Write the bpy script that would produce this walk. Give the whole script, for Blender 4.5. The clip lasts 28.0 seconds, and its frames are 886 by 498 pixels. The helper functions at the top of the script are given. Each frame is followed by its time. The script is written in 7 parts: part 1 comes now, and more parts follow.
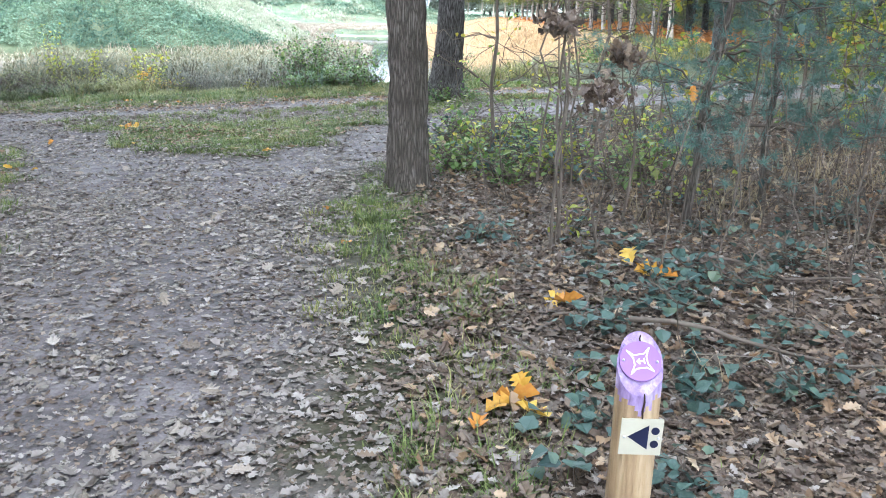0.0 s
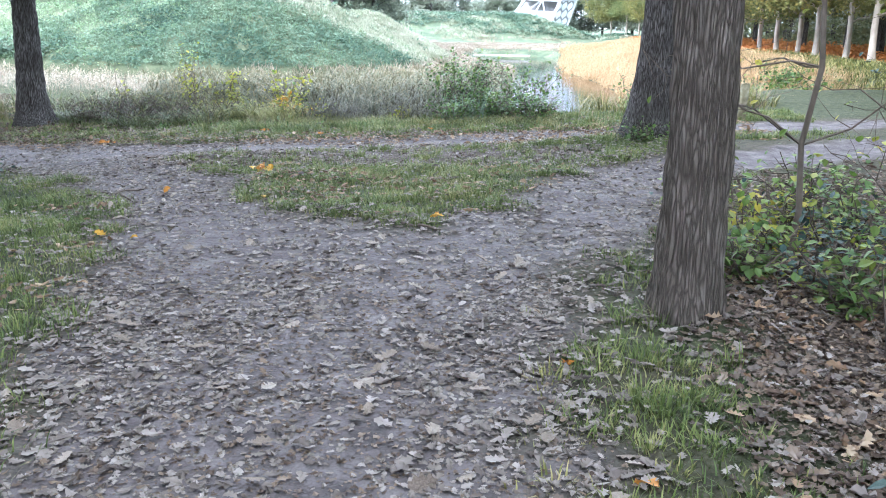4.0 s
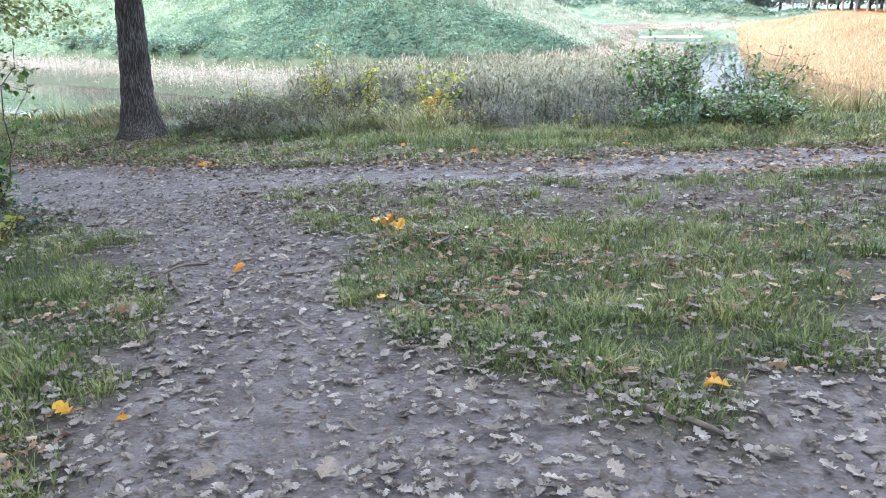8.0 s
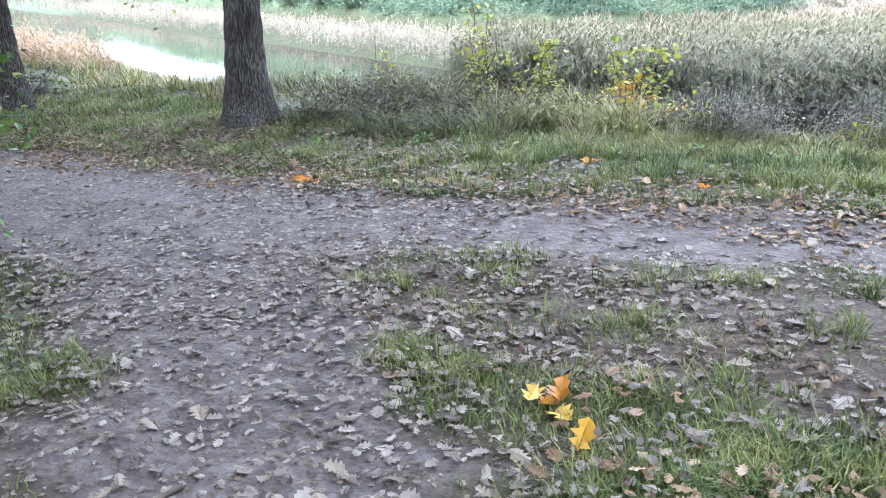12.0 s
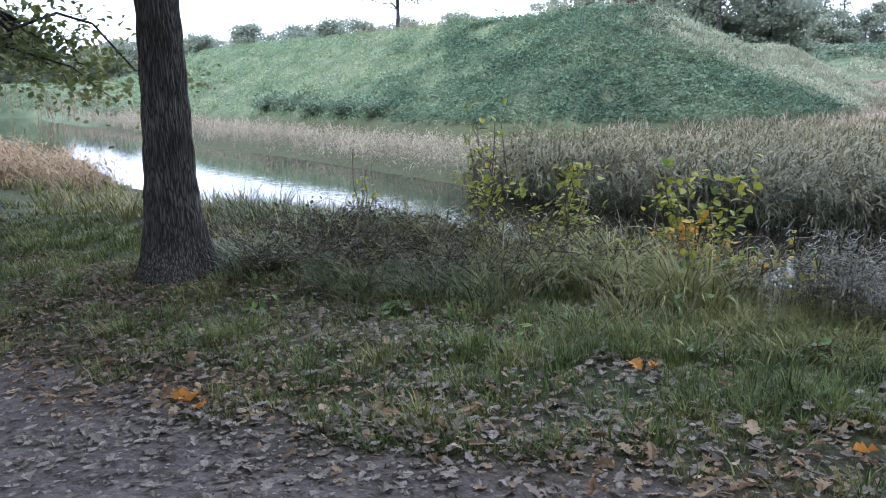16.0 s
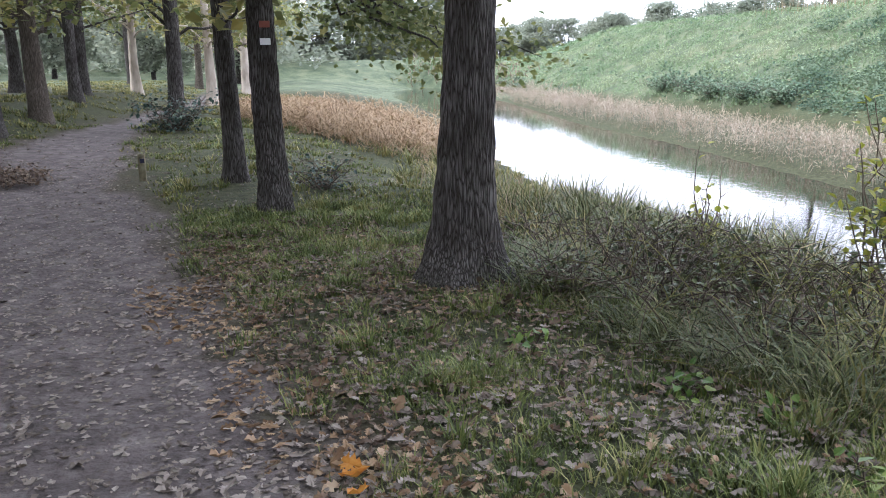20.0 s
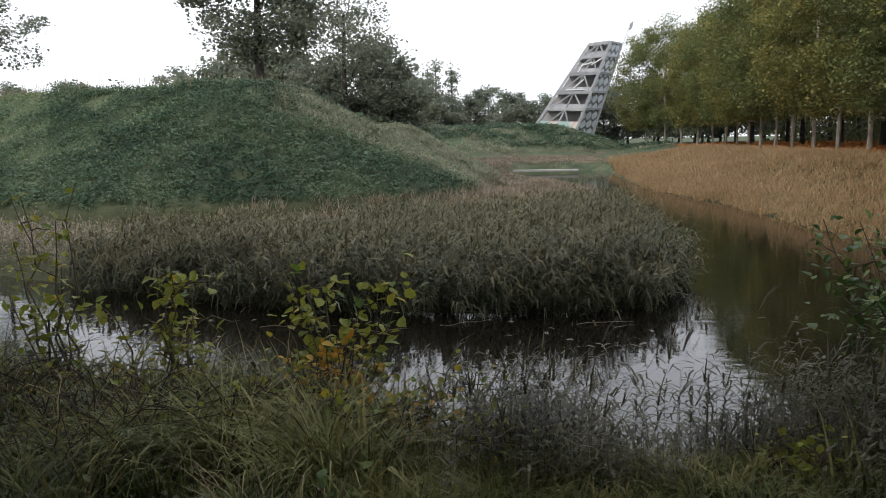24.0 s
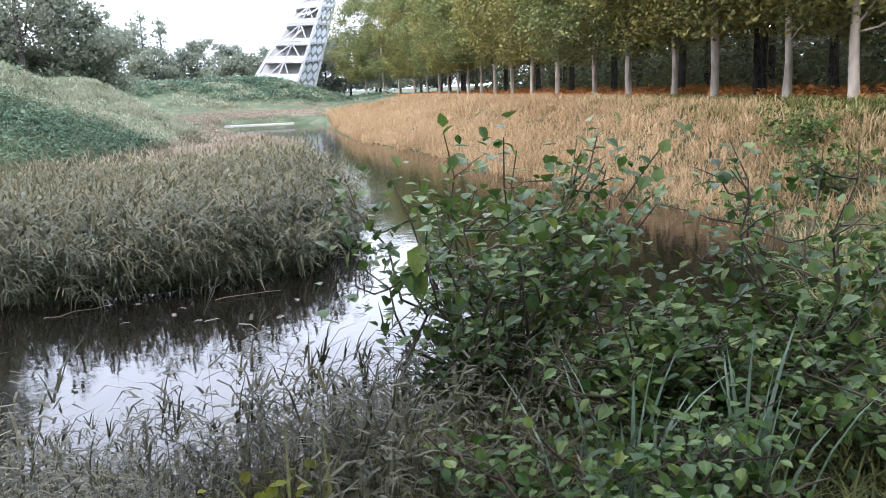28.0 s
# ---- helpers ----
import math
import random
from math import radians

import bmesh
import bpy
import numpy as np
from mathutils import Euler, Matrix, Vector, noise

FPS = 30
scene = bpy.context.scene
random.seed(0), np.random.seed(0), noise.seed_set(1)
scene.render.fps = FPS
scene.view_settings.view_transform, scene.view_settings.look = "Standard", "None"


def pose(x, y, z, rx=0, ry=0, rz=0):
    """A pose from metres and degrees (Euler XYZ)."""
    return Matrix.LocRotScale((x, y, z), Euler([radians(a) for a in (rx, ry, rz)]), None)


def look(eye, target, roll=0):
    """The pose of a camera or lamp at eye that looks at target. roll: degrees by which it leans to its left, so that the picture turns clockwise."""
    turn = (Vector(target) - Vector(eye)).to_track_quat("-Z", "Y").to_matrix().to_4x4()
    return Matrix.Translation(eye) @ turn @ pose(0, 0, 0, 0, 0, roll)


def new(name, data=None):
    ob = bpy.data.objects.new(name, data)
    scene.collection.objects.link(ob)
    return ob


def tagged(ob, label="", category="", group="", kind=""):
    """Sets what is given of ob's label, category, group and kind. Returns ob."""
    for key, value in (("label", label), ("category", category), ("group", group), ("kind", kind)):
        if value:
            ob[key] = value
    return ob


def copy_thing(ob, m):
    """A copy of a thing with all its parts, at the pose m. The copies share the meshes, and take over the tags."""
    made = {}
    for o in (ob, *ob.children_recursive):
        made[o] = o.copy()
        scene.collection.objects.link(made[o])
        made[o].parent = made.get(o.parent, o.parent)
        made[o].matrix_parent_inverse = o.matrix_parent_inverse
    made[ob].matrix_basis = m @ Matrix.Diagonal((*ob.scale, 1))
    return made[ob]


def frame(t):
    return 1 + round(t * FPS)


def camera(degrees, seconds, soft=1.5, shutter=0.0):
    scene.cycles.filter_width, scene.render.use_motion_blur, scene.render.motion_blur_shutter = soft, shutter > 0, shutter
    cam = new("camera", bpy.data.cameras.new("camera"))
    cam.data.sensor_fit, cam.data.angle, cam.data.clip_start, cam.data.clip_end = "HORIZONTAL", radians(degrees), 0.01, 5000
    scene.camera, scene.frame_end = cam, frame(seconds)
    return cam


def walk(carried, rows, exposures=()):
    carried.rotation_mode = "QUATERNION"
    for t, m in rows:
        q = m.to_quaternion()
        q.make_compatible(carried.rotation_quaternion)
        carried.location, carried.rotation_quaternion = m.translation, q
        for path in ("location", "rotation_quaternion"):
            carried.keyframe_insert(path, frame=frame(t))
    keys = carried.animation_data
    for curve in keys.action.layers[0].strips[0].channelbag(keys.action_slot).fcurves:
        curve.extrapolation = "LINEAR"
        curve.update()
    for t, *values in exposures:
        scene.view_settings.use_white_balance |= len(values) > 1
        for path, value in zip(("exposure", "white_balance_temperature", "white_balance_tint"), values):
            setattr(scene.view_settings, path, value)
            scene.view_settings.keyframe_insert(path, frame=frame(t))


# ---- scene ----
cam = camera(57.8, 28.0, 1.0)
METRES, EYE, TILT, LEAN, TURN = 17.0, 1.5, -16.7, -1.0, 0.0
ROWS = [
    (0.0, 0.0, 0.0, 0.0, 0.0, 0.0, -0.0),
    (0.5, -0.0051, 0.0081, 0.002, 0.73, 0.45, -0.49),
    (1.0, -0.0158, 0.0199, 0.0054, 2.18, 0.3, -0.42),
    (1.5, -0.0225, 0.0394, 0.0089, 6.34, -0.06, -0.63),
    (2.0, -0.0275, 0.0601, 0.0159, 8.36, 0.07, -1.88),
    (2.5, -0.0365, 0.0841, 0.023, 8.58, -0.24, -2.11),
    (3.0, -0.0425, 0.1093, 0.0291, 9.17, 0.04, -2.01),
    (3.5, -0.0486, 0.1333, 0.0373, 8.76, 1.12, -2.49),
    (5.5, -0.0783, 0.2236, 0.0644, 12.78, 0.23, -2.92),
    (6.0, -0.0857, 0.2482, 0.0709, 15.47, -0.17, -3.4),
    (6.5, -0.0947, 0.2734, 0.0773, 15.19, 0.35, -3.73),
    (7.0, -0.1053, 0.2982, 0.0851, 15.24, 0.02, -3.47),
    (7.5, -0.1116, 0.3242, 0.0925, 17.89, -0.58, -3.43),
    (8.0, -0.1215, 0.3496, 0.0992, 19.55, -0.51, -3.59),
    (8.5, -0.1314, 0.3732, 0.1066, 21.56, -1.03, -3.48),
    (9.0, -0.1407, 0.3972, 0.1146, 24.59, -1.92, -4.85),
    (9.5, -0.1531, 0.4222, 0.1213, 25.91, -2.34, -5.28),
    (10.0, -0.1641, 0.4451, 0.128, 27.34, -2.76, -5.58),
    (10.5, -0.1738, 0.4668, 0.1363, 30.19, -3.09, -6.99),
    (11.0, -0.1872, 0.4879, 0.1417, 30.57, -3.75, -7.45),
    (11.5, -0.1981, 0.5089, 0.1473, 30.63, -4.33, -6.99),
    (13.5, -0.2371, 0.5917, 0.1741, 34.12, -5.7, -7.5),
    (14.0, -0.247, 0.6105, 0.1795, 33.46, -3.18, -7.61),
    (14.5, -0.254, 0.6278, 0.1849, 33.93, -1.0, -7.5),
    (15.0, -0.2598, 0.6467, 0.1907, 35.24, -0.94, -7.89),
    (15.5, -0.2695, 0.6645, 0.1932, 34.09, 0.61, -7.9),
    (16.0, -0.2767, 0.6798, 0.1958, 33.91, 2.13, -6.79),
    (16.5, -0.2795, 0.6984, 0.1969, 34.65, 2.11, -7.43),
    (17.0, -0.2873, 0.7154, 0.199, 35.9, 1.9, -7.96),
    (17.5, -0.2965, 0.728, 0.2032, 38.88, 0.78, -7.92),
    (18.0, -0.3031, 0.742, 0.2072, 46.08, -0.75, -8.64),
    (18.5, -0.3084, 0.754, 0.215, 54.69, -3.32, -12.11),
    (19.0, -0.3175, 0.7616, 0.2172, 60.15, -5.02, -14.01),
    (19.5, -0.3207, 0.7663, 0.2196, 62.91, -5.46, -14.39),
    (20.0, -0.318, 0.7699, 0.221, 61.76, -4.41, -13.92),
    (20.5, -0.3173, 0.7739, 0.2222, 54.74, -2.53, -12.29),
    (21.0, -0.3155, 0.776, 0.2231, 43.57, -0.11, -9.88),
    (21.5, -0.3144, 0.7774, 0.2242, 34.0, 2.44, -7.16),
    (22.0, -0.3128, 0.7783, 0.2257, 26.91, 5.12, -5.24),
    (22.5, -0.3103, 0.7787, 0.2264, 20.75, 6.97, -3.43),
    (24.5, -0.3059, 0.7818, 0.228, 5.45, 9.04, 0.46),
    (25.0, -0.2986, 0.7859, 0.2283, 0.79, 8.76, 1.9),
    (25.5, -0.2879, 0.7918, 0.2292, -2.35, 7.81, 2.98),
    (26.0, -0.2796, 0.8016, 0.2291, -5.38, 6.46, 4.4),
    (26.5, -0.2706, 0.8149, 0.233, -6.61, 5.63, 5.95),
    (27.0, -0.2578, 0.8272, 0.2355, -6.58, 5.61, 6.26),
    (27.5, -0.2433, 0.8407, 0.2381, -6.28, 5.19, 5.97),
    (28.0, -0.2323, 0.857, 0.2406, -8.21, 4.92, 6.0),
]
EXPOSURES = [(0.0, 3.2, 5250, 9), (2.0, 3.2, 5200, 12), (6.0, 2.95, 5150, 12), (10.0, 3.15, 5200, 14), (14.0, 3.25, 5200, 15), (15.0, 2.35, 5200, 15), (16.0, 1.85, 5200, 15), (17.0, 1.35, 5200, 15), (18.0, 1.5, 5500, 16), (19.0, 2.2, 5700, 17),
             (20.0, 2.15, 5650, 18), (21.0, 1.4, 5500, 15), (22.0, 0.7, 5450, 12), (24.5, 0.4, 6250, 11), (25.3, 0.45, 6250, 11), (26.0, 1.35, 6000, 14), (27.0, 2.1, 5800, 16), (28.0, 1.95, 5600, 15)]
walk(cam, [(t, pose(0, 0, EYE, TILT, LEAN, TURN) @ pose(METRES * x, METRES * y, METRES * z, 90 + pitch, roll, yaw)) for t, x, y, z, yaw, pitch, roll in ROWS],
     EXPOSURES)

# ---- sky and light: a bright, thinly overcast autumn day ----
world = bpy.data.worlds.new("sky")
scene.world = world
world.use_nodes = True
wt = world.node_tree
for n in list(wt.nodes):
    wt.nodes.remove(n)
w_out = wt.nodes.new("ShaderNodeOutputWorld")
w_bg = wt.nodes.new("ShaderNodeBackground")
w_sky = wt.nodes.new("ShaderNodeTexSky")
w_sky.sky_type = "NISHITA"
w_sky.sun_disc = False
w_sky.sun_elevation = radians(35)
w_sky.sun_rotation = radians(-147)
w_sky.dust_density = 4.0
w_co = wt.nodes.new("ShaderNodeTexCoord")
w_map = wt.nodes.new("ShaderNodeMapping")
w_map.inputs["Scale"].default_value = (1.0, 1.0, 3.5)
w_noise = wt.nodes.new("ShaderNodeTexNoise")
w_noise.inputs["Scale"].default_value = 2.2
w_noise.inputs["Detail"].default_value = 6
w_ramp = wt.nodes.new("ShaderNodeValToRGB")
w_ramp.color_ramp.elements[0].position, w_ramp.color_ramp.elements[0].color = 0.3, (9.5, 9.65, 10.1, 1)
w_ramp.color_ramp.elements[1].position, w_ramp.color_ramp.elements[1].color = 0.65, (13.0, 12.9, 12.8, 1)
w_mix = wt.nodes.new("ShaderNodeMix")
w_mix.data_type = "RGBA"
w_mix.inputs[0].default_value = 0.85
wt.links.new(w_co.outputs["Generated"], w_map.inputs[0])
wt.links.new(w_map.outputs[0], w_noise.inputs["Vector"])
wt.links.new(w_noise.outputs["Fac"], w_ramp.inputs[0])
wt.links.new(w_sky.outputs[0], w_mix.inputs[6])
wt.links.new(w_ramp.outputs[0], w_mix.inputs[7])
wt.links.new(w_mix.outputs[2], w_bg.inputs[0])
wt.links.new(w_bg.outputs[0], w_out.inputs[0])
w_bg.inputs[1].default_value = 0.096

sun = new("sun", bpy.data.lights.new("sun", "SUN"))
sun.data.energy, sun.data.angle, sun.data.color = 1.0, radians(16), (1.0, 0.93, 0.82)
sun.matrix_world = look((-32, -50, 42), (0, 0, 0))

# ---- materials ----


def mat(name, cols, rough=0.85, scale=4.0, by="noise", bump=0.0, bscale=30.0, thin=0.0, stretch=(1, 1, 1), spec=0.3, metal=0.0, mixin=0.35, detail=5):
    """A node material: a ramp of base colours driven by noise, by mesh island or by object, fine relief, and light through thin leaves."""
    m = bpy.data.materials.new(name)
    m.use_nodes = True
    nt = m.node_tree
    b = nt.nodes["Principled BSDF"]
    co = nt.nodes.new("ShaderNodeTexCoord")
    mp = nt.nodes.new("ShaderNodeMapping")
    mp.inputs["Scale"].default_value = stretch
    nt.links.new(co.outputs["Object"], mp.inputs[0])
    nz = nt.nodes.new("ShaderNodeTexNoise")
    nz.inputs["Scale"].default_value, nz.inputs["Detail"].default_value = scale, detail
    nt.links.new(mp.outputs[0], nz.inputs["Vector"])
    ramp = nt.nodes.new("ShaderNodeValToRGB")
    els = ramp.color_ramp.elements
    while len(els) < len(cols):
        els.new(0.5)
    for i, c in enumerate(cols):
        els[i].position = i / max(1, len(cols) - 1)
        els[i].color = (*c, 1)
    if by == "noise":
        st = nt.nodes.new("ShaderNodeMapRange")
        st.inputs[1].default_value, st.inputs[2].default_value = 0.3, 0.7
        nt.links.new(nz.outputs["Fac"], st.inputs[0])
        nt.links.new(st.outputs[0], ramp.inputs[0])
    else:
        src = nt.nodes.new("ShaderNodeNewGeometry" if by == "island" else "ShaderNodeObjectInfo")
        mx = nt.nodes.new("ShaderNodeMix")
        mx.inputs[0].default_value = mixin
        nt.links.new(src.outputs["Random Per Island" if by == "island" else "Random"], mx.inputs[2])
        st = nt.nodes.new("ShaderNodeMapRange")
        st.inputs[1].default_value, st.inputs[2].default_value = 0.3, 0.7
        nt.links.new(nz.outputs["Fac"], st.inputs[0])
        nt.links.new(st.outputs[0], mx.inputs[3])
        nt.links.new(mx.outputs[0], ramp.inputs[0])
    nt.links.new(ramp.outputs[0], b.inputs["Base Color"])
    b.inputs["Roughness"].default_value = rough
    b.inputs["Specular IOR Level"].default_value = spec
    b.inputs["Metallic"].default_value = metal
    if bump:
        n2 = nt.nodes.new("ShaderNodeTexNoise")
        n2.inputs["Scale"].default_value, n2.inputs["Detail"].default_value = bscale, 6
        nt.links.new(mp.outputs[0], n2.inputs["Vector"])
        bp = nt.nodes.new("ShaderNodeBump")
        bp.inputs["Strength"].default_value, bp.inputs["Distance"].default_value = bump, 0.02
        nt.links.new(n2.outputs["Fac"], bp.inputs["Height"])
        nt.links.new(bp.outputs[0], b.inputs["Normal"])
    if thin:
        tr = nt.nodes.new("ShaderNodeBsdfTranslucent")
        nt.links.new(ramp.outputs[0], tr.inputs[0])
        ms = nt.nodes.new("ShaderNodeMixShader")
        ms.inputs[0].default_value = thin
        out = nt.nodes["Material Output"]
        nt.links.new(b.outputs[0], ms.inputs[1])
        nt.links.new(tr.outputs[0], ms.inputs[2])
        nt.links.new(ms.outputs[0], out.inputs[0])
    return m



def bark(name, crack, low, high, plates=46.0, rough=0.92):
    """Oak bark: long narrow plates parted by dark wavy furrows, grey and mossy patches, fine grain."""
    m = bpy.data.materials.new(name)
    m.use_nodes = True
    nt = m.node_tree
    b = nt.nodes["Principled BSDF"]
    co = nt.nodes.new("ShaderNodeTexCoord")
    mp = nt.nodes.new("ShaderNodeMapping")
    mp.inputs["Scale"].default_value = (1, 1, 0.085)
    nt.links.new(co.outputs["Object"], mp.inputs[0])
    wob = nt.nodes.new("ShaderNodeTexNoise")
    wob.inputs["Scale"].default_value, wob.inputs["Detail"].default_value = 9, 4
    nt.links.new(mp.outputs[0], wob.inputs["Vector"])
    shift = nt.nodes.new("ShaderNodeVectorMath")
    shift.operation = "MULTIPLY_ADD"
    shift.inputs[1].default_value = (0.07, 0.07, 0.07)
    nt.links.new(wob.outputs["Color"], shift.inputs[0])
    nt.links.new(mp.outputs[0], shift.inputs[2])
    vo = nt.nodes.new("ShaderNodeTexVoronoi")
    vo.feature = "DISTANCE_TO_EDGE"
    vo.inputs["Scale"].default_value = plates
    nt.links.new(shift.outputs[0], vo.inputs["Vector"])
    fur = nt.nodes.new("ShaderNodeMapRange")
    fur.inputs[1].default_value, fur.inputs[2].default_value = 0.0, 0.27
    nt.links.new(vo.outputs["Distance"], fur.inputs[0])
    grain = nt.nodes.new("ShaderNodeTexNoise")
    grain.inputs["Scale"].default_value, grain.inputs["Detail"].default_value = 60, 6
    nt.links.new(mp.outputs[0], grain.inputs["Vector"])
    big = nt.nodes.new("ShaderNodeTexNoise")
    big.inputs["Scale"].default_value, big.inputs["Detail"].default_value = 3.5, 4
    nt.links.new(co.outputs["Object"], big.inputs["Vector"])
    tone = nt.nodes.new("ShaderNodeMix")
    tone.inputs[0].default_value = 0.7
    nt.links.new(grain.outputs["Fac"], tone.inputs[2])
    nt.links.new(big.outputs["Fac"], tone.inputs[3])
    rp = nt.nodes.new("ShaderNodeValToRGB")
    rp.color_ramp.elements[0].position, rp.color_ramp.elements[0].color = 0.36, (*low, 1)
    rp.color_ramp.elements[1].position, rp.color_ramp.elements[1].color = 0.64, (*high, 1)
    nt.links.new(tone.outputs[0], rp.inputs[0])
    mx = nt.nodes.new("ShaderNodeMix")
    mx.data_type = "RGBA"
    mx.inputs[6].default_value = (*crack, 1)
    nt.links.new(fur.outputs[0], mx.inputs[0])
    nt.links.new(rp.outputs[0], mx.inputs[7])
    nt.links.new(mx.outputs[2], b.inputs["Base Color"])
    b.inputs["Roughness"].default_value = rough
    b.inputs["Specular IOR Level"].default_value = 0.2
    hh = nt.nodes.new("ShaderNodeMath")
    hh.operation = "MULTIPLY_ADD"
    hh.inputs[1].default_value = 0.35
    nt.links.new(grain.outputs["Fac"], hh.inputs[0])
    nt.links.new(fur.outputs[0], hh.inputs[2])
    bp = nt.nodes.new("ShaderNodeBump")
    bp.inputs["Strength"].default_value, bp.inputs["Distance"].default_value = 0.9, 0.014
    nt.links.new(hh.outputs[0], bp.inputs["Height"])
    nt.links.new(bp.outputs[0], b.inputs["Normal"])
    return m


M_BARK = bark("oak_bark", (0.055, 0.044, 0.034), (0.105, 0.088, 0.071), (0.185, 0.16, 0.132), 52.0)
M_BARK_D = bark("dark_bark", (0.022, 0.018, 0.015), (0.064, 0.057, 0.051), (0.165, 0.155, 0.146), 48.0)
M_BARK_P = mat("pale_bark", [(0.24, 0.2, 0.16), (0.38, 0.33, 0.27), (0.5, 0.44, 0.37)], 0.9, 5, bump=0.4, bscale=25, stretch=(1, 1, 0.3))
M_TWIG = mat("twig", [(0.04, 0.03, 0.022), (0.095, 0.075, 0.057), (0.2, 0.165, 0.125)], 0.85, 10, "island")
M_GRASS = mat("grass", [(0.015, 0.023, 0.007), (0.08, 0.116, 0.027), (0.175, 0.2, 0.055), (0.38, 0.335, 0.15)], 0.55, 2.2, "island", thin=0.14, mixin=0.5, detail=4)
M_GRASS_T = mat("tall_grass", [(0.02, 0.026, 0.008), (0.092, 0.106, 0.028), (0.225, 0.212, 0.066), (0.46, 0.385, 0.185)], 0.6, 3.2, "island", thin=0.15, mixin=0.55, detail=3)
M_GRASS_D = mat("dry_grass", [(0.16, 0.12, 0.07), (0.28, 0.22, 0.13), (0.4, 0.33, 0.22)], 0.7, 1.0, "island", thin=0.3)
M_LITTER = mat("fallen_leaf", [(0.062, 0.048, 0.039), (0.13, 0.107, 0.088), (0.2, 0.169, 0.142), (0.265, 0.23, 0.197), (0.34, 0.303, 0.262)], 0.78, 14, "island", thin=0.12, mixin=0.3)
M_LITTER_D = mat("brown_drift_leaf", [(0.048, 0.027, 0.014), (0.16, 0.098, 0.052), (0.275, 0.185, 0.105), (0.43, 0.34, 0.23)], 0.62, 14, "island", thin=0.12, mixin=0.3)
M_RANK = mat("rank_grass", [(0.016, 0.023, 0.007), (0.05, 0.07, 0.02), (0.115, 0.135, 0.042), (0.27, 0.25, 0.11)], 0.55, 2.5, "island", thin=0.1, mixin=0.4)
M_BANKB = mat("dark_bramble_leaf", [(0.012, 0.02, 0.006), (0.033, 0.05, 0.014), (0.075, 0.095, 0.03), (0.17, 0.15, 0.055)], 0.5, 6, "island", thin=0.15, spec=0.35)
M_CANE = mat("dead_cane", [(0.018, 0.012, 0.009), (0.05, 0.035, 0.025), (0.13, 0.1, 0.07)], 0.8, 10, "island")
M_IRIS = mat("iris_blade", [(0.1, 0.16, 0.1), (0.2, 0.27, 0.19), (0.34, 0.4, 0.31)], 0.4, 4, "island", thin=0.2)
M_SEDGE = mat("pale_sedge", [(0.06, 0.08, 0.022), (0.155, 0.178, 0.05), (0.28, 0.28, 0.095), (0.44, 0.4, 0.19)], 0.5, 1.5, "island", thin=0.3, mixin=0.4)
M_LITTER_P = mat("fallen_leaf_piece", [(0.1, 0.075, 0.055), (0.2, 0.16, 0.122), (0.29, 0.242, 0.19), (0.38, 0.335, 0.275)], 0.75, 18, "object", thin=0.12, mixin=0.3, bump=0.3, bscale=60)
M_LITTER_W = mat("wood_litter_leaf", [(0.026, 0.018, 0.012), (0.088, 0.058, 0.038), (0.13, 0.102, 0.08), (0.175, 0.124, 0.08), (0.29, 0.245, 0.2)], 0.72, 14, "island", thin=0.12, mixin=0.3)
M_YELLOW = mat("yellow_leaf", [(0.4, 0.2, 0.022), (0.54, 0.31, 0.035), (0.58, 0.42, 0.08)], 0.5, 8, "object", thin=0.3)
M_ORANGE = mat("orange_leaf", [(0.36, 0.13, 0.025), (0.5, 0.22, 0.035), (0.56, 0.32, 0.07)], 0.5, 8, "island", thin=0.3)
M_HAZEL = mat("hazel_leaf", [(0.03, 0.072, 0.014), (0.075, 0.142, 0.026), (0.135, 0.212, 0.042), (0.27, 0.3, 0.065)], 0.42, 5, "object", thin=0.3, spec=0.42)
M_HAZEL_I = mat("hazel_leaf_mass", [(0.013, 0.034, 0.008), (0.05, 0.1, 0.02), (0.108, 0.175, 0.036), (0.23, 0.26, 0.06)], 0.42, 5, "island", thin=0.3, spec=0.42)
M_HAZEL_L = mat("light_herb_leaf", [(0.05, 0.1, 0.025), (0.1, 0.165, 0.04), (0.17, 0.225, 0.055), (0.3, 0.3, 0.08)], 0.45, 5, "island", thin=0.35, spec=0.4)
M_YGREEN = mat("turning_leaf", [(0.07, 0.13, 0.025), (0.15, 0.22, 0.035), (0.33, 0.32, 0.045), (0.55, 0.38, 0.035)], 0.45, 5, "island", thin=0.4, mixin=0.35)
M_BRAMBLE = mat("bramble_leaf", [(0.016, 0.034, 0.03), (0.034, 0.064, 0.052), (0.066, 0.104, 0.08), (0.15, 0.18, 0.1)], 0.5, 6, "island", thin=0.2, spec=0.35)
M_PINE = mat("pine_needle", [(0.05, 0.095, 0.08), (0.09, 0.155, 0.128), (0.15, 0.22, 0.175)], 0.55, 2, "island", thin=0.2, mixin=0.5)
M_REED = mat("reed_leaf", [(0.022, 0.026, 0.014), (0.068, 0.077, 0.042), (0.152, 0.16, 0.096), (0.32, 0.31, 0.22)], 0.55, 0.9, "island", thin=0.25, mixin=0.45)
M_REED_TOP = mat("reed_top", [(0.09, 0.09, 0.05), (0.165, 0.152, 0.085), (0.28, 0.245, 0.15)], 0.7, 0.6, "island", thin=0.25, mixin=0.45)
M_SHOULDER = mat("pale_rampart_grass", [(0.18, 0.205, 0.125), (0.29, 0.3, 0.205), (0.43, 0.41, 0.32)], 0.7, 0.6, "island", thin=0.25, mixin=0.45)
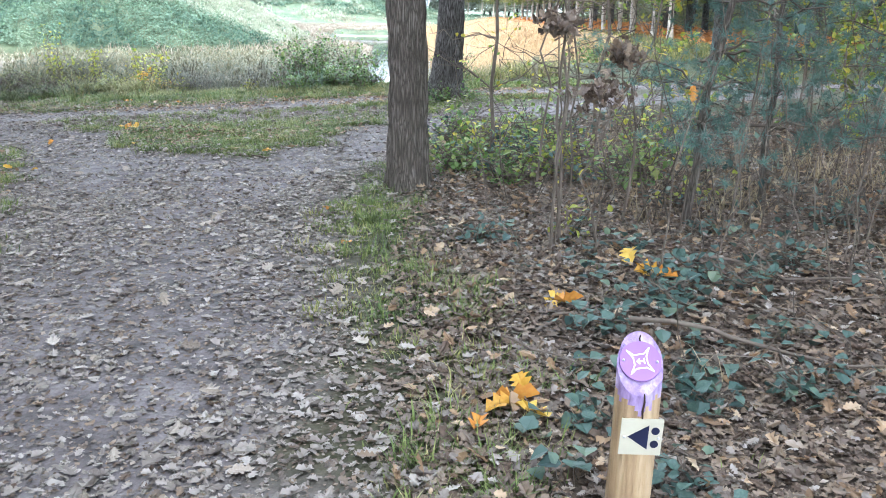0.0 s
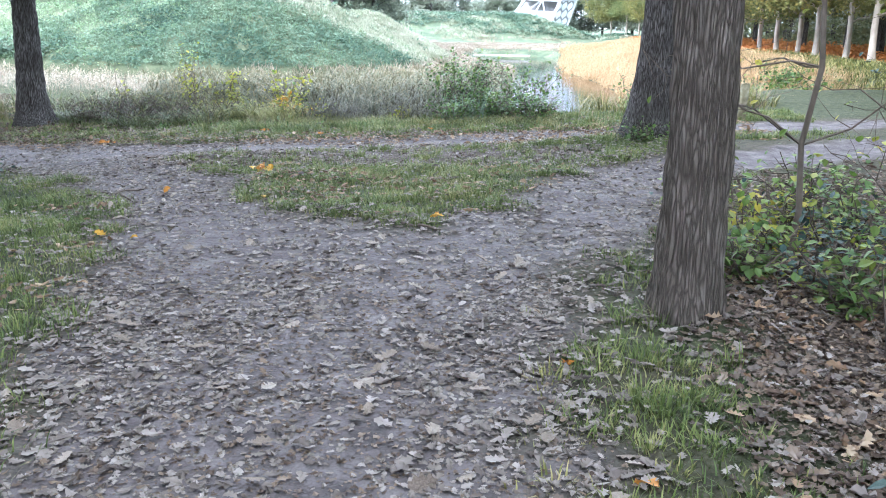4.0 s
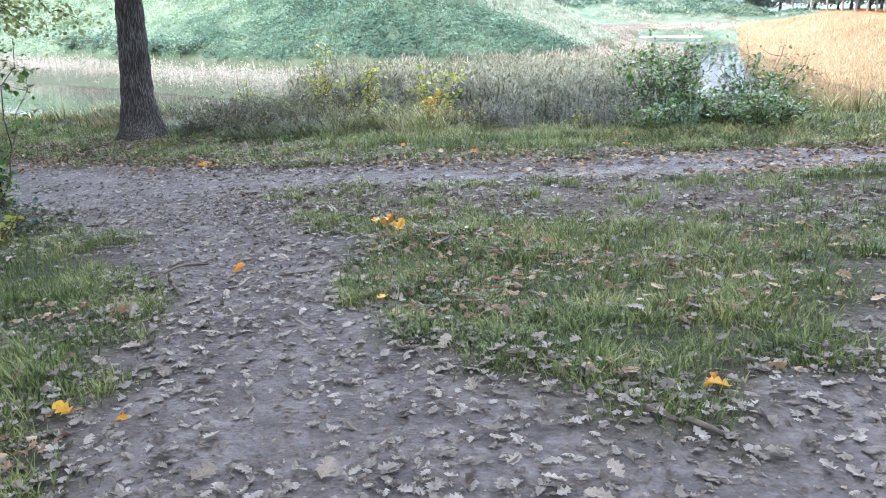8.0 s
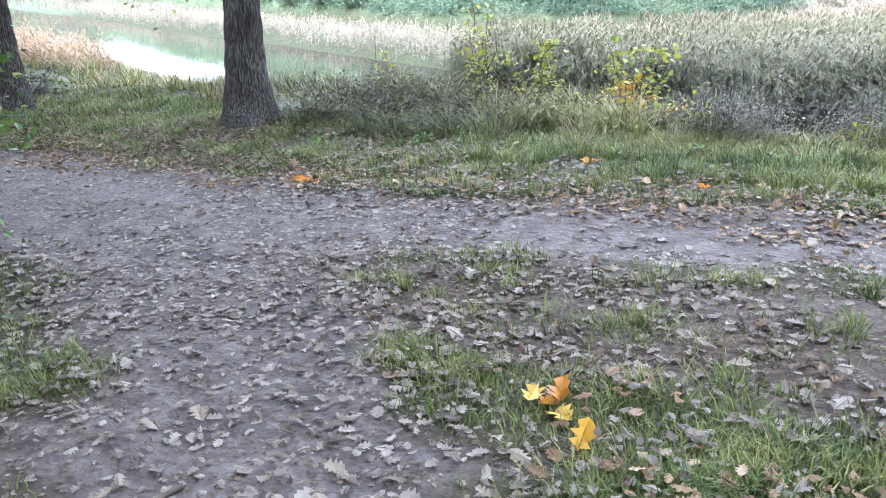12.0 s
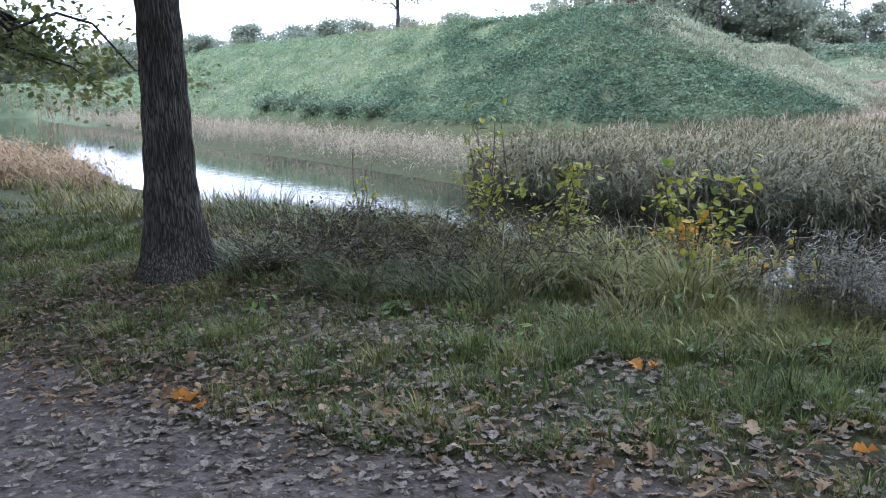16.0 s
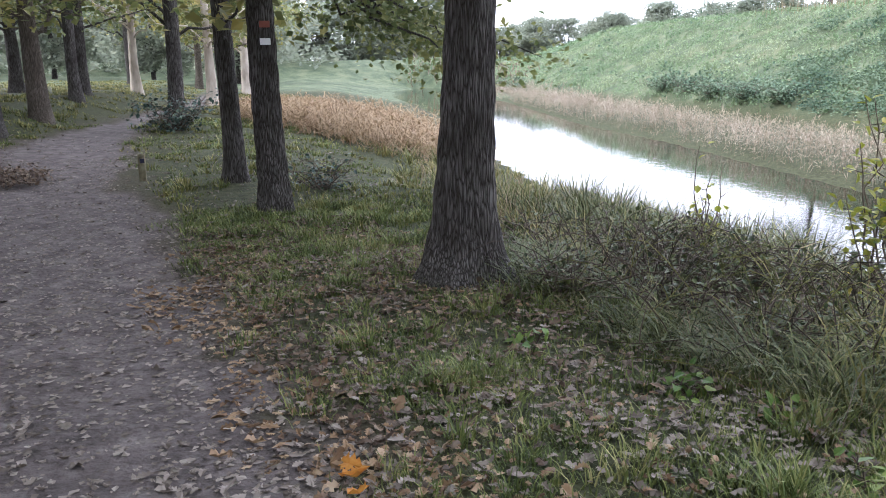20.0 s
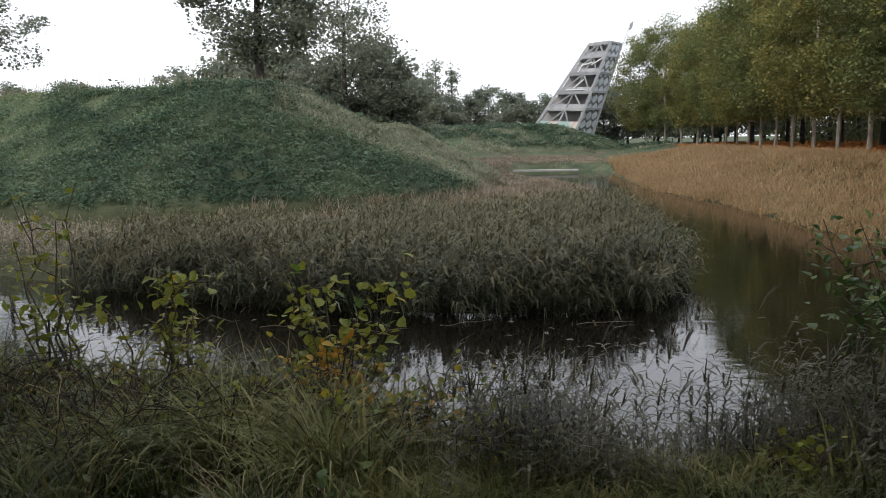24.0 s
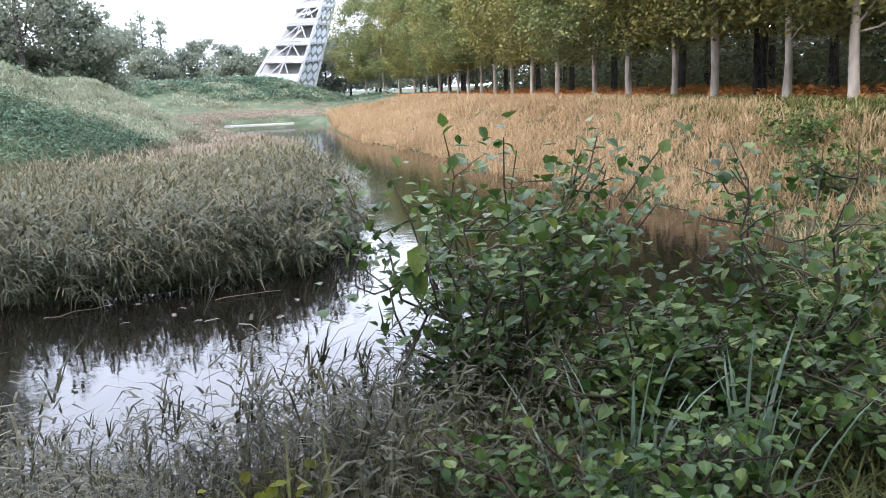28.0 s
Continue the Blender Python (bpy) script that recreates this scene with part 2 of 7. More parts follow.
M_WOODLEAF = mat("wood_crown_leaf", [(0.08, 0.1, 0.05), (0.15, 0.165, 0.08), (0.24, 0.23, 0.1)], 0.55, 0.3, "island", thin=0.45, mixin=0.5)
M_REED_S = mat("shore_reed_leaf", [(0.022, 0.019, 0.01), (0.06, 0.056, 0.03), (0.122, 0.114, 0.066), (0.27, 0.245, 0.155)], 0.5, 1.5, "island", thin=0.25, mixin=0.35)
M_REED_B = mat("brown_reed", [(0.13, 0.1, 0.07), (0.225, 0.182, 0.128), (0.33, 0.275, 0.205), (0.44, 0.38, 0.3)], 0.7, 0.5, "island", thin=0.25, mixin=0.55)
M_REED_O = mat("ochre_reed", [(0.27, 0.175, 0.085), (0.4, 0.275, 0.145), (0.51, 0.38, 0.225)], 0.7, 0.35, "island", thin=0.3, mixin=0.6)
M_BRACKEN = mat("bracken", [(0.28, 0.095, 0.028), (0.5, 0.19, 0.045), (0.64, 0.31, 0.095)], 0.7, 0.6, "island", thin=0.25, mixin=0.6)
M_BRACKEN_B = mat("brown_bracken", [(0.18, 0.122, 0.066), (0.3, 0.212, 0.118), (0.42, 0.315, 0.19)], 0.7, 0.4, "island", thin=0.25, mixin=0.5)
# rampart greens: a slight blue-grey haze is put into both colours
M_NETTLE = mat("rampart_herbs", [(0.05, 0.085, 0.062), (0.088, 0.14, 0.095), (0.14, 0.195, 0.127), (0.2, 0.245, 0.155)], 0.7, 0.28, "island", thin=0.25, mixin=0.8, spec=0.1)
M_HERB_L = mat("rampart_grass", [(0.105, 0.165, 0.09), (0.16, 0.232, 0.122), (0.215, 0.28, 0.155), (0.29, 0.33, 0.2)], 0.7, 0.3, "island", thin=0.3, mixin=0.78, spec=0.15)
M_OAKLEAF = mat("oak_crown_leaf", [(0.055, 0.078, 0.032), (0.12, 0.15, 0.054), (0.205, 0.225, 0.08), (0.36, 0.33, 0.11)], 0.5, 0.5, "island", thin=0.34, mixin=0.45)
M_OAKGOLD = mat("golden_crown_leaf", [(0.075, 0.09, 0.032), (0.155, 0.165, 0.053), (0.265, 0.248, 0.077), (0.46, 0.36, 0.1)], 0.5, 0.5, "island", thin=0.34, mixin=0.45)
# distance haze is put into these two leaf colours as paler grey-green
M_HAZYLEAF = mat("hazed_crown_leaf", [(0.125, 0.142, 0.11), (0.19, 0.21, 0.155), (0.275, 0.285, 0.2)], 0.6, 0.3, "island", thin=0.4, mixin=0.5)
M_FARHAZE = mat("far_hazed_leaf", [(0.17, 0.195, 0.155), (0.24, 0.27, 0.2), (0.33, 0.34, 0.25)], 0.6, 0.15, "island", thin=0.48, mixin=0.5)
M_POST = mat("post_wood", [(0.1, 0.06, 0.03), (0.25, 0.165, 0.085), (0.36, 0.25, 0.135), (0.46, 0.345, 0.205)], 0.7, 22, bump=0.7, bscale=80, stretch=(1, 1, 0.09), detail=10)
M_PURPLE_R = mat("purple_paint_worn", [(0.17, 0.11, 0.22), (0.27, 0.19, 0.34), (0.4, 0.33, 0.42)], 0.7, 40, bump=0.6, bscale=90, stretch=(1, 1, 0.3))
M_PURPLE = mat("purple_disc", [(0.19, 0.09, 0.26), (0.225, 0.115, 0.3)], 0.55, 6)
M_WHITE = mat("white_paint", [(0.74, 0.74, 0.74), (0.82, 0.82, 0.82)], 0.5, 10)
M_CREAM = mat("cream_plate", [(0.35, 0.32, 0.235), (0.46, 0.425, 0.32)], 0.55, 8)
M_NAVY = mat("navy_print", [(0.008, 0.01, 0.03), (0.014, 0.016, 0.045)], 0.4, 6)
M_STEEL = mat("screw_steel", [(0.4, 0.4, 0.4), (0.55, 0.55, 0.55)], 0.35, 20, metal=1.0)
M_CRACK = mat("crack", [(0.02, 0.012, 0.008), (0.035, 0.02, 0.012)], 0.95, 20)
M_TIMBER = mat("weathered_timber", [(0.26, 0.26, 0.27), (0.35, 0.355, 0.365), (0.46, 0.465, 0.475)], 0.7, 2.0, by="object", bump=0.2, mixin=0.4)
# darker timber tone for recessed walls and slabs: their shade put into the colour
M_TWSHADE = mat("shaded_timber", [(0.24, 0.235, 0.23), (0.36, 0.355, 0.35)], 0.8, 2.0, by="object", mixin=0.4)
M_TWPANEL = mat("pale_steel_panel", [(0.58, 0.63, 0.68), (0.7, 0.74, 0.78)], 0.5, 2.0, by="object", mixin=0.4)
M_TWMURAL = mat("mural_panel", [(0.5, 0.25, 0.22), (0.62, 0.57, 0.52), (0.3, 0.45, 0.42), (0.6, 0.58, 0.55)], 0.6, 0.55)
M_FLAG = mat("flag_cloth", [(0.25, 0.25, 0.28), (0.4, 0.4, 0.42)], 0.7, 2)
M_DECK = mat("pale_deck", [(0.28, 0.265, 0.245), (0.4, 0.385, 0.36)], 0.7, 3)
M_MOSS = mat("mossy_post", [(0.09, 0.08, 0.05), (0.17, 0.15, 0.09), (0.23, 0.22, 0.15)], 0.9, 12, bump=0.4)
M_RED = mat("red_mark", [(0.22, 0.07, 0.05), (0.3, 0.11, 0.08)], 0.8, 12)


def ground_material():
    """Earth whose look follows the mesh's own zone attribute: trodden path, grass soil, leaf mould, rampart turf."""
    m = bpy.data.materials.new("earth")
    m.use_nodes = True
    nt = m.node_tree
    b = nt.nodes["Principled BSDF"]
    co = nt.nodes.new("ShaderNodeTexCoord")
    at = nt.nodes.new("ShaderNodeAttribute")
    at.attribute_name = "zone"
    sep = nt.nodes.new("ShaderNodeSeparateColor")
    nt.links.new(at.outputs["Color"], sep.inputs[0])

    def noisy(scale, cols, detail=8, lo=0.3, hi=0.7):
        nz = nt.nodes.new("ShaderNodeTexNoise")
        nz.inputs["Scale"].default_value, nz.inputs["Detail"].default_value = scale, detail
        nz.inputs["Roughness"].default_value = 0.65
        nt.links.new(co.outputs["Object"], nz.inputs["Vector"])
        st = nt.nodes.new("ShaderNodeMapRange")
        st.inputs[1].default_value, st.inputs[2].default_value = lo, hi
        nt.links.new(nz.outputs["Fac"], st.inputs[0])
        rp = nt.nodes.new("ShaderNodeValToRGB")
        while len(rp.color_ramp.elements) < len(cols):
            rp.color_ramp.elements.new(0.5)
        for i, c in enumerate(cols):
            rp.color_ramp.elements[i].position = i / (len(cols) - 1)
            rp.color_ramp.elements[i].color = (*c, 1)
        nt.links.new(st.outputs[0], rp.inputs[0])
        return rp.outputs[0], nz.outputs["Fac"]

    path_c, path_n = noisy(5.0, [(0.044, 0.036, 0.034), (0.099, 0.083, 0.078), (0.175, 0.151, 0.143)], 10)
    soil_c, _ = noisy(9.0, [(0.016, 0.019, 0.008), (0.04, 0.045, 0.019), (0.082, 0.082, 0.042)])
    leaf_c, _ = noisy(30.0, [(0.018, 0.013, 0.01), (0.06, 0.043, 0.031), (0.15, 0.115, 0.088)])
    turf_c, _ = noisy(0.8, [(0.04, 0.058, 0.034), (0.078, 0.1, 0.055), (0.14, 0.148, 0.085)], 10)

    def over(fac, low, high):
        mx = nt.nodes.new("ShaderNodeMix")
        mx.data_type = "RGBA"
        nt.links.new(fac, mx.inputs[0])
        nt.links.new(low, mx.inputs[6])
        nt.links.new(high, mx.inputs[7])
        return mx.outputs[2]

    c = over(sep.outputs[1], soil_c, leaf_c)
    c = over(sep.outputs[2], c, turf_c)
    c = over(sep.outputs[0], c, path_c)
    nt.links.new(c, b.inputs["Base Color"])
    rr = nt.nodes.new("ShaderNodeMapRange")
    rr.inputs[3].default_value, rr.inputs[4].default_value = 0.95, 0.78
    nt.links.new(sep.outputs[0], rr.inputs[0])
    nt.links.new(rr.outputs[0], b.inputs["Roughness"])
    b.inputs["Specular IOR Level"].default_value = 0.2
    n2 = nt.nodes.new("ShaderNodeTexNoise")
    n2.inputs["Scale"].default_value, n2.inputs["Detail"].default_value = 22, 9
    nt.links.new(co.outputs["Object"], n2.inputs["Vector"])
    bp = nt.nodes.new("ShaderNodeBump")
    bp.inputs["Strength"].default_value, bp.inputs["Distance"].default_value = 0.9, 0.03
    nt.links.new(n2.outputs["Fac"], bp.inputs["Height"])
    nt.links.new(bp.outputs[0], b.inputs["Normal"])
    return m


def water_material():
    m = bpy.data.materials.new("moat_water")
    m.use_nodes = True
    nt = m.node_tree
    b = nt.nodes["Principled BSDF"]
    b.inputs["Base Color"].default_value = (0.01, 0.0085, 0.006, 1)
    b.inputs["Roughness"].default_value = 0.03
    b.inputs["IOR"].default_value = 1.55
    co = nt.nodes.new("ShaderNodeTexCoord")
    mp = nt.nodes.new("ShaderNodeMapping")
    mp.inputs["Scale"].default_value = (1, 1.8, 1)
    nt.links.new(co.outputs["Object"], mp.inputs[0])
    nz = nt.nodes.new("ShaderNodeTexNoise")
    nz.inputs["Scale"].default_value, nz.inputs["Detail"].default_value = 3.5, 3
    nt.links.new(mp.outputs[0], nz.inputs["Vector"])
    bp = nt.nodes.new("ShaderNodeBump")
    bp.inputs["Strength"].default_value, bp.inputs["Distance"].default_value = 0.045, 0.05
    nt.links.new(nz.outputs["Fac"], bp.inputs["Height"])
    nt.links.new(bp.outputs[0], b.inputs["Normal"])
    return m


M_EARTH = ground_material()
M_WATER = water_material()

# ---- building tools ----
rng = np.random.default_rng(7)


def link_mesh(name, V, faces, material, parent=None, smooth=False):
    """A mesh object from an array of points and arrays of faces (each array: faces with one number of corners)."""
    me = bpy.data.meshes.new(name)
    V = np.asarray(V, dtype=np.float32)
    me.vertices.add(len(V))
    me.vertices.foreach_set("co", V.ravel())
    loops = np.concatenate([np.asarray(f, dtype=np.int32).ravel() for f in faces])
    sizes = np.concatenate([np.full(len(f), np.asarray(f).shape[1], dtype=np.int32) for f in faces])
    me.loops.add(len(loops))
    me.loops.foreach_set("vertex_index", loops)
    me.polygons.add(len(sizes))
    starts = np.concatenate([[0], np.cumsum(sizes)[:-1]]).astype(np.int32)
    me.polygons.foreach_set("loop_start", starts)
    me.polygons.foreach_set("use_smooth", np.full(len(sizes), smooth))
    me.update(calc_edges=True)
    me.materials.append(material)
    ob = new(name, me)
    ob.parent = parent
    return ob


def part(name, bm, material, parent=None, label="", smooth=False):
    """Links a bmesh as one mesh object under a thing or a part."""
    me = bpy.data.meshes.new(name)
    bm.normal_update()
    bm.to_mesh(me)
    bm.free()
    me.materials.append(material)
    if smooth:
        me.polygons.foreach_set("use_smooth", np.full(len(me.polygons), True))
    ob = new(name, me)
    ob.parent = parent
    return tagged(ob, label)


def base_empty(name, place, label, category, group="", kind=""):
    e = new(name)
    e.empty_display_size = 0.2
    e.location = place
    return tagged(e, label, category, group, kind)


def turns(yaw, tilt, spin, size):
    """Turning and scaling matrices: spin about the own axis, tilt, then yaw."""
    n = len(yaw)
    cy, sy, ct, st, cs, ss = np.cos(yaw), np.sin(yaw), np.cos(tilt), np.sin(tilt), np.cos(spin), np.sin(spin)
    z, o = np.zeros(n), np.ones(n)
    Rz = np.stack([np.stack([cy, -sy, z], 1), np.stack([sy, cy, z], 1), np.stack([z, z, o], 1)], 1)
    Rx = np.stack([np.stack([o, z, z], 1), np.stack([z, ct, -st], 1), np.stack([z, st, ct], 1)], 1)
    Rs = np.stack([np.stack([cs, -ss, z], 1), np.stack([ss, cs, z], 1), np.stack([z, z, o], 1)], 1)
    return (Rz @ Rx @ Rs) * np.asarray(size)[:, None, None]


def scatter(T, F, R, P):
    """Copies of a template at every place, as one set of points and faces."""
    V = np.einsum("nij,mj->nmi", R, T) + P[:, None, :]
    off = (np.arange(len(P)) * len(T))[:, None, None]
    return V.reshape(-1, 3), [(np.asarray(f)[None] + off).reshape(-1, np.asarray(f).shape[1]) for f in F]


def merge(sets):
    vs, fs, n = [], {}, 0
    for V, F in sets:
        for f in F:
            f = np.asarray(f)
            fs.setdefault(f.shape[1], []).append(f + n)
        vs.append(np.asarray(V))
        n += len(V)
    return np.concatenate(vs), [np.concatenate(v) for v in fs.values()]


def oak_leaf(lobes=4, width=0.26, curl=0.12):
    """A lobed oak leaf one unit long, folded along its rib and curling at the tip: two halves."""
    side = [(0.0, 0.012)]
    for i in range(lobes):
        f = (i + 0.35) / lobes
        w = width * (0.55 + 0.75 * math.sin(math.pi * min(1.0, f * 0.92 + 0.12)) ** 1.1) * 0.8
        side.append((f * 0.95 + 0.04, w))
        side.append((f * 0.95 + 0.04 + 0.5 / lobes, w * 0.5))
    side = side[:-1]
    m = len(side)
    V = [(0, y, curl * (y - 0.4) ** 2) for y in (-0.12, 0.45, 1.0)]
    for sgn in (-1, 1):
        V += [(sgn * w, y, curl * (y - 0.4) ** 2 + 0.28 * w) for y, w in side]
    left = [0, 1, 2] + [3 + i for i in reversed(range(m))]
    right = [2, 1, 0] + [3 + m + i for i in range(m)]
    return np.array(V, dtype=float), [np.array([left, right])]


def crinkled(leaf, seed, rough=0.07, cup=0.0, twist=0.0):
    """A dried leaf: the same outline with a cupped, twisted and crumpled surface."""
    r = np.random.default_rng(seed)
    V, F = leaf
    V = V.copy()
    V[:, 2] += r.normal(0, rough, len(V)) + cup * np.abs(V[:, 0]) ** 1.3 * 1.4 + twist * V[:, 0] * (V[:, 1] - 0.4)
    V[:, 0] *= 1 - 0.35 * abs(cup)
    V[:, :2] += r.normal(0, 0.025, (len(V), 2))
    return V, F


def plain_leaf(width=0.38, curl=0.15):
    """An oval pointed leaf one unit long with a folded rib."""
    ys = (0.0, 0.3, 0.65, 1.0)
    ws = (0.06, 1.0, 0.8, 0.0)
    V = [(0, y, -curl * y * y) for y in ys]
    V += [(-width * w, y, 0.25 * width * w - curl * y * y) for y, w in zip(ys[:3], ws[:3])]
    V += [(width * w, y, 0.25 * width * w - curl * y * y) for y, w in zip(ys[:3], ws[:3])]
    Q = [(0, 1, 5, 4), (1, 2, 6, 5), (1, 0, 7, 8), (2, 1, 8, 9)]
    return np.array(V, dtype=float), [np.array(Q), np.array([(2, 3, 6), (3, 2, 9)])]


def card_leaf():
    """A small folded leaf for crowns."""
    V = [(0, 0, 0), (-0.4, 0.5, 0.1), (0, 1, 0), (0.4, 0.5, 0.1)]
    return np.array(V, dtype=float), [np.array([(0, 2, 1), (0, 3, 2)])]


def blades(P, height, width, yaw, lean, bend=0.6, seg=3):
    """Tapering, bending grass blades rooted at P."""
    n = len(P)
    t = np.linspace(0, 1, seg + 1)
    dx, dy = np.cos(yaw), np.sin(yaw)
    V = np.zeros((n, 2 * seg + 1, 3))
    for i, s in enumerate(t):
        out = height * lean * (s * (1 - bend) + bend * s * s)
        up = height * s * np.sqrt(np.maximum(0.05, 1 - (lean * s * 0.75) ** 2))
        c = P + np.stack([dx * out, dy * out, up], 1)
        if i == seg:
            V[:, 2 * seg] = c
        else:
            w = width * (1 - 0.75 * s) * 0.5
            V[:, 2 * i] = c + np.stack([-dy * w, dx * w, np.zeros(n)], 1)
            V[:, 2 * i + 1] = c - np.stack([-dy * w, dx * w, np.zeros(n)], 1)
    off = (np.arange(n) * (2 * seg + 1))[:, None]
    Q = np.concatenate([np.array([[2 * i, 2 * i + 1, 2 * i + 3, 2 * i + 2]]) + off for i in range(seg - 1)])
    Tr = np.array([[2 * seg - 2, 2 * seg - 1, 2 * seg]]) + off
    return V.reshape(-1, 3), [Q, Tr]


def droops(P, L, width, yaw, rise=0.5, fall=0.8):
    """Long leaves that rise a little from P and then hang over."""
    n = len(P)
    dx, dy = np.cos(yaw), np.sin(yaw)
    V = np.zeros((n, 5, 3))
    for i, s in enumerate((0.0, 0.5, 1.0)):
        c = P + np.stack([dx * L * 0.85 * s, dy * L * 0.85 * s, L * (rise * s - fall * s * s)], 1)
        w = width * (0.5, 0.42, 0.0)[i]
        side = np.stack([-dy * w, dx * w, np.zeros(n)], 1)
        if i < 2:
            V[:, 2 * i], V[:, 2 * i + 1] = c + side, c - side
        else:
            V[:, 4] = c
    off = (np.arange(n) * 5)[:, None]
    return V.reshape(-1, 3), [np.array([[0, 1, 3, 2]]) + off, np.array([[2, 3, 4]]) + off]


def tube(points, radii, sides=6, cap=True):
    """A tapering round stem along a line of points."""
    pts = np.asarray(points, dtype=float)
    n = len(pts)
    tang = np.gradient(pts, axis=0)
    tang /= np.linalg.norm(tang, axis=1)[:, None] + 1e-9
    ref = np.array([0.3, 0.9, 0.1]) if abs(tang[0][2]) > 0.8 else np.array([0, 0, 1.0])
    u = np.cross(tang, ref)
    u /= np.linalg.norm(u, axis=1)[:, None] + 1e-9
    v = np.cross(tang, u)
    a = np.linspace(0, 2 * math.pi, sides, endpoint=False)
    ring = np.cos(a)[None, :, None] * u[:, None, :] + np.sin(a)[None, :, None] * v[:, None, :]
    V = (pts[:, None, :] + ring * np.asarray(radii)[:, None, None]).reshape(-1, 3)
    i = np.arange(n - 1)[:, None] * sides
    j = np.arange(sides)[None, :]
    k = (j + 1) % sides
    Q = np.stack([i + j, i + k, i + sides + k, i + sides + j], -1).reshape(-1, 4)
    return V, [Q]


def bent_line(a, b, n=6, wob=0.05, r=None):
    r = r or rng
    a, b = np.asarray(a, float), np.asarray(b, float)
    t = np.linspace(0, 1, n)[:, None]
    L = np.linalg.norm(b - a)
    off = r.normal(0, wob * L, (n, 3)) * np.sin(np.pi * t)
    return a + (b - a) * t + off


# ---- the lie of the land ----
WATER_Z = -1.25
WATER_EDGE = np.array([(-79, 49.5), (-70, 42.5), (-60, 38), (-45, 33), (-31, 28), (-23.6, 24.6), (-17.4, 22.5), (-13, 21.7), (-10.5, 21.2), (-8, 20.7), (-6.4, 20.2), (-5.4, 19.5), (-4.6, 19.2), (-3.7, 19.9),
                       (-2.6, 20.3), (-1.5, 20.6), (0.5, 22), (2.2, 24), (3, 26.5), (2.6, 29.5), (1.6, 33), (1.1, 37), (0.5, 43), (-0.8, 50),
                       (-2, 56), (-2.4, 66), (-2.5, 76), (-4, 80), (-9.5, 80.5), (-9.8, 74), (-8.6, 68), (-5.4, 61), (-4.6, 52), (-4.3, 42), (-3.6, 34), (-3.5, 28), (-4.2, 26),
                       (-5.8, 25.4), (-9.2, 25.4), (-12, 26.4), (-18, 28.8), (-24.4, 31.3), (-32, 33.6), (-50, 41), (-66, 46.5), (-76, 51.5)], dtype=float)
PATH_EDGE = np.array([(-2.6, -8), (-2.6, 3), (-2.85, 4.5), (-3.15, 5.6), (-3.6, 6.8), (-4.2, 8), (-4.9, 9.3), (-5.7, 10.3), (-6.6, 11.3), (-8, 12.1), (-12, 12.2), (-18, 12.0),
                      (-23.7, 13.1), (-27.5, 15.0), (-31, 16.2), (-40, 19.6), (-60, 25), (-60, 26.4), (-40, 20.9), (-31, 17.1), (-27, 16.2), (-24, 15.5), (-18.3, 14.7), (-15.3, 15.0),
                      (-12, 14.75), (-8.1, 14.6), (-5.8, 14.85), (-3.8, 15.15), (-1, 15.8), (1, 16.5), (3, 17), (12, 19), (12, 17.4), (3, 15.8), (0.8, 15.3), (-1, 14.7), (-3.5, 14.0),
                      (-5, 13.7), (-6.2, 13.6), (-6.9, 13.0), (-5.7, 12.1), (-4.7, 11.3), (-4.15, 10.3), (-3.5, 9.7), (-2.7, 9.15), (-1.9, 9.25), (-1.35, 9.8), (-1.05, 10.8), (-0.8, 11.9),
                      (0, 12.8), (2, 14), (7, 16.5), (7, 15), (2.6, 12.9), (1.0, 11.8), (0.05, 10.7), (-0.5, 8.8), (-0.85, 7.9), (-1.08, 7.0), (-1.05, 5.8), (-0.65, 3.9), (-0.35, 2.5),
                      (-0.1, 1.4), (0.1, -8)], dtype=float)
MUD_EDGE = np.array([(-6.8, 13.0), (-5, 13.7), (-3, 14.0), (-0.8, 13.9), (-0.5, 12.5), (-2, 12.2), (-3.5, 12.3), (-5.4, 12.2)], dtype=float)


def inside(poly, x, y):
    """Signed distance to an outline: positive inside."""
    d = np.full(x.shape, 1e9)
    odd = np.zeros(x.shape, dtype=bool)
    for (ax, ay), (bx, by) in zip(poly, np.roll(poly, -1, axis=0)):
        ex, ey = bx - ax, by - ay
        t = np.clip(((x - ax) * ex + (y - ay) * ey) / (ex * ex + ey * ey), 0, 1)
        d = np.minimum(d, np.hypot(x - ax - t * ex, y - ay - t * ey))
        if ay != by:
            odd ^= ((ay > y) != (by > y)) & (x < ex * (y - ay) / (by - ay) + ax)
    return np.where(odd, d, -d)


def smooth01(v):
    v = np.clip(v, 0, 1)
    return v * v * (3 - 2 * v)


WAVES = [(rng.uniform(-1, 1), rng.uniform(-1, 1), rng.uniform(0, 6.28)) for _ in range(24)]


def ripple(x, y, f):
    """Cheap smooth noise in about -1..1."""
    s = 0
    for i, (a, b, c) in enumerate(WAVES):
        k = f * (0.6 + 0.12 * i)
        s = s + np.sin(k * (a * x + b * y) * 2 + c + 1.7 * np.sin(k * (b * x - a * y) + 2 * c))
    return s / 7.0


